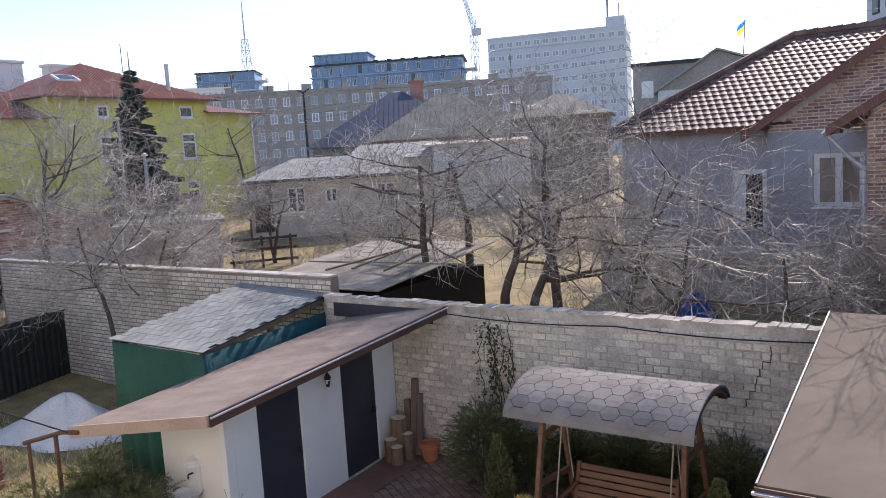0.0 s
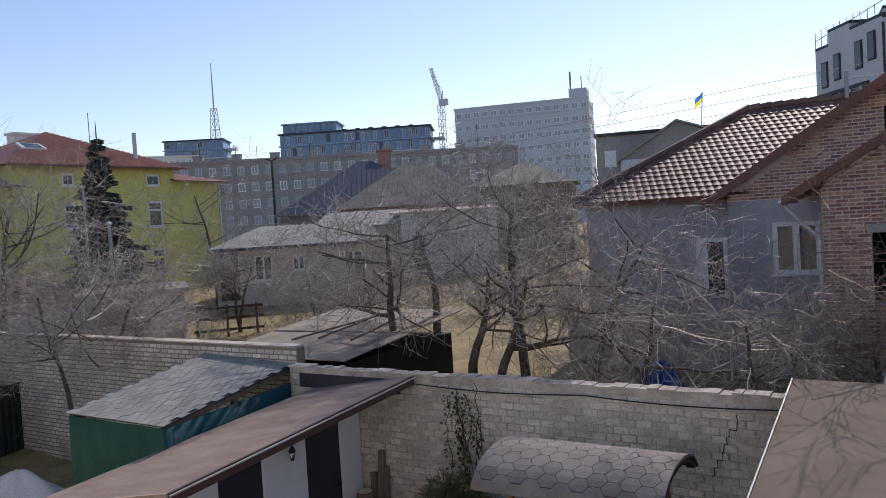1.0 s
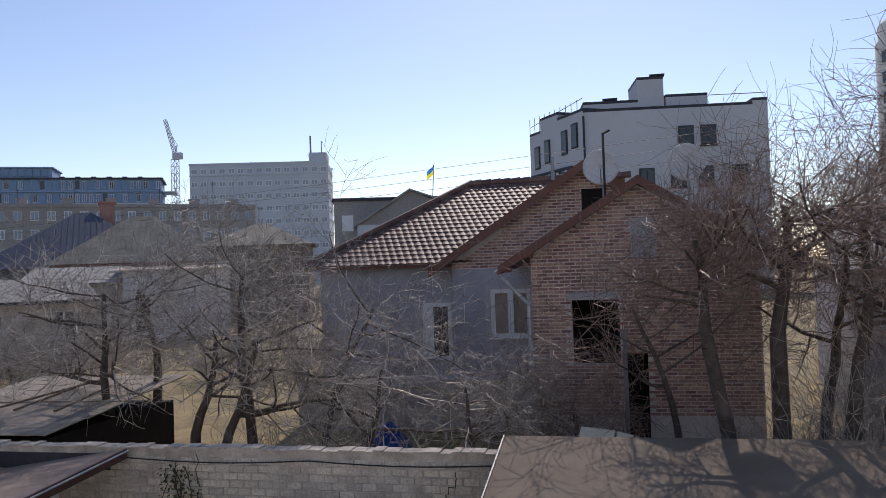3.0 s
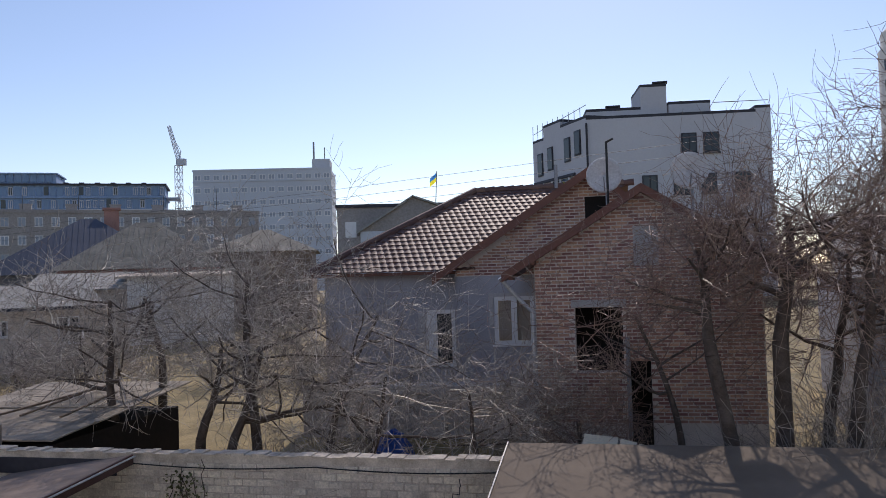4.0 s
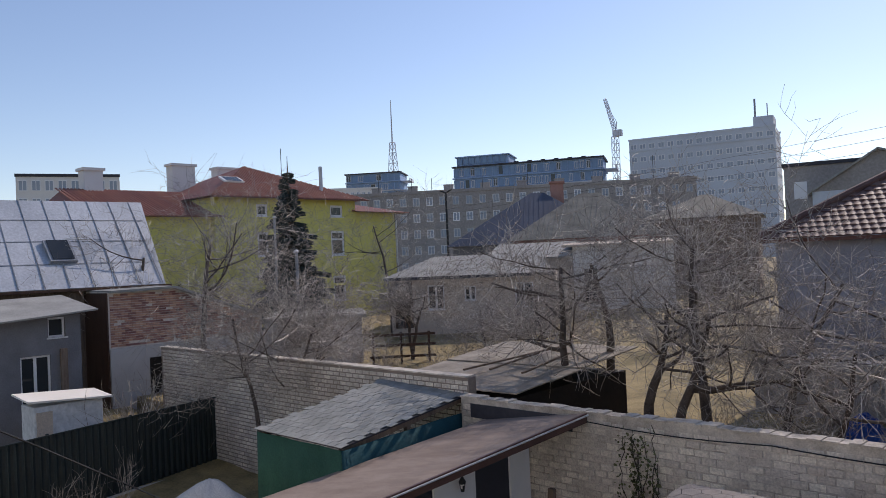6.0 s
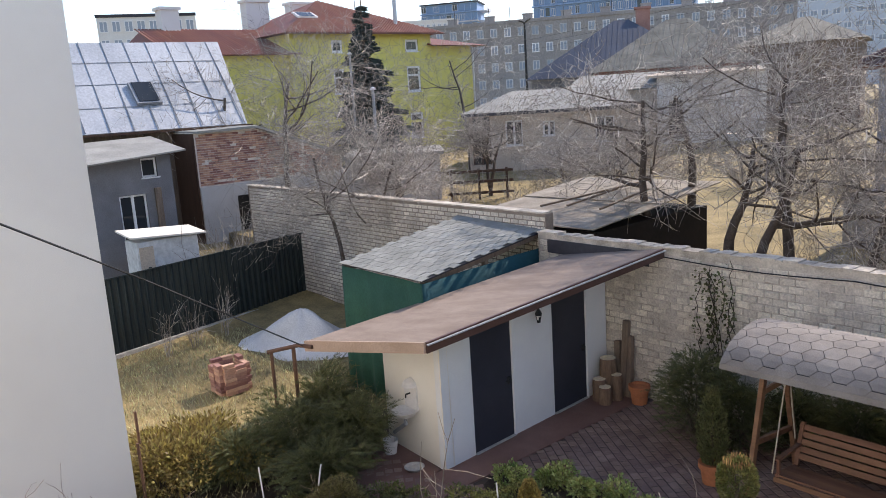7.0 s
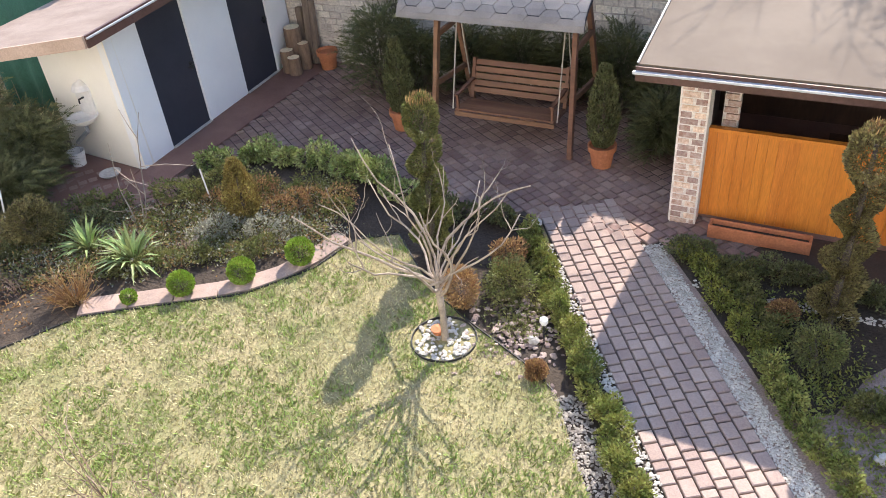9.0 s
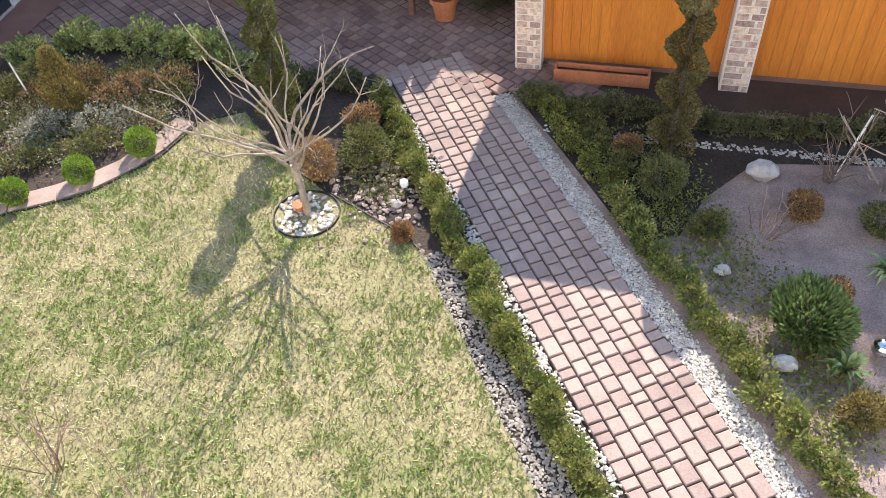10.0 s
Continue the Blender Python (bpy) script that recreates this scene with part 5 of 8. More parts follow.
def bungalow():
    e = thing("bungalow", (-29.2, 26.47, 1.6), "single-storey beige plastered bungalow with a pale sheet roof", "house", turn=35)
    wins = [(1.85, 2.7, 1.8, 3.02), (3.7, 4.28, 2.2, 2.92), (6.2, 7.1, 1.8, 3.0)]
    part("wall", wall_cells(MB(), 8.2, -0.2, 3.4, 0.35, wins + [(0.15, 1.1, 0.9, 3.25)]), M_BEIGE, e, weld=True)
    part("end_wall", MB().box(0, 0.35, 0.352, 8, -0.2, 3.4), M_BEIGE, e)
    part("end_wall", MB().box(7.85, 8.2, 0.352, 8, -0.2, 3.4), M_BEIGE, e)
    for w in wins:
        window_unit(e, *w, y=0.12, mullion=1, w=0.07)
    # unlit rooms painted as a black sheet behind the front
    part("dark_room", MB().box(0.4, 7.8, 0.9, 0.92, 0, 3.3), M_DARK, e)
    part("porch_glazing", MB().box(0.18, 1.07, 0.2, 0.22, 0.92, 3.22), M_GLASS, e)
    for x in (0.17, 0.6, 1.03):
        part("porch_post", MB().box(x, x + 0.05, 0.14, 0.19, 0.9, 3.25), M_BROWNTRIM, e)
    rf = part("roof", MB().slab([(-0.2, -0.6, 3.46), (8.2, -0.6, 3.46), (7.3, 3.8, 4.42), (1.6, 3.8, 4.42)], 0.06), M_SLATE, e, "pale grey fibre-cement sheets")
    part("hip_slope", MB().slab([(-0.2, -0.6, 3.46), (1.6, 3.8, 4.42), (1.6, 3.9, 4.42), (-0.2, 8.4, 3.46)], 0.06), M_SLATE, rf)
    rib = MB()
    for k in range(43):
        u = -0.05 + k * 0.19
        f = min(1.0, (u + 0.2) / 1.8, (8.2 - u) / 0.9)
        rib.beam((u, -0.59, 3.465), (u, -0.6 + 4.4 * f, 3.475 + 0.96 * f), 0.07, 0.035)
    tagged(part("corrugation", rib, M_SLATE, rf), kind="stuff")
    part("eaves_board", MB().box(-0.2, 8.2, -0.64, -0.61, 3.31, 3.46), M_DARKTRIM, e)
    part("soffit", MB().box(-0.2, 8.2, -0.6, 0, 3.403, 3.43), M_DARKWOOD, e)


bungalow()


def white_house():
    e = thing("white_house", (-25.51, 37.07, 1.8), "white rendered house with a shallow roof behind bare trees", "house", turn=30)
    wins = [(0.6, 1.32, 1.4, 3.2)]
    part("wall", wall_cells(MB(), 5.5, -0.2, 4.5, 0.35, wins), M_OFFWHITE, e, weld=True)
    part("end_wall", MB().box(0, 0.35, 0.352, 8, -0.2, 4.5), M_OFFWHITE, e)
    part("end_wall", MB().box(5.15, 5.5, 0.352, 8, -0.2, 4.5), M_OFFWHITE, e)
    window_unit(e, *wins[0], y=0.12, mullion=1, frame_mat=M_BROWNTRIM)
    # black sheet in place of the shade behind the window
    part("dark_room", MB().box(0.4, 2, 0.8, 0.82, 1.2, 3.4), M_DARK, e)
    part("roof", MB().slab([(-0.6, -0.4, 4.56), (5.6, -0.4, 4.56), (5.6, 8.4, 4.85), (-0.6, 8.4, 4.85)], 0.12), M_BEIGE, e, "beige roof edge")
    part("annex", MB().box(-5.2, -0.02, 1.2, 7, -0.2, 3.9), M_BEIGE, e)
    part("annex_roof", MB().slab([(-5.4, 0.8, 3.95), (-0.1, 0.8, 3.95), (-0.1, 7, 4.9), (-5.4, 7, 4.9)], 0.08), M_SLATE, e)


white_house()


def hip_house(name, az, d, w, dep, z0, eave, top, roofm, wallm, label, ridge=0.0, turn=0.0):
    e = thing(name, (*at_az(az, d), z0), label, "house", turn=turn)
    part("wall", MB().box(-w / 2 + 0.4, w / 2 - 0.4, -dep / 2 + 0.4, dep / 2 - 0.4, -0.3, eave - z0), wallm, e)
    h, t = eave - z0, top - z0
    part("roof", MB().add([(-w / 2, -dep / 2, h), (w / 2, -dep / 2, h), (w / 2, dep / 2, h), (-w / 2, dep / 2, h), (-ridge / 2, 0, t), (ridge / 2, 0, t)],
                          [(0, 1, 5, 4), (1, 2, 5), (2, 3, 4, 5), (3, 0, 4), (3, 2, 1, 0)]), roofm, e)
    rib = MB()
    n = int(w / 0.35)
    for i in range(1, n):
        u = -w / 2 + i * w / n
        k = min(1.0, (w / 2 - abs(u)) / max(0.1, (w - ridge) / 2))
        rib.beam((u, -dep / 2, h + 0.01), (u, -dep / 2 + dep / 2 * k, h + 0.01 + (t - h) * k), 0.06, 0.03)
    part("seam_pattern", rib, roofm, e)
    return e


_dr = hip_house("dark_roofed_house", -36.9, 60, 12.4, 12.6, 2, 6.7, 10.6, M_DARKROOF, M_DULLPLASTER, "house under a steep dark blue-grey sheet roof", ridge=1.0, turn=35)
part("chimney", MB().box(1.0, 2.0, 0.5, 1.3, 7.0, 9.3).box(0.9, 2.1, 0.4, 1.4, 9.3, 9.45), M_REDBRICK, _dr, "brick chimney")
part("flashing", MB().box(-2.5, 1.5, -6.75, -6.35, 4.5, 4.66), M_ZINC, _dr, "pale sheet along the eave")
# The wall's brown shade is painted with the weathered wood colour
hip_house("grey_roofed_house", -25.3, 62, 8.2, 10, 2, 8.0, 9.85, M_OLDSLATE, M_WOOD_SHADE, "house under a brown-grey corrugated hip roof", ridge=0.6, turn=20)
hip_house("old_slate_house", -33.2, 58, 10.5, 11, 2, 6.9, 10.2, M_OLDSLATE, M_REDBRICK, "old brick house under a brown-grey corrugated roof", ridge=1.5, turn=28)


def tin_roof_house():
    e = thing("tin_roofed_house", (-29.2, 3.0, 0.5), "old house under a seamed grey sheet-metal roof with a roof window", "house", turn=90)
    part("wall", MB().box(0, 11.8, 0.3, 8, -0.3, 4.9), M_WOOD_SHADE, e)
    q = [(-0.2, -0.1, 4.98), (11.6, -0.1, 4.92), (12.4, 3.5, 8.4), (-0.2, 3.5, 8.35)]
    rf = part("roof", MB().slab(q, 0.05).slab([(-0.2, 3.5, 8.35), (12.4, 3.5, 8.4), (12.4, 8.4, 4.9), (-0.2, 8.4, 4.9)], 0.05), M_ZINC, e, "seamed grey metal sheets")
    for i in range(14):
        u = 0.3 + i * 0.86
        part("seam", MB().beam((u, -0.1, 4.99), (u + 0.35, 3.5, 8.41), 0.022, 0.035), M_STEEL, rf)
    for j in range(3):
        v = (j + 1) / 4
        part("lap", MB().beam((0, -0.1 + 3.6 * v, 5.0 + 3.42 * v), (12, -0.1 + 3.6 * v, 4.97 + 3.46 * v), 0.03, 0.012), M_STEEL, rf)
    sk = new("roof_window")
    sk.parent = e
    part("frame", MB().slab([(7.7, 0.75, 5.95), (8.65, 0.75, 5.95), (8.65, 1.55, 6.75), (7.7, 1.55, 6.75)], 0.16), M_STEEL, sk)
    part("pane", MB().slab([(7.8, 0.78, 6.03), (8.55, 0.78, 6.03), (8.55, 1.5, 6.75), (7.8, 1.5, 6.75)], 0.03), M_GLASS, sk)
    part("gutter", MB().beam((-0.2, -0.16, 4.9), (11.8, -0.16, 4.86), 0.1, 0.08), M_RUST, e)


tin_roof_house()


def brick_ruin():
    e = thing("brick_outbuilding", (-27.6, 11.7, 1.2), "half-ruined outbuilding of bare red brick with a whitewashed base", "outbuilding", turn=90)
    prof = [(0, 4.05), (2.4, 4.1), (4.2, 3.45), (6.2, 2.75)]
    mb = MB()
    for (a, za), (b, zb) in zip(prof, prof[1:]):
        mb.add([(a, 0, -0.3), (b, 0, -0.3), (b, 4, -0.3), (a, 4, -0.3), (a, 0, za), (b, 0, zb), (b, 4, zb), (a, 4, za)], [(0, 1, 5, 4), (4, 5, 6, 7), (1, 2, 6, 5), (3, 0, 4, 7), (2, 3, 7, 6)])
    part("wall", mb, M_MORTAR, e, weld=True)
    rnd = random.Random(31)
    st = MB()
    for a, b, c, d in brick_courses(0.05, 6.1, 2.1, 4.0, 0.26, 0.085, 0.02, 0.014, rnd):
        m = (a + b) / 2
        lim = np.interp(m, [p[0] for p in prof], [p[1] for p in prof]) - 0.08
        if d < lim and rnd.random() < 0.93:
            st.box(a, b, -0.012 - rnd.uniform(0, 0.03), 0.0, c, d)
    tagged(part("brickwork", st, M_REDBRICK, e, "crumbling red brickwork"), kind="stuff")
    part("base", MB().box(0, 6.2, -0.08, -0.002, -0.3, 2.05), M_PLASTER_L, e, "peeling whitewashed base")
    part("side_boarding", MB().box(-0.06, -0.006, 0.0, 4.0, -0.3, 4.02), M_DARKWOOD, e, "dark brown panel over the side wall")
    # black plate on the base, painted as the shade of a door opening
    part("doorway", MB().box(1.4, 2.2, -0.1, -0.085, -0.3, 1.6), M_DARK, e)
    for (a, za), (b, zb) in zip(prof, prof[1:]):
        part("roof_edge", MB().slab([(a, -0.3, za + 0.05), (b, -0.3, zb + 0.05), (b, 4.2, zb + 0.1), (a, 4.2, za + 0.1)], 0.09), M_SLATE, e)


brick_ruin()


def grey_cottage():
    e = thing("grey_outhouse", (-25.0, 6.0, 0.8), "small grey plastered outhouse with a sheet-metal lean-to roof", "outhouse", turn=90)
    holes = [(2.8, 3.3, 3.25, 3.85), (2.0, 2.85, 0.9, 2.75)]
    part("wall", wall_cells(MB(), 3.75, -0.4, 3.9, 0.3, holes), M_DULLPLASTER, e, weld=True)
    part("end_wall", MB().box(3.45, 3.75, 0.302, 3, -0.4, 4.0), M_DULLPLASTER, e)
    part("end_wall", MB().box(0, 0.3, 0.302, 3, -0.4, 4.0), M_DULLPLASTER, e)
    window_unit(e, *holes[0], y=0.1, mullion=0)
    window_unit(e, *holes[1], y=0.08, mullion=1, name="door", sill=False)
    part("roof", MB().slab([(-0.3, -0.6, 3.75), (4.1, -0.5, 4.05), (4.3, 3, 4.45), (-0.3, 3, 4.35)], 0.05), M_SLATE, e, "dull grey sheet roof")
    # shade of the inside, painted on a black sheet
    part("dark_room", MB().box(0.4, 3.4, 1.0, 1.02, -0.4, 3.9), M_DARK, e)
    part("leaning_board", MB().box(3.1, 3.3, -0.12, -0.04, 1.6, 2.9), M_WOOD_SHADE, e)


grey_cottage()

_cb = thing("garden_cabinet", (-22.3, 7.4, 0.2), "pale cabinet wrapped in white sheeting under a board lid", "cabinet", turn=90)
part("body", MB().box(0.05, 1.85, 0.0, 1.0, 0, 2.25), M_PLASTIC, _cb, bevel=0.03)
part("door", MB().box(0.1, 0.5, -0.03, -0.002, 0.2, 2.1), M_BEIGE, _cb, "cream side door")
part("lid", MB().slab([(-0.15, -0.2, 2.45), (2.05, -0.2, 2.3), (2.05, 1.1, 2.4), (-0.15, 1.1, 2.55)], 0.05), M_CREAM, _cb, "pale board lid")

_g = thing("white_garage", (-27.3, 17.85, 1.4), "low whitewashed garage with a flat felt roof", "garage", turn=52)
part("wall", MB().box(0, 3.9, 0, 4, -0.2, 2.25), M_PLASTER_L, _g)
part("roof", MB().box(-0.1, 4.1, -0.12, 4.1, 2.25, 2.4), M_SLATE, _g)
part("boarding", MB().box(-1.6, -0.02, 0.3, 3, -0.2, 1.7), M_OFFWHITE, _g)
_fp = thing("flue_pipe", (*at_az(-54.4, 30), 3.4), "tall pale flue pipe with a cap", "pipe")
part("pipe", MB().tube([(0, 0, -0.5), (0, 0, 3.0)], 0.055, 10), M_STEEL, _fp)
part("cap", MB().lathe([(0.11, 2.98), (0.11, 3.02), (0.02, 3.1)], 12), M_ZINC, _fp)
_fp2 = copy_thing(_fp, pose(*at_az(-55.9, 38), 5.2))
_lp = thing("street_lamp", (*at_az(-43.55, 70), 2), "dark slim street lamp with two arms", "street lamp")
part("pole", MB().tube([(0, 0, 0), (0, 0, 9.8)], [0.14, 0.09], 8), M_BLACK, _lp)
part("arm", MB().tube([(-0.7, 0, 10.05), (0, 0, 9.8), (0.7, 0, 10.05)], 0.07, 6), M_BLACK, _lp)


def paddock_fence():
    e = thing("timber_fence", (*at_az(-49.3, 31), 1.6), "dark timber post and rail fence", "fence", turn=48)
    for i in range(3):
        part("post", MB().box(i * 1.1, i * 1.1 + 0.09, 0, 0.09, -0.2, 1.5), M_DARKWOOD, e)
    for z in (0.5, 0.95, 1.35):
        part("rail", MB().box(-0.1, 2.5, -0.04, 0, z, z + 0.1), M_DARKWOOD, e)


paddock_fence()
# far pale block and white hall on the west skyline
facade_building("far_white_block", -72.5, 150, -66.3, 150, 2, 23.0, 6, 8, 12, M_OFFWHITE, "pale modern block with dark top floor far behind", win=(0.6, 0.55), trim=M_DARKTRIM)
facade_building("low_white_hall", -52.6, 200, -48.6, 200, 2, 24.5, 3, 10, 12, M_OFFWHITE, "long low white hall with fin-like window strips", win=(0.5, 0.8))
# pale house at the east side
_eh = thing("pale_neighbour_house", (4.9, 17.6, 1.6), "pale grey rendered house side behind bare trees", "house", turn=-8)
part("wall", MB().box(0, 8, 0, 9, -0.2, 3.9), M_PLASTER, _eh)
part("roof", MB().slab([(-0.4, -0.4, 4.0), (8.2, -0.4, 4.0), (8.2, 4.5, 5.6), (-0.4, 4.5, 5.6)], 0.12), M_SLATE, _eh)
part("window", MB().box(1.2, 2.4, -0.05, -0.002, 1.2, 2.6), M_GLASS, _eh)

# things lying behind the wall
_bt = thing("blue_tarpaulin_heap", (-4.95, 17.0, 1.6), "crumpled blue tarpaulin over a heap", "tarpaulin")
_mb = MB()
_r = random.Random(9)
for i in range(9):
    for j in range(9):
        u, v = i / 8 - 0.5, j / 8 - 0.5
        _mb.v.append((u * 0.95, v * 1.0, max(0, 0.95 - 2.6 * (u * u + v * v)) + _r.uniform(-0.07, 0.07)))
for i in range(8):
    for j in range(8):
        o = i * 9 + j
        _mb.f.append((o, o + 9, o + 10, o + 1))
        _mb.mi.append(0)
part("sheet", _mb, M_BLUETARP, _bt)
_bd = thing("stack_of_boards", (0.02, 12.72, 1.5), "pale sawn boards leaning on blocks", "boards")
for i, (x, w) in enumerate(((-0.62, 0.55), (-0.03, 0.26), (0.26, 0.24), (0.53, 0.2))):
    part("board", MB().slab([(x, 0, 1.52 - i * 0.02), (x + w, 0, 1.48 - i * 0.02), (x + w + 0.04, 0.85 - i * 0.12, 1.60 - i * 0.05), (x + 0.04, 0.85 - i * 0.12, 1.66 - i * 0.05)], 0.05), M_WOODPALE, _bd)
part("block", MB().box(-0.55, 0.7, 0.06, 0.5, -0.1, 1.41), M_PLASTER, _bd)

# ---- trees and plants ----


def rdir(rnd):
    z = rnd.uniform(-1, 1)
    a = rnd.uniform(0, 2 * math.pi)
    k = math.sqrt(1 - z * z)
    return Vector((k * math.cos(a), k * math.sin(a), z))


def grow(limbs, twigs, rnd, p, d, length, r, level, plan, droop=0.0):
    """A limb and what branches off it."""
    n, spread, ratio, wig = plan[level]
    segs = 5 if level < 2 else (4 if level < len(plan) - 2 else 3)
    pts, q, dd = [p], p, d
    for i in range(segs):
        dd = (dd + rdir(rnd) * wig + Vector((0, 0, (0.05 if level else 0.12) - droop * level))).normalized()
        q = q + dd * (length / segs)
        pts.append(q)
    tip = max(0.0028, r * 0.42)
    rads = [r + (tip - r) * i / segs for i in range(segs + 1)]
    thick = r > 0.022
    (limbs if thick else twigs).tube(pts, rads, 7 if r > 0.06 else (5 if thick else 3), cap=False)
    if level + 1 >= len(plan):
        return
    for i in range(n):
        t = 0.28 + 0.72 * (i + rnd.random()) / n
        k = min(segs - 1, int(t * segs))
        b = pts[k].lerp(pts[k + 1], t * segs - k)
        base = (pts[k + 1] - pts[k]).normalized()
        side = base.cross(rdir(rnd)).normalized()
        nd = (base * (1 - spread) + side * spread).normalized()
        grow(limbs, twigs, rnd, b, nd, length * ratio * rnd.uniform(0.7, 1.15), max(0.0052, rads[k] * rnd.uniform(0.44, 0.62)), level + 1, plan, droop)


def bare_tree(base, trunk, height, r, seed, label, plan=None, lean=(0, 0), category="tree", name="bare_tree", forks=1, bark=None, twig=None, droop=0.0, group=""):
    rnd = random.Random(seed)
    e = thing(name, base, label, category, group)
    limbs, twigs = MB(), MB()
    plan = plan or [(7, 0.62, 0.62, 0.16), (7, 0.6, 0.55, 0.22), (7, 0.62, 0.52, 0.28), (5, 0.65, 0.5, 0.3), (0, 0, 0, 0.35)]
    for f in range(forks):
        d = Vector((lean[0] + (rnd.uniform(-0.3, 0.3) if forks > 1 else 0), lean[1] + (rnd.uniform(-0.3, 0.3) if forks > 1 else 0), 1)).normalized()
        st = Vector((rnd.uniform(-0.1, 0.1) * (forks > 1), rnd.uniform(-0.1, 0.1) * (forks > 1), -0.1))
        top = st + d * trunk
        limbs.tube([st, st + d * trunk * 0.5 + rdir(rnd) * 0.05, top], [r * 1.25, r * 1.0, r * 0.9], 9, cap=False)
        grow(limbs, twigs, rnd, top, d, height - trunk, r * 0.88, 0, plan, droop)
    part("trunk", limbs, bark or M_BARK, e, smooth=True)
    part("crown", twigs, twig or M_TWIG, e)
    return e


_o = [(9, 0.80, 0.80, 0.18), (8, 0.64, 0.6, 0.2), (7, 0.64, 0.64, 0.2), (3, 0.62, 0.8, 0.2), (0, 0, 0, 0.24)]
_z = [(8, 0.78, 0.82, 0.22), (8, 0.64, 0.6, 0.22), (6, 0.64, 0.64, 0.22), (3, 0.62, 0.8, 0.22), (0, 0, 0, 0.26)]
_v = [(7, 0.84, 0.9, 0.2), (6, 0.64, 0.68, 0.2), (6, 0.62, 0.66, 0.2), (3, 0.6, 0.8, 0.2), (0, 0, 0, 0.24)]
ORCHARD = "bare fruit trees"
bare_tree((*at_az(-56.9, 22.3), 0), 1.5, 4.7, 0.075, 41, "bare young fruit tree beside the pale brick wall", _o, (0.05, 0), group=ORCHARD, forks=2)
bare_tree((*at_az(-34.6, 18.6), 1.5), 1.3, 4.2, 0.12, 42, "bare old fruit tree with dense pale twigs", _o, (-0.12, 0.0), group=ORCHARD)
bare_tree((*at_az(-32.2, 20.0), 1.6), 2.2, 4.2, 0.11, 43, "bare dark-stemmed fruit tree behind the low shed", _z, (0.02, 0), group=ORCHARD)
bare_tree((*at_az(-30.0, 17.5), 1.5), 1.2, 3.2, 0.12, 44, "bare fruit tree with a short thick stem", _z, (0.1, 0), group=ORCHARD)
bare_tree((*at_az(-28.2, 16.6), 1.5), 0.9, 3.3, 0.12, 45, "bare fruit tree with a short thick stem", _z, (0.15, 0), group=ORCHARD)
bare_tree((*at_az(-25.7, 16.8), 1.5), 1.9, 4.5, 0.11, 46, "tall bare fruit tree with upright limbs", _o, (-0.06, 0), group=ORCHARD)
bare_tree((*at_az(-21.0, 17.8), 1.5), 0.9, 3.9, 0.10, 56, "bare spreading fruit tree with dense twigs", _z, (0.1, 0), group=ORCHARD)
bare_tree((*at_az(-18.8, 15.8), 1.5), 0.5, 2.7, 0.085, 63, "bare spreading fruit tree with arching twigs", _v, (0.3, 0), group=ORCHARD, droop=0.03)
bare_tree((*at_az(-9.9, 14.6), 1.5), 0.7, 2.3, 0.07, 47, "bare low fruit tree close behind the wall", _v, (0, 0), group=ORCHARD, droop=0.02)
bare_tree((*at_az(-6.4, 15.2), 1.5), 0.4, 1.9, 0.055, 65, "bare low fruit tree close behind the wall", _v, (-0.1, 0), group=ORCHARD, droop=0.02)
bare_tree((*at_az(-3.4, 15.4), 1.5), 0.4, 1.7, 0.05, 58, "bare low shrub before the brick house", _v, (0.1, 0), group=ORCHARD, forks=2, twig=M_TWIGRED)
_big = [(7, 0.74, 0.78, 0.2), (7, 0.64, 0.64, 0.22), (7, 0.64, 0.64, 0.22), (4, 0.62, 0.78, 0.22), (0, 0, 0, 0.26)]
bare_tree((*at_az(8.9, 13.9), 1.4), 3.2, 5.0, 0.125, 48, "large bare tree leaning over, with dark crooked limbs", _big, (-0.19, 0), twig=M_TWIGRED, group=ORCHARD)
bare_tree((*at_az(10.8, 14.7), 1.4), 3.3, 5.5, 0.15, 49, "large bare tree with a straight dark trunk", _big, (0.0, 0), twig=M_TWIGRED, group=ORCHARD)
bare_tree((*at_az(14.0, 14.3), 1.4), 2.4, 5.2, 0.13, 59, "large bare tree with dark crooked limbs", _big, (0.14, 0), twig=M_TWIGRED, group=ORCHARD)
bare_tree((*at_az(17.0, 15.2), 1.4), 2.2, 5.7, 0.14, 66, "large bare tree with upright dark limbs", _big, (0.04, 0), twig=M_TWIGRED, group=ORCHARD)
bare_tree((*at_az(4.8, 15.4), 1.4), 1.5, 3.9, 0.075, 61, "bare crooked tree before the brick house", _v, (-0.12, 0), twig=M_TWIGRED, group=ORCHARD)
bare_tree((*at_az(13.0, 16.8), 1.4), 2.0, 4.9, 0.12, 62, "bare crooked tree with dense reddish twigs", _big, (0.1, 0), twig=M_TWIGRED, group=ORCHARD)
bare_tree((*at_az(20.5, 15.4), 1.4), 2.0, 6.0, 0.13, 67, "large bare tree with dark crooked limbs", _big, (0.05, 0), twig=M_TWIGRED, group=ORCHARD)
bare_tree((*at_az(-46.3, 32), 1.7), 1.0, 3.0, 0.08, 50, "bare dense tree by the bungalow", _z, (0, 0), group=ORCHARD, forks=2)
bare_tree((*at_az(-47.8, 41), 1.8), 2.2, 6.2, 0.09, 51, "slim bare tree before the yellow house", _z, (0, 0), group=ORCHARD)
bare_tree((*at_az(-61.0, 31), 1.4), 1.4, 5.6, 0.14, 52, "large bare tree with a broad dense crown", _o, (0, 0), group=ORCHARD)
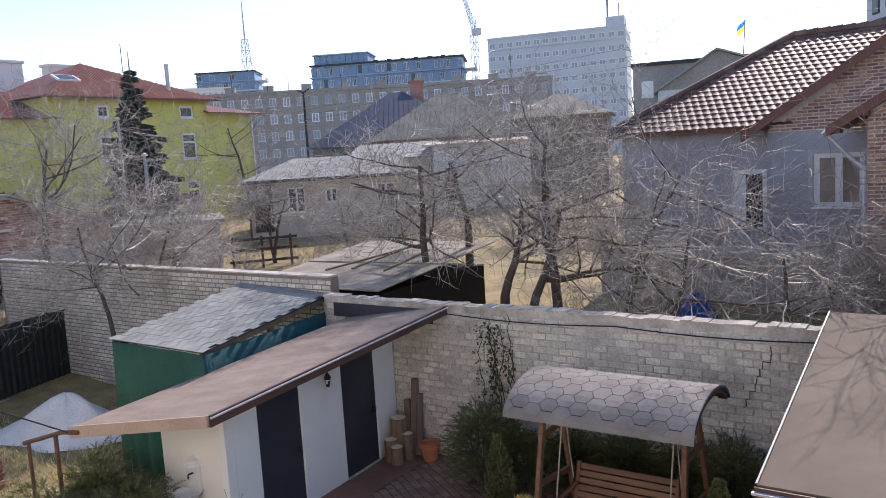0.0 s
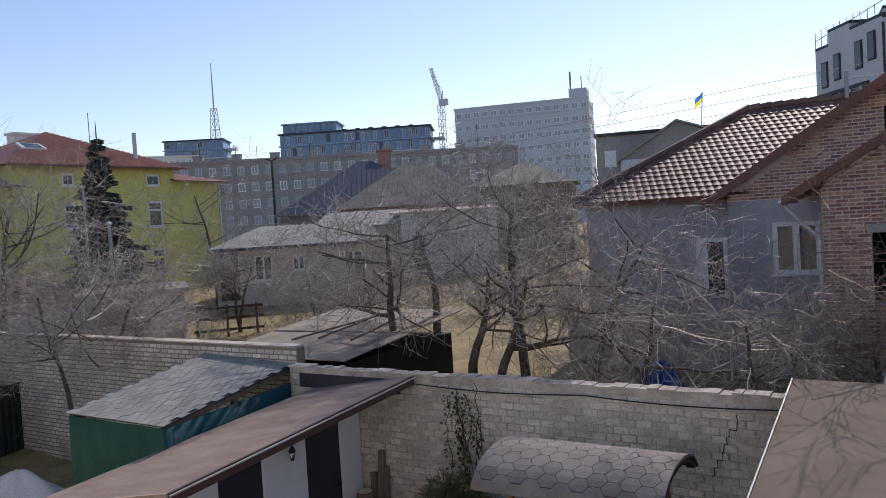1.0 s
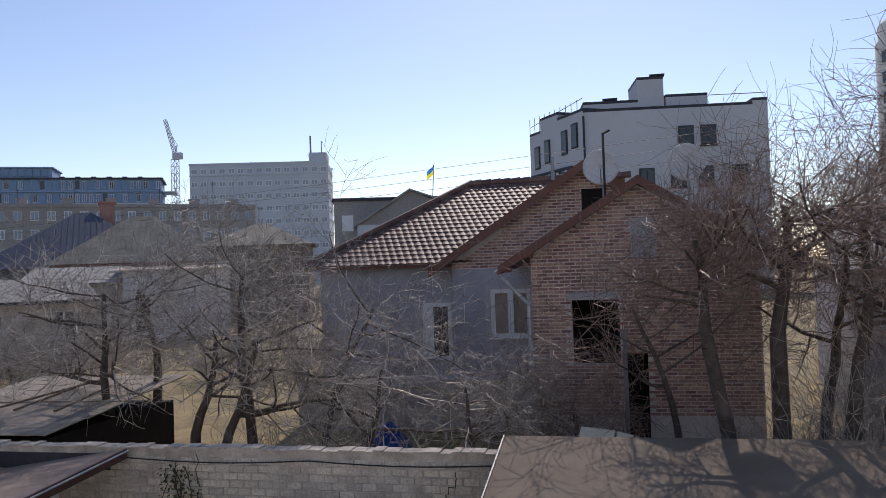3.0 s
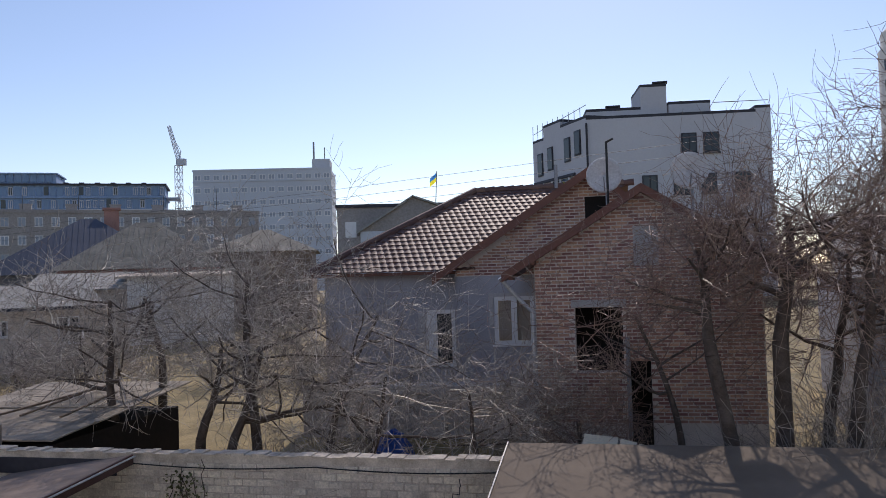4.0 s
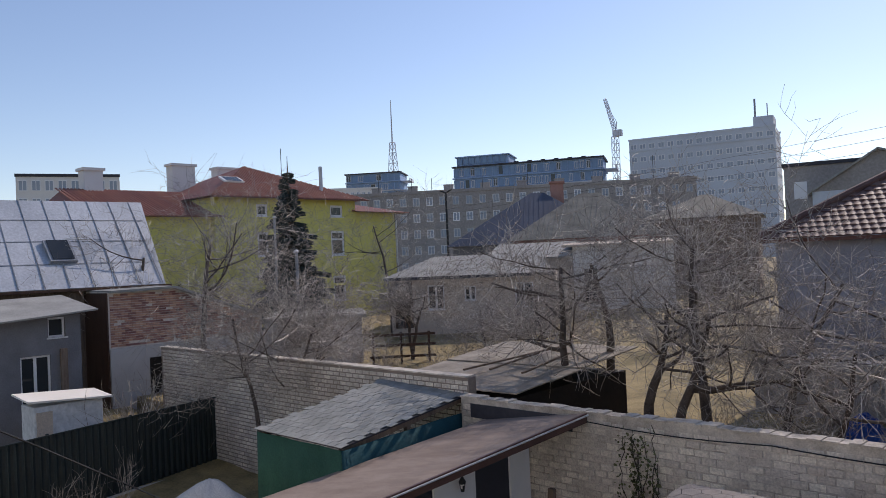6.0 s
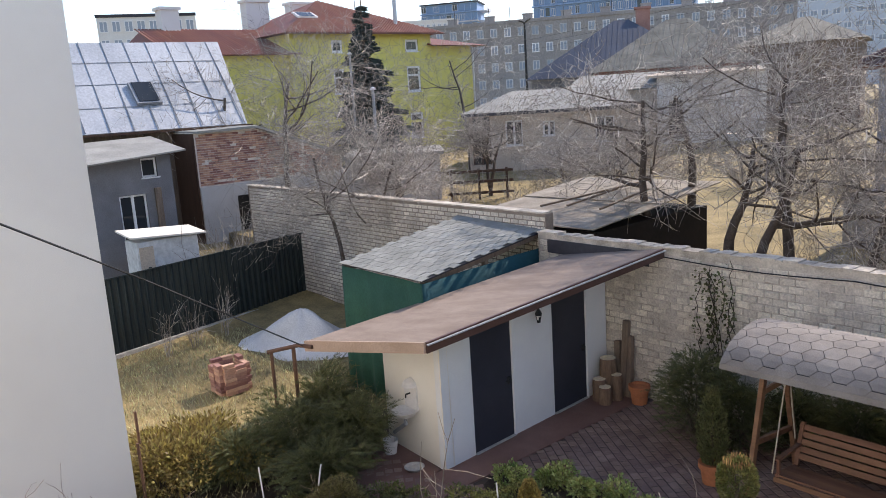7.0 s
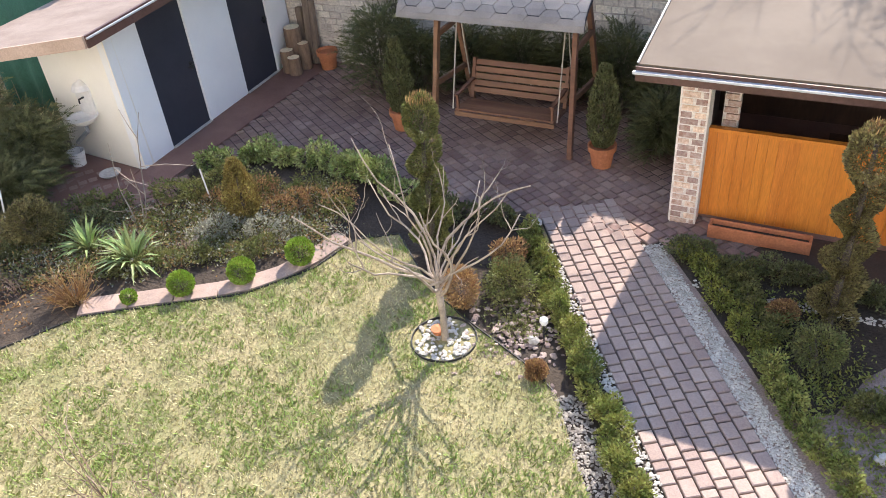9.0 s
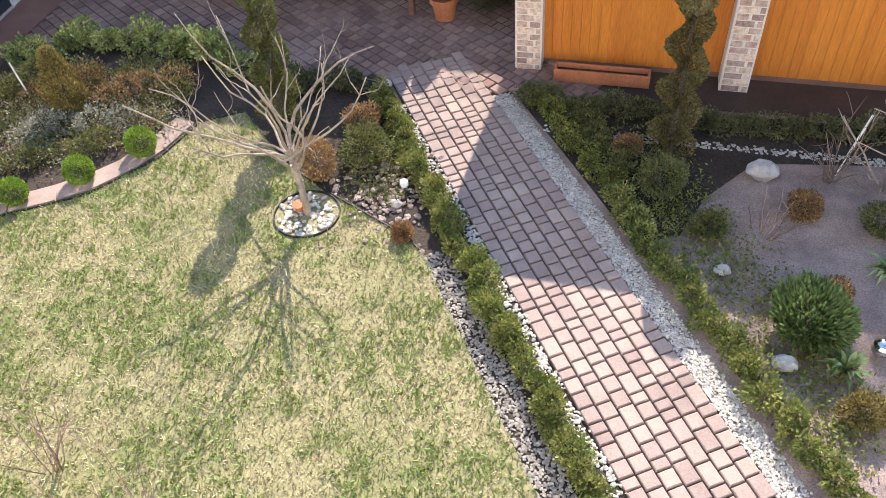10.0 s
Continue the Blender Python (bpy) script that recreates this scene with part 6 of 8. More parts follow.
bare_tree((*at_az(-64.5, 33), 1.4), 1.4, 5.2, 0.13, 53, "large bare tree with a broad dense crown", _o, (0, 0), group=ORCHARD)
bare_tree((*at_az(-41.0, 29), 1.7), 0.6, 2.1, 0.07, 54, "bare tangled shrub-like tree before the bungalow", _z, (0, 0), group=ORCHARD, forks=2)
bare_tree((*at_az(-37.5, 25), 1.6), 0.6, 2.4, 0.07, 55, "bare tangled shrub-like tree before the bungalow", _z, (0, 0), group=ORCHARD, forks=2)
bare_tree((*at_az(-53.0, 27), 1.5), 0.5, 2.4, 0.07, 60, "bare bramble-like shrub by the garage", _o, (0, 0), group=ORCHARD, forks=2)


def brush(base, n, h, seed, label, twig=None, name="bare_shrub", spread=0.5, r=0.007, category="shrub", curl=0.2, group="bare shrubs", side=3):
    """A shrub of many rods from the ground."""
    rnd = random.Random(seed)
    e = thing(name, base, label, category, group)
    mb = MB()
    for i in range(n):
        a = rnd.uniform(0, 2 * math.pi)
        d = Vector((math.cos(a) * spread * rnd.random(), math.sin(a) * spread * rnd.random(), 1)).normalized()
        p = Vector((math.cos(a), math.sin(a), 0)) * rnd.uniform(0, 0.12)
        pts, L = [p], h * rnd.uniform(0.55, 1.1)
        for k in range(4):
            d = (d + rdir(rnd) * curl).normalized()
            p = p + d * L / 4
            pts.append(p)
        mb.tube(pts, [r, r * 0.9, r * 0.7, r * 0.6, r * 0.35], 3, cap=False)
        for k in range(side):
            s = pts[1 + k % 4]
            q = s + (d + rdir(rnd) * 1.1).normalized() * L * rnd.uniform(0.12, 0.26)
            mb.tube([s, q, q + (q - s + rdir(rnd) * 0.1 * L) * 0.7], [r * 0.6, r * 0.5, r * 0.35], 3, cap=False)
    part("branchwork", mb, twig or M_TWIG, e)
    return e


for i, (az, dd, h, n) in enumerate([(-26, 15.2, 1.4, 34), (-22.5, 15, 1.3, 26), (-19, 14.8, 1.2, 24), (-15.5, 15.2, 1.0, 18), (-13, 14.4, 0.8, 16), (-7, 14.4, 0.9, 24), (-1, 14.6, 1.0, 22),
                                   (-44, 26, 1.6, 50), (-40, 24, 1.6, 50), (-48.5, 30, 1.3, 36), (-51, 33, 1.3, 36), (-36, 30, 1.5, 40), (-33, 32, 1.6, 40), (-29, 30, 1.6, 40), (-23, 30, 2.0, 45), (-58, 40, 2.4, 80), (-52, 44, 2.2, 80), (-17, 18, 1.2, 24), (-20.5, 16.5, 1.5, 24), (-14.5, 16.8, 0.9, 16), (-24.5, 17.5, 1.6, 24), (-18.5, 19, 1.6, 30), (16, 17, 2.6, 70), (19.5, 18.5, 2.8, 70), (23, 17, 2.8, 70), (26, 18, 2.8, 60), (-5, 16, 0.9, 20), (12, 15.5, 2.2, 50), (14.5, 14.6, 2.8, 80), (18, 14.2, 2.6, 80), (21, 16, 2.8, 70)]):
    brush((*at_az(az, dd), terrain(*at_az(az, dd)) - 0.03), n, h, 100 + i, "bare thicket of pale thin rods", spread=1.3, r=0.0074, side=8, curl=0.34)
brush((-22.6, 10.2, 0.2), 70, 2.6, 140, "bare arching shrub against the old brick wall", spread=1.2, r=0.012)
brush((-23.3, 11.3, 0.3), 60, 2.4, 141, "bare arching shrub against the old brick wall", spread=1.2, r=0.012)


def leaves(mb, pts, size, rnd, long=1.6, up=0.0, dirs=None):
    """Small bent leaves at the points."""
    for i, p in enumerate(pts):
        d = dirs[i] if dirs else rdir(rnd)
        d = (d + Vector((0, 0, up)) + rdir(rnd) * 0.5).normalized()
        s = d.cross(rdir(rnd))
        if s.length < 1e-3:
            continue
        s = s.normalized()
        w = size * rnd.uniform(0.7, 1.25)
        a = Vector(p)
        mb.add([a - s * w * 0.12, a + d * w * long * 0.5 - s * w * 0.5, a + d * w * long, a + d * w * long * 0.5 + s * w * 0.5], [(0, 1, 2, 3)])


def blob_points(n, rx, ry, rz, rnd, shell=0.72, lumps=5, amp=0.22, flat=True):
    """Points in the outer part of a lumpy ellipsoid standing on z=0, with their outward ways."""
    ph = [(rdir(rnd), rnd.uniform(0.4, 1.0)) for _ in range(lumps)]
    pts, dirs = [], []
    while len(pts) < n:
        d = rdir(rnd)
        k = 1 - amp + amp * 2 * max(max(0, d.dot(q)) ** 4 * w for q, w in ph) if lumps else 1
        t = k * (shell + (1 - shell) * rnd.random())
        p = Vector((d.x * rx * t, d.y * ry * t, rz * (0.5 + d.z * 0.5 * t) if flat else d.z * rz * t))
        pts.append(p)
        dirs.append(d)
    return pts, dirs


def shrub(name, base, rx, ry, h, n, size, material, seed, label, category="shrub", lumps=6, amp=0.25, long=1.6, up=0.2, group="", shell=0.6, core=True, stem=True):
    rnd = random.Random(seed)
    e = thing(name, base, label, category, group)
    mb = MB()
    pts, dirs = blob_points(n, rx, ry, h, rnd, shell, lumps, amp)
    leaves(mb, pts, size, rnd, long, up, dirs)
    part("foliage", mb, material, e)
    if stem:
        for i in range(7):
            q = pts[rnd.randrange(len(pts))] * 0.85
            part("stem", MB().tube([(0, 0, -0.05), Vector((q.x * 0.3, q.y * 0.3, q.z * 0.5)), q], [0.02, 0.012, 0.004], 4, cap=False), M_BARK, e)
    return e


def spray_shrub(base, rx, ry, h, n, material, seed, label, group=""):
    """An evergreen of many arching feathery sprays."""
    rnd = random.Random(seed)
    e = thing("yew_shrub", base, label, "shrub", group)
    mb, st = MB(), MB()
    pts, dirs = blob_points(n, rx, ry, h * 0.9, rnd, 0.35, 9, 0.4)
    for p, d in zip(pts, dirs):
        axis = (Vector((d.x, d.y, 0.15)) + rdir(rnd) * 0.45 + Vector((0, 0, 0.55 * p.z / h))).normalized()
        L = rnd.uniform(0.14, 0.32)
        side = axis.cross(rdir(rnd)).normalized()
        q = p
        for k in range(11):
            t = k / 10
            q = q + axis * (L / 11) - Vector((0, 0, 0.012 * t))
            for sg in (-1, 1):
                w = 0.055 * (1 - 0.75 * t) * rnd.uniform(0.7, 1.2)
                tip = q + (side * sg + axis * 0.7 + rdir(rnd) * 0.3).normalized() * w
                mb.add([q - axis * 0.006, tip, q + axis * 0.007], [(0, 1, 2)])
        mb.add([p - side * 0.003, q, p + side * 0.003], [(0, 1, 2)])
    for i in range(9):
        q = pts[rnd.randrange(len(pts))] * 0.85
        st.tube([(0, 0, -0.05), Vector((q.x * 0.3, q.y * 0.3, q.z * 0.5)), q], [0.03, 0.018, 0.006], 4, cap=False)
    part("foliage", mb, material, e)
    part("stem", st, M_BARK, e)
    return e


def cone_conifer(name, base, r, h, n, size, material, seed, label, lift=0.0, group="", parent=None):
    rnd = random.Random(seed)
    e = parent or thing(name, base, label, "conifer", group)
    mb = MB()
    pts, dirs = [], []
    for i in range(n):
        t = rnd.random() ** 1.25
        a = rnd.uniform(0, 2 * math.pi)
        rr = r * math.sin(math.pi * min(1, (1 - t) * 0.8 + 0.1) ) ** 0.8 * (1 - t * 0.55) * (0.72 + 0.3 * rnd.random()) * (1 + 0.1 * math.sin(a * 5 + t * 17))
        pts.append(Vector((rr * math.cos(a), rr * math.sin(a), lift + h * (0.02 + 0.98 * t))))
        dirs.append(Vector((math.cos(a) * 0.6, math.sin(a) * 0.6, 0.7)))
    leaves(mb, pts, size, rnd, 2.0, 0.5, dirs)
    part("foliage", mb, material, e)
    part("stem", MB().tube([(0, 0, lift - 0.05), (0, 0, lift + h * 0.8)], [0.03, 0.008], 6), M_BARK, e)
    return e


def spruce():
    rnd = random.Random(77)
    e = thing("spruce_tree", (*at_az(-54.85, 40), 1.8), "dark blue-green spruce with drooping tiers", "tree")
    H = 8.9
    tr = MB().tube([(0, 0, -0.2), (0, 0, H), (0, 0, H + 0.7)], [0.17, 0.03, 0.012], 8)
    part("trunk", tr, M_BARK, e)
    mb, lb = MB(), MB()
    z = 0.9
    while z < H - 0.15:
        t = (z - 0.9) / (H - 0.9)
        R = (2.35 * (1 - t) ** 0.95 + 0.06) * (1.0 + 0.16 * math.sin(z * 7.0))
        for k in range(9 if t < 0.6 else (6 if t < 0.85 else 4)):
            a = rnd.uniform(0, 2 * math.pi)
            L = R * rnd.uniform(0.6, 1.15)
            d = Vector((math.cos(a), math.sin(a), 0))
            tip = Vector((0, 0, z)) + d * L + Vector((0, 0, -0.16 * L + 0.05 * L * L))
            lb.tube([(0, 0, z), Vector((0, 0, z - 0.05 * L)) + d * L * 0.5, tip], [0.03, 0.018, 0.006], 4, cap=False)
            m = int(14 + 150 * L)
            for i in range(m):
                u = 0.15 + 0.85 * rnd.random()
                p = Vector((0, 0, z - 0.12 * L * u)) + d * L * u + d.cross(Vector((0, 0, 1))) * rnd.uniform(-0.3, 0.3) * L * (1.05 - u) + Vector((0, 0, rnd.uniform(-0.16, 0.05)))
                dr = (d * 0.8 + d.cross(Vector((0, 0, 1))) * rnd.uniform(-0.7, 0.7) + Vector((0, 0, -0.25))).normalized()
                s = dr.cross(Vector((0, 0, 1))).normalized()
                mb.add([p - s * 0.05, p + dr * 0.28, p + s * 0.05, p - Vector((0, 0, 0.07)) + dr * 0.08], [(0, 1, 2), (0, 3, 1), (2, 1, 3)])
        z += 0.27
    part("bough_frame", lb, M_BARK, e)
    part("foliage", mb, M_SPRUCE, e)


spruce()

# evergreen screen behind the swing
for i, (x, y, rx, ry, h) in enumerate([(-6.85, 11.05, 0.72, 0.62, 2.15), (-6.2, 11.2, 0.6, 0.5, 1.6), (-5.5, 11.75, 0.55, 0.35, 1.35), (-4.6, 11.8, 0.6, 0.32, 1.35), (-3.7, 11.8, 0.6, 0.32, 1.3), (-2.85, 11.6, 0.55, 0.45, 1.55), (-2.1, 11.3, 0.5, 0.6, 1.35), (-1.95, 10.4, 0.35, 0.5, 1.0)]):
    spray_shrub((x, y, 0), rx, ry, h, 1500, M_YEW, 200 + i, "dark green feathery yew shrub against the brick wall", "yew screen")


def ivy():
    rnd = random.Random(61)
    e = thing("ivy", (-6.9, 12.1, 0), "ragged dark ivy climbing the brick wall", "climbing plant")
    st, lf = MB(), MB()
    for i in range(9):
        x = rnd.uniform(-0.95, 0.75)
        p = Vector((x * 0.4, 0.0, 0.6))
        pts = [p]
        top = rnd.uniform(2.1, 3.0)
        while p.z < top:
            p = Vector((p.x + (x - p.x) * 0.2 + rnd.uniform(-0.07, 0.07), 0.0, p.z + 0.13))
            pts.append(p)
        st.tube(pts, 0.008, 4, cap=False)
        for q in pts:
            for k in range(rnd.choice((2, 4, 6, 9))):
                c = q + Vector((rnd.uniform(-0.1, 0.1), rnd.uniform(-0.14, -0.02), rnd.uniform(-0.08, 0.08)))
                leaves(lf, [c], 0.06, rnd, 1.1, 0, [Vector((0, -1, 0.2))])
    part("stem", st, M_BARK, e)
    part("foliage", lf, M_YEW, e)


ivy()


def pot_profile(r, h):
    return [(r * 0.70, 0), (r * 0.86, h * 0.72), (r * 1.0, h * 0.74), (r * 1.02, h), (r * 0.9, h), (r * 0.86, h * 0.86), (0.01, h * 0.86)]


for i, (x, y) in enumerate([(-5.95, 10.05), (-2.62, 9.87)]):
    e = thing("potted_thuja", (x, y, 0.02), "clipped green thuja cone in a terracotta pot", "potted plant", "potted conifers by the swing")
    part("pot", MB().lathe(pot_profile(0.2, 0.33), 20), M_TERRA, e, "orange terracotta pot", smooth=False)
    cone_conifer("", None, 0.27, 1.2, 5200, 0.027, M_YEW, 300 + i, "", lift=0.28, parent=e)


def spiral_topiary(base, h, r, turns, seed, label, tone, ball):
    """A clipped spiral column with a ball on top."""
    rnd = random.Random(seed)
    e = thing("spiral_topiary", base, label, "topiary", "spiral topiaries")
    mb = MB()
    pts, dirs = [], []
    for i in range(17000):
        t = rnd.random()
        z = h * (0.03 + 0.70 * t)
        a = rnd.uniform(0, 2 * math.pi)
        groove = 0.5 + 0.5 * math.cos(a - turns * 2 * math.pi * t)
        rr = r * (1.1 - 0.3 * t) * (0.2 + 0.84 * groove ** 0.7) * (0.84 + 0.18 * rnd.random()) * (1 + 0.05 * math.sin(a * 3 + t * 23))
        pts.append(Vector((rr * math.cos(a), rr * math.sin(a), z)))
        dirs.append(Vector((math.cos(a), math.sin(a), 0.5)))
    for i in range(6000):
        d = rdir(rnd)
        q = (0.84 + 0.18 * rnd.random()) * (1 + 0.06 * math.sin(d.x * 9 + d.z * 7))
        pts.append(Vector((d.x * r * ball * q, d.y * r * ball * q, h * 0.865 + d.z * h * 0.12 * q)))
        dirs.append(d + Vector((0, 0, 0.4)))
    leaves(mb, pts, 0.017, rnd, 2.0, 0.2, dirs)
    part("foliage", mb, tone, e)
    tip = MB()
    for i in range(260):
        a = rnd.uniform(0, 6.28)
        k = rnd.random() * r * 0.62
        leaves(tip, [Vector((k * math.cos(a), k * math.sin(a), h * 0.965 - k * 0.2))], 0.011, rnd, rnd.uniform(4, 9), 1.4, [Vector((0, 0, 1))])
    part("new_growth", tip, M_BROWNLEAF, e, "rusty untrimmed tips")
    part("stem", MB().tube([(0, 0, -0.05), (0, 0, h * 0.9)], [0.045, 0.02], 7), M_BARK, e)


spiral_topiary((-3.9, 7.1, 0), 2.2, 0.24, 3.2, 71, "spiral-clipped thuja standing in the lawn bed", M_THUJA, 0.78)
spiral_topiary((0.55, 7.42, 0), 2.35, 0.225, 3.2, 72, "spiral-clipped olive thuja before the summer house", M_OLIVE, 0.98)

# young tree in the lawn with a ring of white stones


def lawn_tree():
    rnd = random.Random(81)
    e = thing("young_lawn_tree", (-3.11, 5.77, 0.01), "young bare tree with pale pruned branches on the lawn", "tree")
    mb, tw = MB(), MB()
    mb.tube([(0, 0, -0.05), (0.015, -0.02, 0.35), (-0.02, 0.01, 0.62), (-0.03, 0.02, 0.85)], [0.046, 0.036, 0.039, 0.031], 10, cap=False)

    def limb(p, d, L, r, depth, lift):
        pts, n = [p], 7
        for k in range(n):
            d = (d + rdir(rnd) * 0.34 + Vector((0, 0, lift * (0.4 + k * 0.13)))).normalized()
            p = p + d * L / n
            pts.append(p)
        rads = [r * (1 - 0.095 * k) for k in range(n + 1)]
        (mb if depth == 0 else tw).tube(pts, rads, 6)
        if depth < 2:
            for k in range(rnd.choice((1, 2, 3)) if depth == 0 else rnd.choice((0, 1))):
                j = rnd.randrange(2, n)
                dd = ((pts[j] - pts[j - 1]).normalized() * 0.6 + rdir(rnd) * 0.75 + Vector((0, 0, 0.25))).normalized()
                limb(pts[j], dd, L * rnd.uniform(0.25, 0.5), rads[j] * 0.7, depth + 1, 0.10)
    for i in range(14):
        a = i * 2.399 + rnd.uniform(-0.35, 0.35)
        out = rnd.uniform(0.9, 2.1) if i > 3 else 0.4
        d = Vector((math.cos(a) * out, math.sin(a) * out, 1.0)).normalized()
        L = rnd.uniform(1.2, 1.8) if out > 0.8 else rnd.uniform(1.3, 1.8)
        limb(Vector((-0.02, 0.01, rnd.uniform(0.55, 0.86))), d, L, rnd.uniform(0.0125, 0.021), 0, 0.12 if out > 0.8 else 0.04)
    part("trunk", mb, M_PALEBARK, e, smooth=True)
    part("crown", tw, M_PALEBARK, e)


lawn_tree()


def pebble_mesh(seed, material):
    rnd = random.Random(seed)
    mb = MB()
    for k, (z, r) in enumerate(((-0.35, 0.6), (0.05, 1.0), (0.42, 0.6))):
        for j in range(6):
            a = j * math.pi / 3 + k * 0.5
            q = r * rnd.uniform(0.8, 1.15)
            mb.v.append((q * math.cos(a), q * 0.8 * math.sin(a), z * rnd.uniform(0.85, 1.1)))
    for k in range(2):
        for j in range(6):
            a, b = k * 6 + j, k * 6 + (j + 1) % 6
            mb.f.append((a, b, b + 6, a + 6))
            mb.mi.append(0)
    mb.f += [(12, 13, 14, 15, 16, 17)]
    mb.mi += [0]
    return mb


PEB = [pebble_mesh(900 + i, None) for i in range(5)]


def pebble_bed(name, spots, size, material, label, seed, parent=None, z=0.0):
    rnd = random.Random(seed)
    mb = MB()
    for x, y in spots:
        s = size * rnd.uniform(0.6, 1.3)
        m = Matrix.LocRotScale((x, y, z + s * 0.25 + rnd.uniform(0, size * 0.4)), Euler((rnd.uniform(-0.4, 0.4), rnd.uniform(-0.4, 0.4), rnd.uniform(0, 6.3))), (s, s, s * 0.8))
        src = PEB[rnd.randrange(5)]
        mb.add([m @ Vector(v) for v in src.v], src.f)
    ob = part(name, mb, material, parent)
    return tagged(ob, label, "" if parent else "gravel", kind="stuff")


def spots_strip(c0, c1, s0, s1, n, seed):
    rnd = random.Random(seed)
    return [tuple(on_path(rnd.uniform(s0, s1), rnd.uniform(c0, c1) + 0.02 * math.sin(rnd.uniform(s0, s1) * 5))[:2]) for _ in range(n)]


pebble_bed("white_gravel", spots_strip(1.05, 1.27, 0.8, 8.4, 9000, 1), 0.0135, M_PEBBLE, "strip of small white pebbles beside the path", 2)
pebble_bed("white_gravel", spots_strip(-0.11, 0.0, 0.5, 8.4, 1300, 3), 0.02, M_PEBBLE, "thin edge of white pebbles along the path", 4)
pebble_bed("grey_gravel", spots_strip(-0.62, -0.34, 3.0, 8.6, 3600, 5), 0.017, M_GREYPEB, "strip of grey pebbles between lawn and hedge", 6)
_rr = random.Random(15)
pebble_bed("grey_gravel", [(-2.35 + _rr.gauss(0, 0.28), 6.25 + _rr.gauss(0, 0.33)) for _ in range(260)], 0.035, M_ROSEPEB, "loose pinkish grey pebbles in the bed", 7)
PEBMESH = [p.mesh("stone", M_PEBBLE) for p in PEB]
_ring = thing("stone_ring", (-3.11, 5.75, 0.012), "round ring of white stones with a terracotta shard", "stone ring")
_sp = []
while len(_sp) < 150:
    x, y = _rr.uniform(-0.34, 0.34), _rr.uniform(-0.34, 0.34)
    if x * x + y * y < 0.33 ** 2 and (x * x + y * y) > 0.05 ** 2:
        _sp.append((x, y))
for x, y in _sp:
    s = 0.03 * _rr.uniform(0.6, 1.3)
    share("stone", PEBMESH[_rr.randrange(5)], _ring, Matrix.LocRotScale((x, y, s * 0.25 + _rr.uniform(0, 0.012)), Euler((_rr.uniform(-0.4, 0.4), _rr.uniform(-0.4, 0.4), _rr.uniform(0, 6.3))), (s, s, s * 0.8)))
part("edging", MB().lathe([(0.345, -0.02), (0.35, 0.025), (0.36, 0.025), (0.365, -0.02)], 32), M_BLACK, _ring, "dark plastic edging")
part("shard", MB().lathe([(0.05, 0), (0.075, 0.07), (0.0, 0.085)], 12, at=(-0.08, 0.02, 0.05)), M_TERRA, _ring, "orange terracotta shard")
pebble_bed("white_gravel", [(-0.9 + 4.3 * _rr.random(), 7.62 + _rr.uniform(-0.06, 0.06)) for _ in range(500)], 0.02, M_PEBBLE, "thin line of pale pebbles in the side bed", 9)

# grass


def lawn_grass():
    rnd = random.Random(91)
    n = len(LAWN)

    def inside(x, y):
        c = False
        for i in range(n):
            (x1, y1), (x2, y2) = LAWN[i], LAWN[i - 1]
            if (y1 > y) != (y2 > y) and x < (x2 - x1) * (y - y1) / (y2 - y1) + x1:
                c = not c
        return c
    g, s = MB(), MB()
    k = 0
    while k < 85000:
        x, y = rnd.uniform(-8.4, 1.2), rnd.uniform(1.0, 7.3)
        if not inside(x, y) or (x + 3.11) ** 2 + (y - 5.75) ** 2 < 0.15:
            continue
        k += 1
        f = 0.75 * noise.noise(Vector((x * 1.1, y * 1.1, 0))) + 0.8 * noise.noise(Vector((x * 3.3, y * 3.3, 5))) + 0.85 * noise.noise(Vector((x * 8, y * 8, 2)))
        if rnd.random() < 0.45 * max(0.0, -f):
            continue
        green = f + rnd.uniform(-0.22, 0.22) > 0.06
        a = rnd.uniform(0, 6.283)
        h = rnd.uniform(0.02, 0.05) * (1.25 if green else 0.85)
        w = rnd.uniform(0.006, 0.011)
        lx, ly = rnd.uniform(-1, 1) * h * 1.1, rnd.uniform(-1, 1) * h * 1.1
        c, d = math.cos(a) * w, math.sin(a) * w
        (g if green else s).add([(x - c, y - d, 0.01), (x + c, y + d, 0.01), (x + lx, y + ly, 0.012 + h)], [(0, 1, 2)])
    tagged(part("lawn_grass", g, M_BLADE_G), "short green grass blades in patches", "grass", kind="stuff")
    tagged(part("lawn_grass", s, M_BLADE_S), "short straw-coloured grass blades in patches", "grass", kind="stuff")
    # rough dry grass of the side yard and behind the wall
    r = MB()
    for i in range(16000):
        x, y = rnd.uniform(-20, -10.8), rnd.uniform(1.5, 9.5)
        h = rnd.uniform(0.03, 0.10)
        a = rnd.uniform(0, 6.283)
        c, d = math.cos(a) * 0.012, math.sin(a) * 0.012
        r.add([(x - c, y - d, -0.03), (x + c, y + d, -0.03), (x + rnd.uniform(-0.08, 0.08), y + rnd.uniform(-0.08, 0.08), h)], [(0, 1, 2)])
    tagged(part("dry_grass", r, M_BLADE_S), "rough dry yellow grass of the side yard", "grass", kind="stuff")


lawn_grass()


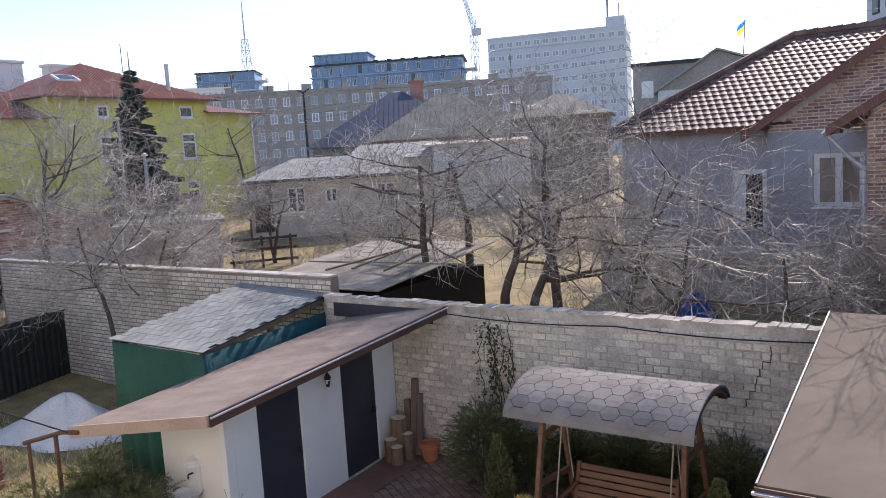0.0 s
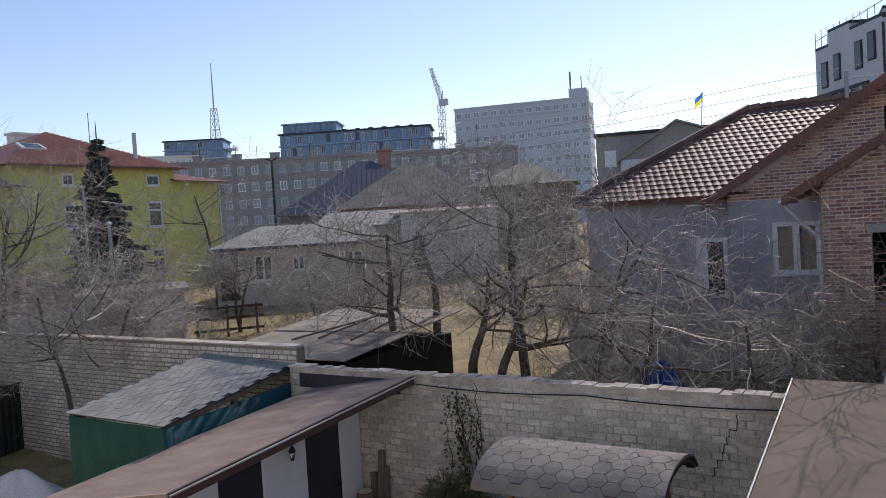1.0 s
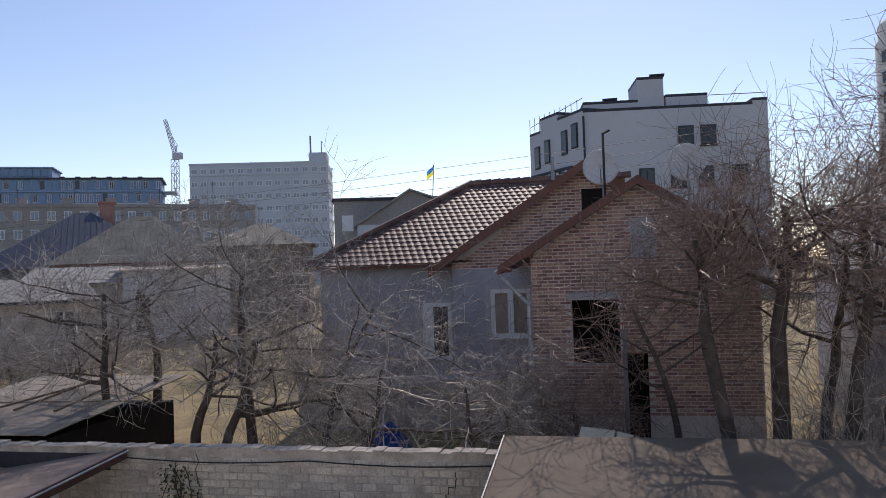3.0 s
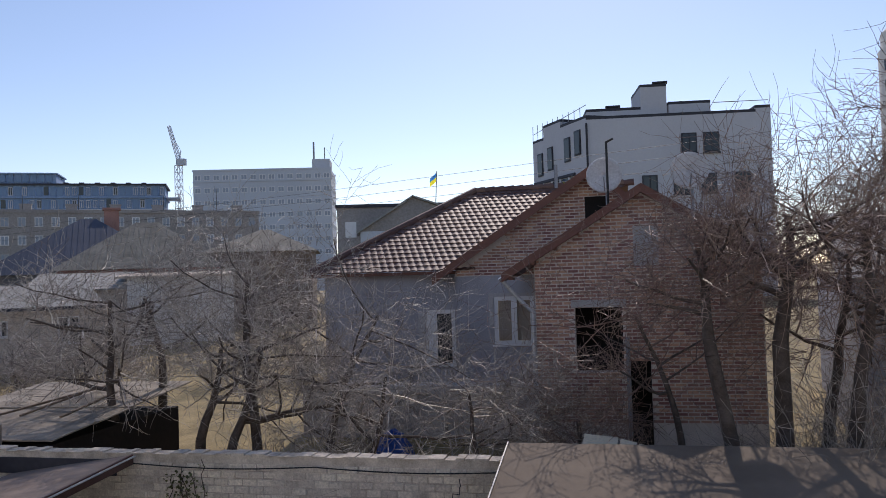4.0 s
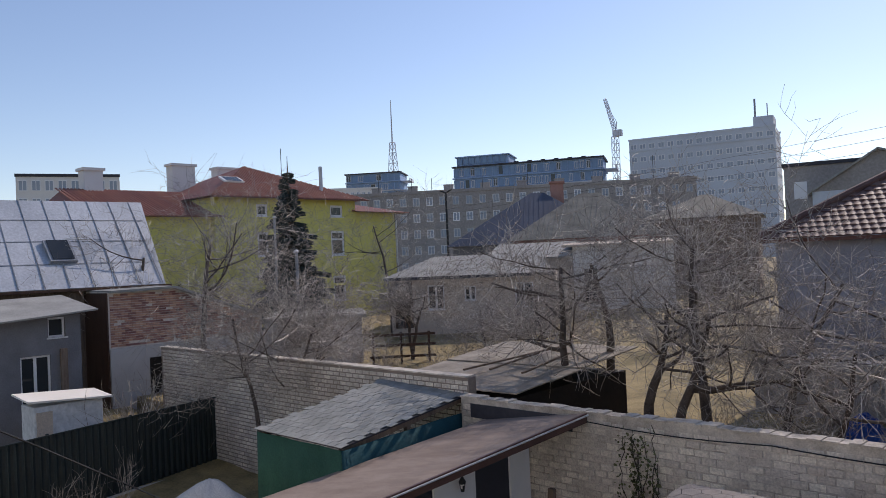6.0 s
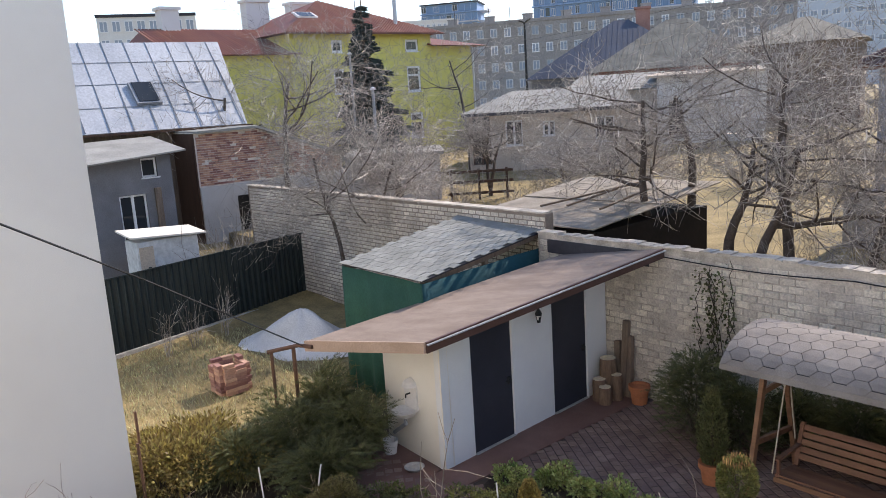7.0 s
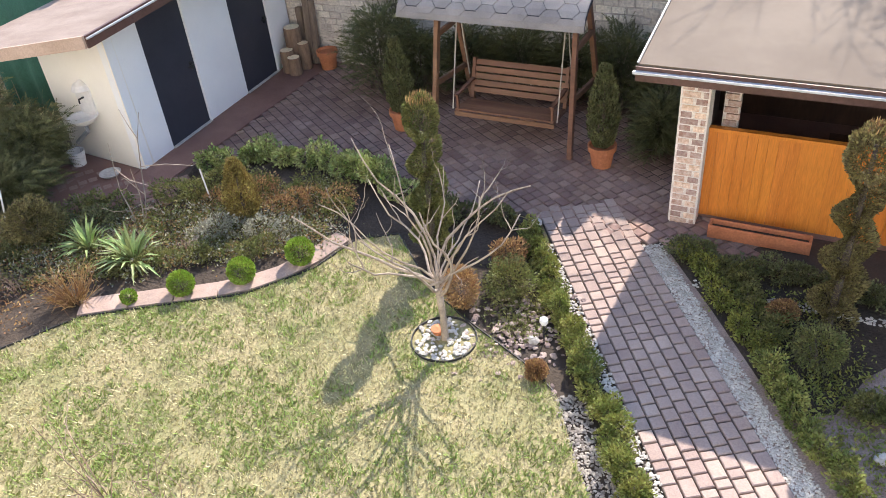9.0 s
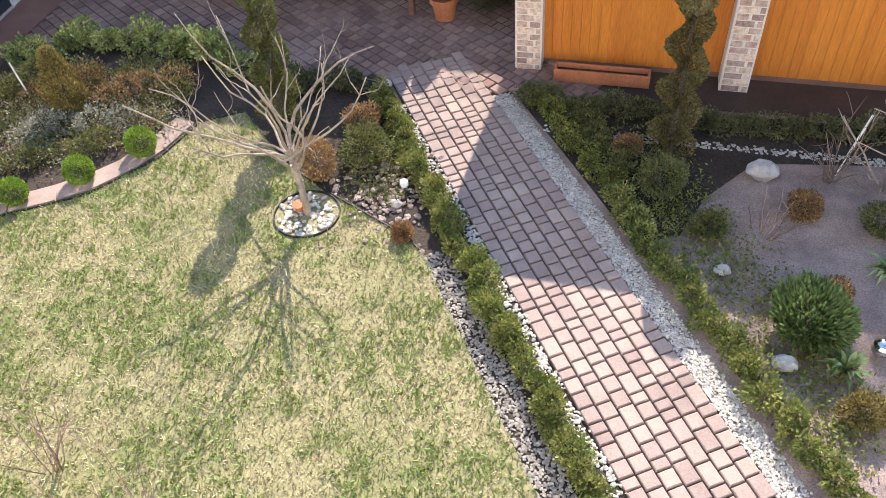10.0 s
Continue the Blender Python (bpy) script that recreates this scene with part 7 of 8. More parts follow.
def hedge(name, pts, w, h, dens, size, material, seed, label, group=""):
    """A low clipped hedge along a line, lumpy plant by plant."""
    rnd = random.Random(seed)
    c = Vector((*pts[0], 0))
    e = thing(name, (c.x, c.y, 0), label, "hedge", group)
    mb, st = MB(), MB()
    for (a, b) in zip(pts, pts[1:]):
        a, b = Vector((*a, 0)), Vector((*b, 0))
        L = (b - a).length
        m = max(1, int(L / (w * 0.42)))
        for i in range(m):
            q = a.lerp(b, (i + 0.5) / m) + Vector((rnd.uniform(-0.22, 0.22) * w, rnd.uniform(-0.22, 0.22) * w, 0)) - c
            hh, ww = h * rnd.uniform(0.55, 1.15), w * rnd.uniform(0.38, 0.62)
            P, D = blob_points(int(dens * ww * hh * 9), ww, ww * rnd.uniform(0.8, 1.2), hh, rnd, 0.55, 6, 0.35)
            leaves(mb, [p + q for p in P], size, rnd, 1.5, 0.25, D)
            st.tube([q, q + Vector((0, 0, hh * 0.6))], [0.012, 0.006], 4, cap=False)
    part("foliage", mb, material, e)
    tagged(part("stemwork", st, M_BARK, e), kind="stuff")


def pl(s, c):
    return tuple(on_path(s, c)[:2])


hedge("box_hedge", [pl(0.3, -0.24), pl(3.0, -0.24), pl(5.5, -0.25), pl(8.6, -0.25)], 0.29, 0.33, 2100, 0.021, M_BOX, 401, "low green box hedge along the garden path", "box hedges")
hedge("box_hedge", [pl(3.0, 1.45), pl(5.5, 1.46), pl(8.8, 1.46)], 0.29, 0.33, 1500, 0.022, M_BOX, 402, "low green box hedge beside white pebbles", "box hedges")
hedge("mixed_border", [pl(1.1, 1.5), pl(1.8, 1.52), pl(3.0, 1.52)], 0.30, 0.22, 1500, 0.022, M_AUTUMN, 403, "low border plants with yellow-green leaves")
hedge("mixed_border", [pl(0.9, 1.62), pl(1.8, 1.8), pl(2.8, 1.78)], 0.34, 0.24, 1500, 0.022, M_THUJA, 404, "low green border plants beside the path")
hedge("box_hedge", [(-1.1, 8.05), (0.4, 7.95), (2.2, 7.95), (4.0, 8.0)], 0.38, 0.3, 1500, 0.022, M_YEW, 405, "dark low hedge before the summer house", "box hedges")
hedge("evergreen_hedge", [(-8.2, 7.75), (-7.95, 8.2), (-7.3, 8.42), (-6.3, 8.48), (-5.5, 8.45), (-4.8, 8.05)], 0.46, 0.45, 900, 0.033, M_EUON, 406, "leafy evergreen hedge edging the paved yard")
hedge("evergreen_hedge", [(-4.5, 7.85), (-3.7, 8.0), (-3.2, 8.0)], 0.42, 0.4, 1200, 0.026, M_YEW, 407, "dark leafy hedge at the end of the path")
hedge("low_juniper", [(-8.3, 6.9), (-7.3, 7.6), (-6.1, 7.9), (-5.4, 7.4)], 0.7, 0.36, 1000, 0.024, M_THUJA, 408, "spreading juniper in the flower bed")
hedge("low_juniper", [(-7.2, 6.4), (-6.4, 6.7), (-5.7, 6.9)], 0.6, 0.32, 900, 0.026, M_SILVER, 409, "silvery low shrubs in the flower bed")

hedge("low_ground_cover", [(-9.9, 3.9), (-9.4, 4.9), (-8.8, 5.9), (-8.3, 6.3)], 0.5, 0.3, 800, 0.026, M_YEW, 410, "dark green low plants in the dark bed")
hedge("low_ground_cover", [(-9.9, 5.2), (-9.3, 6.1), (-8.6, 6.6)], 0.5, 0.35, 800, 0.025, M_THUJA, 411, "dark green low plants in the dark bed")
hedge("low_ground_cover", [(-7.9, 5.2), (-7.1, 5.7), (-6.5, 6.1), (-5.9, 6.4)], 0.45, 0.28, 900, 0.022, M_THUJA, 412, "olive low plants behind the edging slabs")
hedge("low_ground_cover", [(-7.6, 7.0), (-7.0, 7.5), (-6.2, 7.35), (-5.6, 7.8)], 0.5, 0.32, 700, 0.022, M_BROWNLEAF, 413, "dry brownish low plants in the bed")
cone_conifer("golden_thuja", (-6.72, 6.95, 0), 0.3, 0.95, 7500, 0.02, M_GOLD, 501, "golden-brown dwarf thuja cone in the bed")
shrub("brown_conifer", (-3.17, 6.35, 0), 0.2, 0.2, 0.55, 3300, 0.018, M_BROWNLEAF, 502, "dry orange-brown dwarf conifer", "conifer", lumps=0, amp=0)
for i, (x, y, r) in enumerate([(-5.43, 6.4, 0.175), (-5.9, 5.82, 0.165), (-6.46, 5.36, 0.155), (-6.97, 4.98, 0.09)]):
    shrub("box_ball", (x, y, 0), r, r, r * 2, 4200 if r > 0.1 else 1400, 0.015, M_BALL, 510 + i, "bright green clipped box ball" if r > 0.1 else "small bright green box ball", "topiary", lumps=0, amp=0, group="box balls", shell=0.8)
shrub("globe_thuja", (-9.15, 5.5, 0), 0.42, 0.42, 0.7, 7000, 0.02, M_OLIVE, 520, "olive-brown globe thuja in dark soil", "conifer", lumps=6, amp=0.22)
for i, (x, y, rx, h, m) in enumerate([(-10.6, 6.75, 0.75, 1.35, M_YEW), (-11.3, 6.1, 0.85, 1.3, M_YEW), (-10.2, 5.9, 0.7, 0.9, M_YEW), (-11.6, 6.9, 0.6, 1.6, M_YEW), (-11.5, 5.1, 0.85, 1.0, M_YEW)]):
    spray_shrub((x, y, 0), rx, rx * 0.9, h, 1900, m, 530 + i, "dark spreading yew beside the shed", "yew screen")
for i, (x, y, rx, h) in enumerate([(-11.9, 4.5, 0.8, 0.95), (-12.6, 4.9, 0.75, 0.85), (-12.2, 4.0, 0.7, 0.8), (-13.0, 4.4, 0.6, 0.7), (-11.5, 5.1, 0.6, 0.7)]):
    shrub("golden_shrub", (x, y, 0), rx, rx, h, 3000, 0.034, M_GOLD, 540 + i, "yellow-green spreading juniper in dry grass", up=0.3, long=2.6, amp=0.45, lumps=9, group="golden junipers")


def yucca(base, n, L, seed, label):
    rnd = random.Random(seed)
    e = thing("yucca", base, label, "yucca", "yuccas")
    for i in range(n):
        a, el = rnd.uniform(0, 6.283), rnd.uniform(0.15, 1.4)
        d = Vector((math.cos(a) * math.cos(el), math.sin(a) * math.cos(el), math.sin(el)))
        s = d.cross(Vector((0, 0, 1))).normalized()
        l = L * rnd.uniform(0.7, 1.1)
        w = 0.022
        p0, p1, p2 = Vector((0, 0, 0.05)), d * l * 0.55 + Vector((0, 0, 0.06)), d * l + Vector((0, 0, -0.12 * l * math.cos(el)))
        lf = MB().add([p0 - s * w * 0.6, p0 + s * w * 0.6, p1 + s * w, p1 - s * w, p2, p1 - Vector((0, 0, 0.01))], [(0, 1, 5), (0, 5, 3), (1, 2, 5), (3, 5, 4), (5, 2, 4)])
        part("leaf", lf, M_YUCCA, e)


yucca((-7.5, 5.6, 0), 70, 0.62, 601, "green yucca rosette with sword leaves")
yucca((-8.3, 5.6, 0), 55, 0.55, 602, "grey-green yucca rosette with sword leaves")
brush((-7.65, 4.75, 0), 90, 0.5, 603, "tuft of rusty dry stems at the lawn edge", twig=M_BROWNLEAF, name="dry_grass_tuft", spread=1.2, r=0.006, curl=0.12)
for i, (x, y, h) in enumerate([(-8.6, 3.3, 0.8), (-8.3, 2.9, 0.8), (-8.9, 3.9, 0.7), (-9.3, 2.9, 0.9), (-9.3, 4.6, 0.6), (-9.5, 5.5, 0.8), (-7.0, 6.0, 0.4), (-8.5, 4.6, 0.5)]):
    brush((x, y, 0), 9, h * 0.8, 610 + i, "bare rose-like shrub in the dark bed", spread=0.35, r=0.006, twig=M_TWIGRED)
for i, (x, y, h, n) in enumerate([(-4.1, 2.5, 1.25, 9), (-5.0, 2.7, 1.1, 7), (-3.0, 2.2, 1.15, 9), (-6.6, 2.2, 1.5, 9), (-7.9, 3.4, 1.0, 8), (-2.4, 2.0, 0.9, 6)]):
    brush((x, y, 0), n, h, 640 + i, "thin bare red-brown rods on the lawn edge", spread=0.45, r=0.006, twig=M_TWIGRED, curl=0.1)
brush((-8.05, 6.35, 0), 3, 1.9, 650, "slender bare sapling before the shed", name="bare_sapling", spread=0.12, r=0.011, category="sapling", twig=M_PALEBARK)
for i, (x, y, h) in enumerate([(-9.6, 1.9, 1.1), (-10.1, 2.5, 1.0), (-10.9, 1.8, 1.3), (-9.1, 2.3, 1.2), (-11.2, 2.5, 1.1), (-9.5, 2.9, 0.9), (-9.9, 3.3, 0.8)]):
    brush((x, y, 0), 6, h, 660 + i, "bare red-brown shrub rods in the dark bed", spread=0.4, r=0.008, twig=M_TWIGRED, side=4)
# side bed by the path
shrub("dwarf_pine", (1.85, 5.1, 0), 0.42, 0.38, 0.5, 5500, 0.024, M_PINE, 700, "bushy green dwarf pine in gravel", "conifer", long=3.0, up=0.6)
for i, (x, y, r, m, lb) in enumerate([(1.0, 6.22, 0.19, M_THUJA, "olive-green dwarf conifer ball in gravel"), (1.9, 6.67, 0.19, M_BROWNLEAF, "brown-tinted dwarf conifer in gravel"), (2.2, 4.3, 0.19, M_GOLD, "olive-brown dwarf thuja in gravel"), (2.6, 6.5, 0.25, M_THUJA, "dark green dwarf conifer in gravel"), (2.75, 5.2, 0.22, M_BROWNLEAF, "rusty dwarf shrub in pink gravel"), (2.05, 5.5, 0.2, M_BROWNLEAF, "rusty low shrub in the bed"),
                                         (0.1, 7.35, 0.16, M_BROWNLEAF, "rusty low shrub in the bed"), (0.5, 6.75, 0.3, M_THUJA, "low feathery green shrub in the bed"), (-2.75, 6.75, 0.3, M_THUJA, "low juniper in the bed"), (-2.0, 5.62, 0.12, M_BROWNLEAF, "red-brown low plant beside pebbles"), (-2.95, 7.2, 0.25, M_BROWNLEAF, "purple-brown low barberry by the hedge")]):
    shrub("dwarf_shrub", (x, y, 0), r, r, r * 1.5, 2700, 0.019, m, 710 + i, lb, group="dwarf shrubs")
for i, (x, y) in enumerate([(2.12, 4.76), (2.6, 6.0)]):
    yucca((x, y, 0), 40, 0.28, 720 + i, "tuft of strap leaves in the gravel")
brush((1.5, 6.3, 0), 14, 0.5, 730, "bare low twiggy shrub in gravel", twig=M_TWIGRED, spread=0.8)
brush((2.2, 7.3, 0), 16, 0.9, 731, "bare twiggy shrub beside the stones", twig=M_TWIGRED, spread=0.8)
brush((2.7, 7.2, 0), 8, 1.5, 732, "pale pruned bare branches", twig=M_PALEBARK, spread=0.9, r=0.014)
brush((3.1, 6.0, 0), 7, 1.6, 733, "pale pruned bare branches", twig=M_PALEBARK, spread=0.9, r=0.016)
brush((-19.2, 7.6, 0), 12, 1.3, 734, "sparse bare saplings along the fence", spread=0.15)
brush((-19.6, 8.6, 0), 12, 1.5, 735, "sparse bare saplings along the fence", spread=0.15)
brush((-19.0, 6.8, 0), 12, 1.3, 736, "sparse bare saplings along the fence", spread=0.15)


def bed_litter(name, area, n, size, material, label, seed, tall=0.0):
    """Low creeping leaves and dry bits, in drifts, over a bed."""
    rnd = random.Random(seed)
    mb = MB()
    (x0, y0), (x1, y1), w = area
    a, b = Vector((x0, y0, 0)), Vector((x1, y1, 0))
    s = (b - a).cross(Vector((0, 0, 1))).normalized()
    for i in range(n // 26):
        c = a.lerp(b, rnd.random()) + s * rnd.uniform(-w, w)
        rr = rnd.uniform(0.05, 0.17)
        P = [c + Vector((rnd.gauss(0, rr), rnd.gauss(0, rr), 0.01 + tall * rnd.random() ** 2)) for _ in range(26)]
        leaves(mb, P, size, rnd, 2.2, 0.35)
    return tagged(part(name, mb, material), label, "ground cover", kind="stuff")


_bl = ((-9.9, 4.6), (-5.6, 7.5), 0.75)
bed_litter("creeping_plants", _bl, 15000, 0.022, M_THUJA, "low creeping green plants in the flower bed", 801, 0.16)
bed_litter("dry_litter", _bl, 5500, 0.02, M_BROWNLEAF, "dry brown leaves and stalks in the flower bed", 802, 0.12)
bed_litter("pale_litter", _bl, 9000, 0.02, M_SILVER, "pale grey-green creeping plants in the flower bed", 803, 0.14)
bed_litter("creeping_plants", ((-0.1, 7.75), (2.2, 4.0), 0.42), 7000, 0.02, M_AUTUMN, "low yellow-green plants in the side bed", 804, 0.1)
bed_litter("creeping_plants", ((-2.9, 7.3), (-2.3, 6.1), 0.3), 2600, 0.02, M_THUJA, "low creeping green plants by the hedge", 805, 0.1)
bed_litter("dry_litter", ((-9.6, 1.6), (-8.6, 4.6), 0.8), 2200, 0.022, M_BROWNLEAF, "dry brown leaves in the dark bed", 806, 0.06)

# ---- garden furniture and small things ----


def garden_swing():
    e = thing("garden_swing", (-4.2, 10.4, 0.02), "wooden garden swing bench under an arched shingle roof", "garden swing")
    hx = 1.08
    for sx in (-1, 1):
        x = sx * hx
        for y0, y1 in ((-0.52, -0.12), (0.95, 0.35)):
            part("leg", MB().beam((x * 1.02, y0, 0), (x * 0.97, y1, 2.12), 0.07, 0.10, up=(0, 1, 0)), M_SWINGWOOD, e, bevel=0.008)
        part("brace", MB().beam((x, -0.36, 0.85), (x, 0.76, 0.72), 0.05, 0.08), M_SWINGWOOD, e, bevel=0.006)
        part("brace", MB().beam((x, -0.2, 1.55), (x, 0.55, 1.55), 0.05, 0.08), M_SWINGWOOD, e, bevel=0.006)
        arc = MB()
        prev = None
        for i in range(13):
            a = math.pi * (0.06 + 0.80 * i / 12)
            p = Vector((sx * 1.28, 0.1 - 0.86 * math.cos(a), 1.95 + 0.44 * math.sin(a)))
            if prev is not None:
                arc.beam(prev, p, 0.05, 0.12, up=(1, 0, 0))
            prev = p
        part("arch", arc, M_DARKWOOD, e, "dark carved roof arch")
    part("crossbeam", MB().box(-1.15, 1.15, 0.06, 0.16, 2.03, 2.13), M_SWINGWOOD, e, bevel=0.006)
    # arched roof and its hexagonal shingles
    sh = MB()
    n = 16
    def arcp(x, t, off=0.0):
        a = math.pi * (0.03 + 0.86 * t)
        return Vector((x, 0.1 - (0.92 + off) * math.cos(a), 1.97 + (0.49 + off) * math.sin(a)))
    for i in range(n + 1):
        for x in (-1.36, 1.36):
            sh.v.append(tuple(arcp(x, i / n)))
    for i in range(n):
        sh.f.append((2 * i, 2 * i + 1, 2 * i + 3, 2 * i + 2))
        sh.mi.append(0)
    rf = part("roof", sh, M_DARKTRIM, e, "arched roof of pale shingles")
    rf.modifiers.new("t", "SOLIDIFY").thickness = 0.03
    # flat-topped hexagons in a honeycomb, thin dark joints between them
    hw, hh, arc = 0.30, 0.235, 2.05
    def tri(x, sv, off):
        return arcp(max(-1.355, min(1.355, x)), max(0.0, min(1.0, sv / arc)), off)
    part("eave_strip", MB().add([arcp(-1.365, 0.0, 0.012), arcp(1.365, 0.0, 0.012), arcp(1.365, 0.055, 0.012), arcp(1.365, 0.11, 0.012), arcp(-1.365, 0.11, 0.012), arcp(-1.365, 0.055, 0.012)], [(0, 1, 2, 5), (5, 2, 3, 4)]), M_HEXSH, rf, "plain front strip of the roof")
    for c in range(13):
        for r in range(9):
            cx, cs = -1.36 + c * hw * 0.75, 0.24 + r * hh + (hh / 2 if c % 2 else 0)
            g = 0.484
            ring = [(cx - hw * g, cs), (cx - hw * g / 2, cs - hh * g), (cx + hw * g / 2, cs - hh * g), (cx + hw * g, cs), (cx + hw * g / 2, cs + hh * g), (cx - hw * g / 2, cs + hh * g)]
            top = [tri(x, q, 0.020) for x, q in ring]
            low = [tri(x, q, 0.002) for x, q in ring]
            share("shingle", MB().add(top + low, [(0, 1, 2, 3), (0, 3, 4, 5)] + [(k, 6 + k, 6 + (k + 1) % 6, (k + 1) % 6) for k in range(6)]).mesh("shingle", M_HEXSH), rf, Matrix())
    # bench
    b = new("bench")
    b.parent = e
    for i in range(6):
        part("seat_slat", MB().box(-0.8, 0.8, -0.33 + i * 0.085, -0.26 + i * 0.085, 0.44 - 0.01 * i, 0.465 - 0.01 * i), M_SWINGWOOD, b)
    for i in range(5):
        y, z = 0.24 + i * 0.035, 0.5 + i * 0.10
        part("back_slat", MB().slab([(-0.8, y, z), (0.8, y, z), (0.8, y + 0.028, z + 0.078), (-0.8, y + 0.028, z + 0.078)], 0.022), M_SWINGWOOD, b)
    for x in (-0.76, 0.76):
        part("bench_frame", MB().beam((x, -0.34, 0.42), (x, 0.26, 0.38), 0.05, 0.06).beam((x, 0.24, 0.4), (x, 0.42, 1.0), 0.05, 0.06, up=(0, 1, 0)), M_SWINGWOOD, b)
        part("armrest", MB().beam((x, -0.34, 0.68), (x, 0.3, 0.7), 0.06, 0.03).beam((x, -0.3, 0.43), (x, -0.3, 0.68), 0.04, 0.04, up=(0, 1, 0)), M_SWINGWOOD, b)
    part("front_board", MB().box(-0.8, 0.8, -0.36, -0.335, 0.36, 0.43), M_SWINGWOOD, b)
    for x in (-0.84, 0.84):
        part("rope", MB().tube([(x, -0.32, 0.45), (x, -0.1, 1.3), (x, 0.1, 2.05)], 0.011, 5).tube([(x, 0.34, 0.75), (x, 0.2, 1.4), (x, 0.12, 2.05)], 0.011, 5), M_ROPE, e, "pale rope")


garden_swing()

# firewood stumps by the shed
_lg = random.Random(14)
for i, (x, y, r, h) in enumerate([(-9.22, 11.5, 0.13, 0.42), (-9.02, 11.42, 0.12, 0.33), (-9.2, 11.75, 0.16, 0.78), (-8.98, 11.72, 0.11, 0.5)]):
    e = thing("log", (x, y, 0.02), "upright sawn log with orange-brown bark", "log", "stacked logs")
    part("bark", MB().lathe([(r * 1.04, 0), (r, h * 0.3), (r * 1.02, h * 0.7), (r * 0.98, h)], 12), M_LOG, e)
    part("cut_face", MB().lathe([(r * 0.95, h + 0.002), (r * 0.94, h + 0.006)], 12), M_WOODPALE, e, "pale sawn end")
for i, (x, y, h, lx) in enumerate([(-9.0, 12.0, 1.5, 0.03), (-8.88, 12.02, 1.2, -0.03), (-9.12, 12.02, 1.05, -0.08)]):
    e = thing("old_post", (x, y, 0.02), "weathered old timber post leaning on the wall", "post", "old posts")
    part("timber", MB().beam((0, -0.05, 0), (lx, 0.06, h), 0.13, 0.1, up=(0, 1, 0)), M_WOOD_SHADE, e, bevel=0.012)
_pt = thing("terracotta_pot", (-8.55, 11.85, 0.02), "empty terracotta pot by the wall", "pot")
part("body", MB().lathe(pot_profile(0.2, 0.36), 20), M_TERRA, _pt)
part("soil", MB().lathe([(0.16, 0.30), (0.15, 0.305)], 16), M_SOIL, _pt)

# wash basin on the shed side
_ws = thing("wall_basin", (-10.05, 7.62, 0), "pale carved stone wash basin fixed to the shed", "wash basin")
part("back_plate", MB().prism([(-0.16, -0.03), (0.16, -0.03), (0.16, 0.02), (-0.16, 0.02)], 0.85, 1.25).lathe([(0.16, 0), (0.12, 0.08), (0.02, 0.14)], 14, at=(0, -0.005, 1.25)), M_OFFWHITE, _ws)
part("bowl", MB().lathe([(0.05, 0), (0.16, 0.05), (0.24, 0.14), (0.22, 0.14), (0.14, 0.07), (0.01, 0.05)], 18, at=(0, -0.16, 0.72)), M_OFFWHITE, _ws)
part("tap", MB().tube([(0, -0.03, 1.12), (0, -0.12, 1.12), (0, -0.13, 1.06)], 0.015, 6), M_BLACK, _ws)
part("drain_pipe", MB().tube([(0, -0.16, 0.73), (0, -0.16, 0.62), (-0.35, -0.16, 0.36)], 0.035, 8), M_STEEL, _ws)
_bk = thing("bucket", (-10.4, 7.35, 0.02), "small pale plastic bucket", "bucket")
part("body", MB().lathe([(0.1, 0), (0.14, 0.24), (0.13, 0.24), (0.1, 0.03), (0.01, 0.03)], 16), M_OFFWHITE, _bk)
part("handle", MB().tube([(-0.135, 0, 0.22), (-0.08, 0.05, 0.3), (0.08, 0.05, 0.3), (0.135, 0, 0.22)], 0.006, 5), M_STEEL, _bk)
_pn = thing("saucer", (-9.62, 7.25, 0.02), "shallow stone saucer on the paving", "saucer")
part("dish", MB().lathe([(0.12, 0), (0.17, 0.05), (0.15, 0.05), (0.1, 0.02), (0.01, 0.02)], 18), M_STONE, _pn)

# wall lantern between the doors
_ln = thing("wall_lantern", tuple(SHED_M @ Vector((2.28, -0.1, 2.12))), "small dark metal wall lantern", "lantern")
part("bracket", MB().tube([(-0.1, 0, 0.12), (0.02, 0, 0.16), (0.06, 0, 0.1)], 0.012, 5), M_BLACK, _ln)
part("cage", MB().lathe([(0.03, -0.16), (0.055, -0.02), (0.065, 0.0), (0.03, 0.07), (0.005, 0.1)], 8, at=(0.06, 0, 0)), M_BLACK, _ln)
part("glass", MB().lathe([(0.026, -0.15), (0.05, -0.03), (0.0, -0.025)], 8, at=(0.062, -0.004, 0)), M_CREAM, _ln)

# rusty frame and wire beside the shed
_rf = thing("rusty_pipe_frame", (-11.9, 6.5, 0), "rusty pipe frame at the shed corner", "frame")
part("post", MB().tube([(0, 0, 0), (0, 0, 1.85)], 0.035, 8), M_RUST, _rf)
part("post", MB().tube([(-0.35, -0.25, 0), (-0.35, -0.25, 1.7)], 0.03, 8), M_RUST, _rf)
part("rail", MB().tube([(-0.4, -0.3, 1.72), (0.1, 0.05, 1.86), (0.5, 0.1, 1.9)], 0.035, 8), M_RUST, _rf)
_wr = thing("overhead_wire", (-14.2, 3.9, 3.3), "thin black overhead wire to the shed", "wire")
part("wire", MB().tube([(8.4, -4.6, 3.35), (6.2, -2.65, 2.02), (3.74, -0.24, 0.5), (2.56, 2.66, -1.42)], 0.012, 5), M_BLACK, _wr)
_cw = thing("wall_cable", (-8.2, 12.1, 2.86), "black cable sagging along the brick wall", "cable")
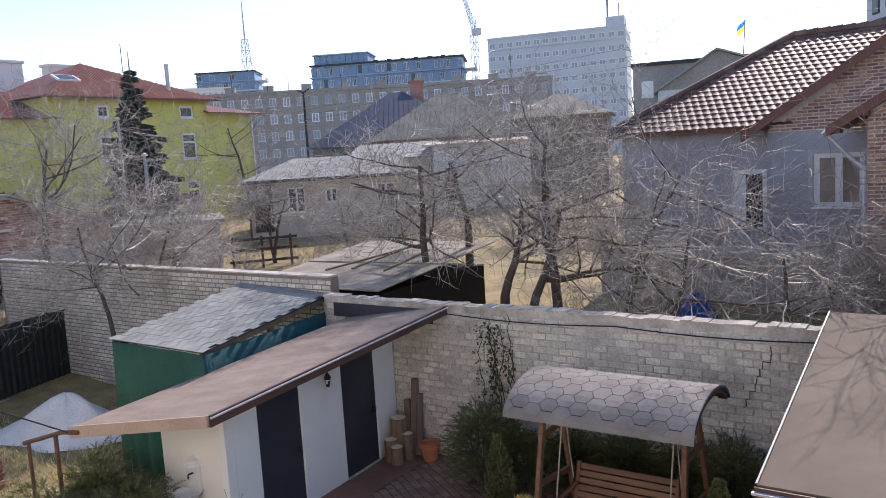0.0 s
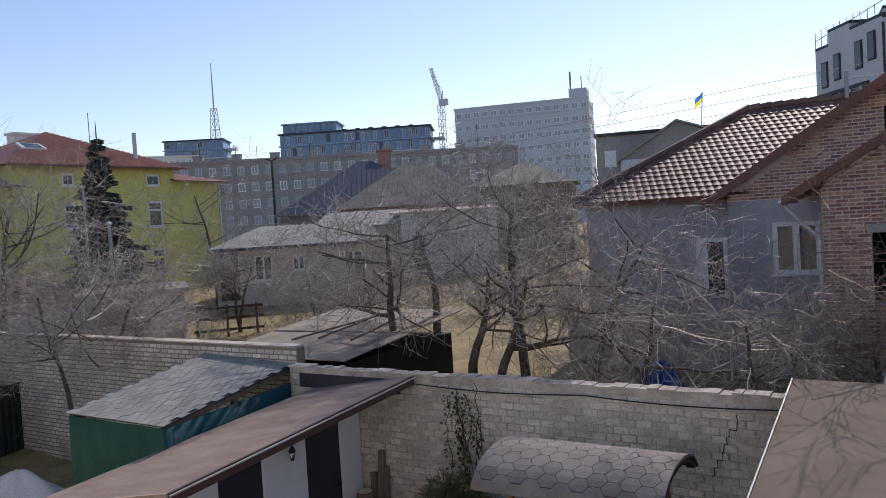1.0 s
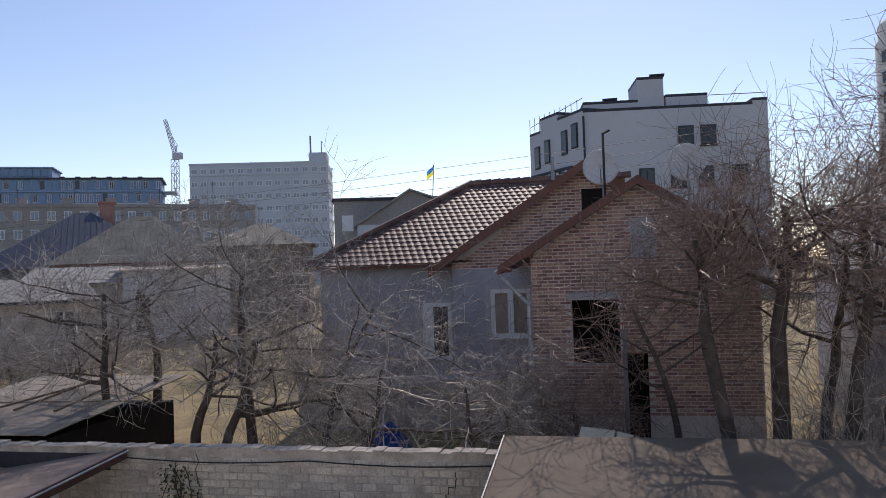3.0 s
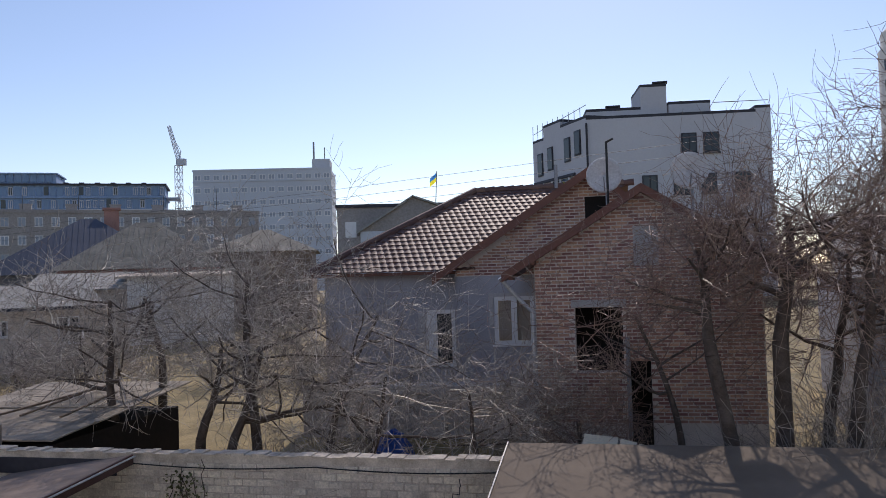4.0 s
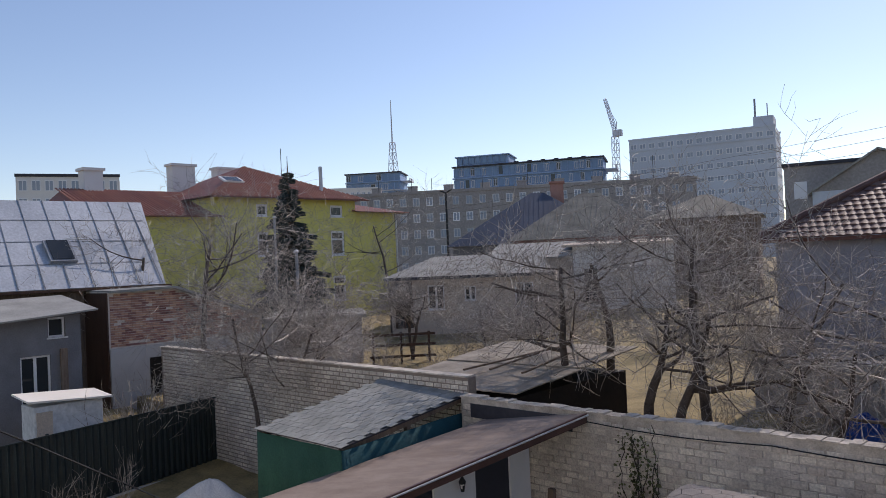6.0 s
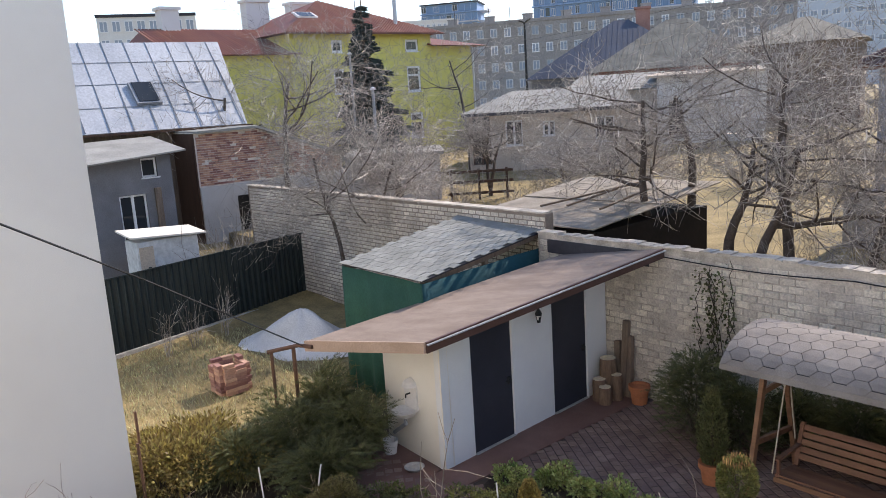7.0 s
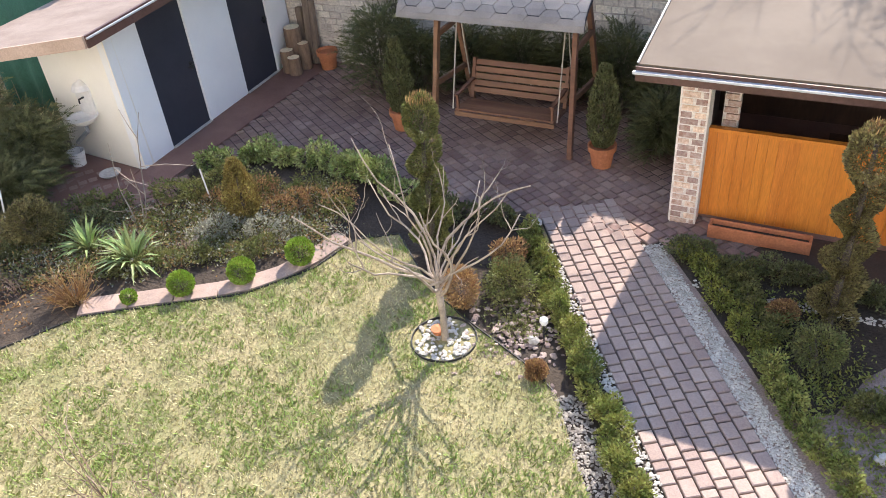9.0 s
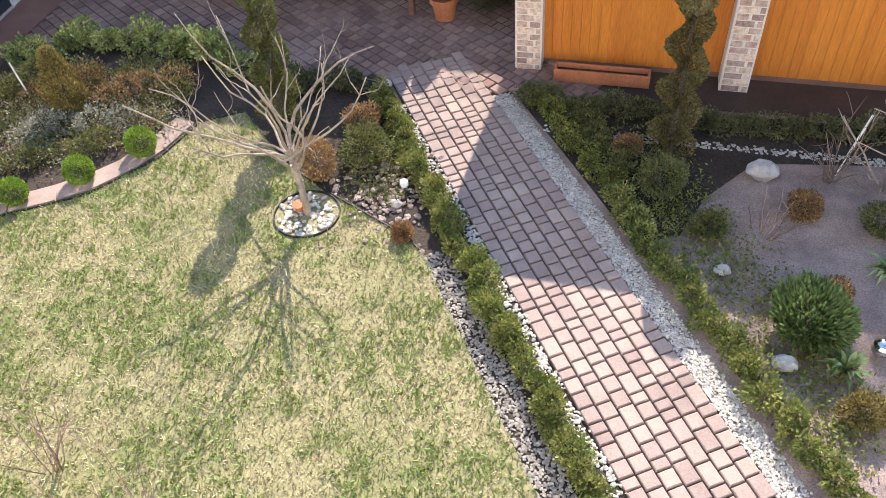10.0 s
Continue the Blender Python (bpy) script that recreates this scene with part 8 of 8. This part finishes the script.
_pts = [(0.0 + i * 0.48, -0.03, -0.06 * math.sin(math.pi * ((i % 7) / 7)) + 0.01 * i / 14) for i in range(15)]
part("cable", MB().tube(_pts, 0.011, 5), M_BLACK, _cw)
# far overhead lines
_ov = thing("power_lines", (0, 0, 0), "thin pale overhead lines above the roofs", "wire")
for k in range(3):
    part("wire", MB().tube([(-60, 62, 10.2 + k * 0.5), (-20, 50, 10.6 + k * 0.6), (20, 44, 12.2 + k * 0.8)], 0.012, 4), M_DARKTRIM, _ov)
_ov2 = thing("service_wire", (0, 0, 0), "pale service wire before the yellow house", "wire")
part("wire", MB().tube([(-36, 19.5, 3.6), (-33, 24, 3.9), (-29.5, 28.5, 4.7)], 0.02, 4), M_ROPE, _ov2)


def sand_pile():
    rnd = random.Random(16)
    e = thing("sand_heap", (-17.3, 9.7, 0), "heap of white sand with rough slopes", "sand heap")
    mb = MB()
    n, m = 28, 10
    for i in range(m + 1):
        t = i / m
        for j in range(n):
            a = 2 * math.pi * j / n
            r = 1.45 * t * (1 + 0.18 * math.sin(a * 2 + 1) + 0.08 * math.sin(a * 5))
            h = (0.92 * math.exp(-(t * 1.75) ** 2) - 0.045) * (1 + t * (0.25 * math.sin(a * 3 + 4 * t) + 0.1 * math.sin(a * 7 + 1))) + rnd.uniform(-0.025, 0.025)
            h = 0.875 if i == 0 else h
            mb.v.append((r * 1.15 * math.cos(a), r * math.sin(a), max(-0.03, h)))
    for i in range(m):
        for j in range(n):
            a, b = i * n + j, i * n + (j + 1) % n
            mb.f.append((a, b, b + n, a + n))
            mb.mi.append(0)
    part("sand", mb, M_SAND, e, smooth=True)


sand_pile()


def brick_barbecue():
    rnd = random.Random(17)
    e = thing("brick_firepit", (-15.55, 6.85, 0), "rough square stack of red bricks for a fire", "fire pit")
    me = MB().box(-0.125, 0.125, -0.06, 0.06, -0.035, 0.035).mesh("brick", M_REDBRICK)
    for c in range(9):
        for k, (x, y, t) in enumerate([(-0.14, -0.3, 0), (0.13, -0.3, 0), (-0.14, 0.3, 0), (0.13, 0.3, 0), (-0.31, 0.1, 90), (-0.31, -0.15, 90), (0.31, 0.1, 90), (0.31, -0.15, 90)]):
            s = 0.13 if c % 2 else 0.0
            if c == 8 and k % 3 == 0:
                continue
            share("brick", me, e, pose(x + rnd.uniform(-0.015, 0.015) + (s * 0.2 if t == 0 else 0), y + rnd.uniform(-0.015, 0.015), 0.036 + c * 0.076, 0, 0, t + rnd.uniform(-4, 4)))
    part("ash", MB().box(-0.25, 0.25, -0.24, 0.24, 0, 0.42), M_SOIL, e, "dark ash bed")


brick_barbecue()

# rusty posts at the wing's corner
for x, y, h in ((-11.61, 3.6, 1.12), (-12.54, 3.9, 1.27)):
    e = thing("garden_post", (x, y, 0), "thin rusty steel post by the cream house wing", "post", "rusty posts")
    part("shaft", MB().tube([(0, 0, -0.1), (0.0, 0, h)], 0.024, 8), M_RUST, e)
# white stakes and edging slabs
for i, (x, y, h, lx, ly) in enumerate([(-9.17, 2.25, 0.81, 0.01, 0.06), (-8.9, 2.37, 0.65, 0.01, 0.03), (-9.0, 2.64, 0.89, 0.01, 0.0), (-8.65, 2.77, 0.84, -0.01, -0.01), (-9.85, 3.31, 0.91, 0.0, 0.01), (-8.95, 3.18, 0.91, 0.0, 0.03), (-8.52, 3.2, 0.91, 0.01, 0.04),
                                        (-8.98, 3.63, 0.91, 0.0, 0.0), (-8.48, 3.63, 0.98, 0.04, 0.12), (-9.95, 4.77, 0.87, -0.02, -0.04), (-9.65, 5.38, 0.76, 0.08, 0.14), (-7.45, 7.09, 0.6, -0.05, 0), (2.25, 7.35, 0.75, 0.15, 0.05)]):
    e = thing("garden_stake", (x, y, 0), "thin white plastic garden stake", "stake", "white garden stakes")
    part("rod", MB().tube([(0, 0, -0.05), (lx, ly, h)], 0.0125, 6), M_PVC, e)
_sl = random.Random(19)
_edge = [(-7.4, 4.52), (-6.9, 4.86), (-6.45, 5.15), (-6.0, 5.44), (-5.68, 5.7), (-5.4, 6.08), (-5.2, 6.5), (-5.08, 7.05)]
for (x0, y0), (x1, y1) in zip(_edge, _edge[1:]):
    d = Vector((x1 - x0, y1 - y0, 0))
    s = Vector((-d.y, d.x, 0)).normalized()
    a, b = Vector((x0, y0, 0)) + s * 0.02, Vector((x1, y1, 0)) + s * 0.02 - d.normalized() * 0.012
    q = [a, b, b + s * _sl.uniform(0.26, 0.34), a + s * _sl.uniform(0.26, 0.34)]
    e = tagged(part("edging_slab", MB().prism([p[:2] for p in q], -0.03, 0.022 + _sl.uniform(-0.004, 0.004)), M_PINKSLAB, bevel=0.008), "pale pinkish stone slab edging the lawn", "edging slab", "lawn edging slabs")
_ed = MB()
for (x0, y0), (x1, y1) in zip(LAWN[1:13], LAWN[2:14]):
    _ed.beam((x0, y0, 0.0), (x1, y1, 0.0), 0.012, 0.07)
tagged(part("lawn_edging", _ed, M_BLACK), "thin dark edging strip round the lawn", "edging", kind="structure")

_ty = thing("planter_trough", (-0.33, 8.66, 0.02), "long terracotta-coloured planter trough", "planter")
part("trough", MB().box(-0.58, 0.58, -0.09, -0.065, 0, 0.17).box(-0.58, 0.58, 0.065, 0.09, 0, 0.17).box(-0.58, -0.55, -0.065, 0.065, 0, 0.17).box(0.55, 0.58, -0.065, 0.065, 0, 0.17).box(-0.55, 0.55, -0.065, 0.065, 0, 0.03), M_TERRA, _ty, bevel=0.006)
part("soil", MB().box(-0.545, 0.545, -0.06, 0.06, 0.032, 0.11), M_SOIL, _ty)
for i, (x, y, r) in enumerate([(1.5, 7.2, 0.19), (1.63, 4.72, 0.13), (1.12, 5.72, 0.1), (-2.2, 6.05, 0.09), (-2.95, 8.15, 0.1)]):
    e = thing("boulder", (x, y, 0), "pale rounded garden boulder", "stone", "garden boulders")
    src = pebble_mesh(950 + i, None)
    part("stone", MB().add([(v[0] * r, v[1] * r, max(-0.02, v[2] * r * 1.3 + r * 0.4)) for v in src.v], src.f), M_STONE, e, bevel=0.02)
_gl = thing("garden_light", (-2.1, 6.1, 0), "small solar garden light on a spike", "garden light")
part("spike", MB().tube([(0, 0, 0), (0, 0, 0.26)], 0.008, 6), M_BLACK, _gl)
part("lamp_head", MB().lathe([(0.03, 0.26), (0.045, 0.29), (0.045, 0.33), (0.01, 0.36)], 12), M_PVC, _gl)
_gb = thing("gazing_ball", (2.42, 5.02, 0.0), "faceted silver garden ball", "garden ball")
_gm = mat("mirrored_silver", (0.8, 0.82, 0.85), rough=0.12, metal=1.0, bump=0)
part("ball", MB().lathe([(0.03, 0.0)] + [(0.09 * math.sin(math.pi * k / 8), 0.09 - 0.09 * math.cos(math.pi * k / 8)) for k in range(1, 8)] + [(0.005, 0.18)], 14), _gm, _gb)

# ---- paving, brick by brick ----


def paver_mesh(w, d, h=0.05, b=0.008):
    x, y = w / 2, d / 2
    v = [(-x, -y, -h), (x, -y, -h), (x, y, -h), (-x, y, -h), (-x, -y, -b), (x, -y, -b), (x, y, -b), (-x, y, -b), (-x + b, -y + b, 0), (x - b, -y + b, 0), (x - b, y - b, 0), (-x + b, y - b, 0)]
    f = [(0, 1, 5, 4), (1, 2, 6, 5), (2, 3, 7, 6), (3, 0, 4, 7), (4, 5, 9, 8), (5, 6, 10, 9), (6, 7, 11, 10), (7, 4, 8, 11), (8, 9, 10, 11)]
    return v, f


def paved_path():
    rnd = random.Random(22)
    base = bpy.data.objects["path_base"]
    rows = 7
    rw = 1.045 / rows
    meshes = {}
    for L in (0.105, 0.155, 0.205):
        v, f = paver_mesh(L - 0.016, rw - 0.016)
        meshes[L] = (MB().add(v, f).mesh("paver", M_PAVER), v, f)
    ang = math.atan2(PU.y, PU.x)
    rest, n = MB(), 0
    for r in range(rows):
        s = -0.25 + rnd.uniform(-0.1, 0.0)
        while s < 9.6:
            L = rnd.choice((0.105, 0.155, 0.155, 0.205))
            p = on_path(s + L / 2, (r + 0.5) * rw + 0.005, 0.022 + rnd.uniform(-0.003, 0.003))
            m = Matrix.LocRotScale(p, Euler((rnd.uniform(-0.012, 0.012), rnd.uniform(-0.012, 0.012), ang + rnd.uniform(-0.012, 0.012))), None)
            if s < 6.2 and n < 300:
                share("paver", meshes[L][0], base, m)
                n += 1
            else:
                rest.add([m @ Vector(q) for q in meshes[L][1]], meshes[L][2])
            s += L
    tagged(part("pavers", rest, M_PAVER, base), kind="stuff")


paved_path()


def paved_yard():
    rnd = random.Random(23)
    base = bpy.data.objects["patio_base"]
    out = MB()
    N = len(PATIO)

    def inside(x, y):
        c = False
        for i in range(N):
            (x1, y1), (x2, y2) = PATIO[i], PATIO[i - 1]
            if (y1 > y) != (y2 > y) and x < (x2 - x1) * (y - y1) / (y2 - y1) + x1:
                c = not c
        return c
    ang = radians(-33)
    ca, sa = math.cos(ang), math.sin(ang)
    w = 0.15
    vs = {L: paver_mesh(L - 0.014, w - 0.014) for L in (0.105, 0.155, 0.205)}
    meshes = {L: MB().add(*vs[L]).mesh("paver", M_YARDPAVER) for L in vs}
    near = 0
    for r in range(-75, 75):
        u = -11 + rnd.uniform(0, 0.2)
        while u < 11:
            L = rnd.choice((0.105, 0.155, 0.155, 0.205))
            x, y = -5.5 + (u + L / 2) * ca - r * w * sa, 9.8 + (u + L / 2) * sa + r * w * ca
            if x < -0.3 and inside(x, y) and not (x < -8.55 - 0.03 * (y - 8) + 0.0 and y > 7.3):
                m = Matrix.LocRotScale((x, y, 0.018 + rnd.uniform(-0.003, 0.003)), Euler((rnd.uniform(-0.01, 0.01), rnd.uniform(-0.01, 0.01), ang)), None)
                v, f = vs[L]
                if x > -4.9 and y < 10.1 and near < 300:
                    near += 1
                    share("paver", meshes[L], base, m)
                else:
                    out.add([m @ Vector(q) for q in v], f[4:])
            u += L
    tagged(part("pavers", out, M_YARDPAVER, base), kind="stuff")
    tagged(part("shed_apron", MB().prism([(-9.25, 7.3), (-8.6, 7.3), (-8.62, 12.1), (-9.5, 12.1)], -0.02, 0.02).prism([(-10.3, 6.45), (-8.6, 6.1), (-8.6, 7.29), (-9.25, 7.29), (-9.3, 7.55), (-10.9, 7.68)], -0.02, 0.018), M_REDSLAB), "smooth reddish paving along the shed", "paving", kind="structure")


paved_yard()


def wall_bricks():
    rnd = random.Random(24)
    v = [(-0.5, 0, -0.5), (0.5, 0, -0.5), (0.5, 0, 0.5), (-0.5, 0, 0.5), (-0.46, -1, -0.44), (0.46, -1, -0.44), (0.46, -1, 0.44), (-0.46, -1, 0.44)]
    f = [(4, 5, 6, 7), (0, 1, 5, 4), (1, 2, 6, 5), (2, 3, 7, 6), (3, 0, 4, 7)]
    me = MB().add(v, f).mesh("brick", M_SILICATE)
    out, n = MB(), 0
    for a, b, c, d in brick_courses(-11.25, -1.3, 0.0, 2.99, 0.255, 0.125, 0.02, 0.016, rnd):
        if rnd.random() < 0.012:
            continue
        cx, cz = (a + b) / 2, (c + d) / 2
        m = Matrix.LocRotScale((cx + rnd.uniform(-0.006, 0.006), WALL_Y + 0.02, cz + rnd.uniform(-0.004, 0.004)), Euler((0, rnd.uniform(-0.03, 0.03), 0)), ((b - a) * rnd.uniform(0.94, 1.02), 0.004 + rnd.uniform(0, 0.026), (d - c) * rnd.uniform(0.86, 1.05)))
        if -5.6 < cx < -1.7 and cz > 1.7 and n < 300:
            share("brick", me, WALL_N, m)
            n += 1
        else:
            out.add([m @ Vector(q) for q in v], f)
    tagged(part("bricks", out, M_SILICATE, WALL_N), kind="stuff")
    out = MB()
    for a, b, c, d in brick_courses(-25.1, -11.3, 0.0, 3.35, 0.255, 0.11, 0.02, 0.026, rnd):
        m = Matrix.LocRotScale(((a + b) / 2, 12.42, (c + d) / 2), None, (b - a, 0.008 + rnd.uniform(0, 0.008), d - c))
        out.add([m @ Vector(q) for q in v], f)
    tagged(part("bricks", out, M_SILICATE, bpy.data.objects["wall_northwest"]), kind="stuff")


wall_bricks()
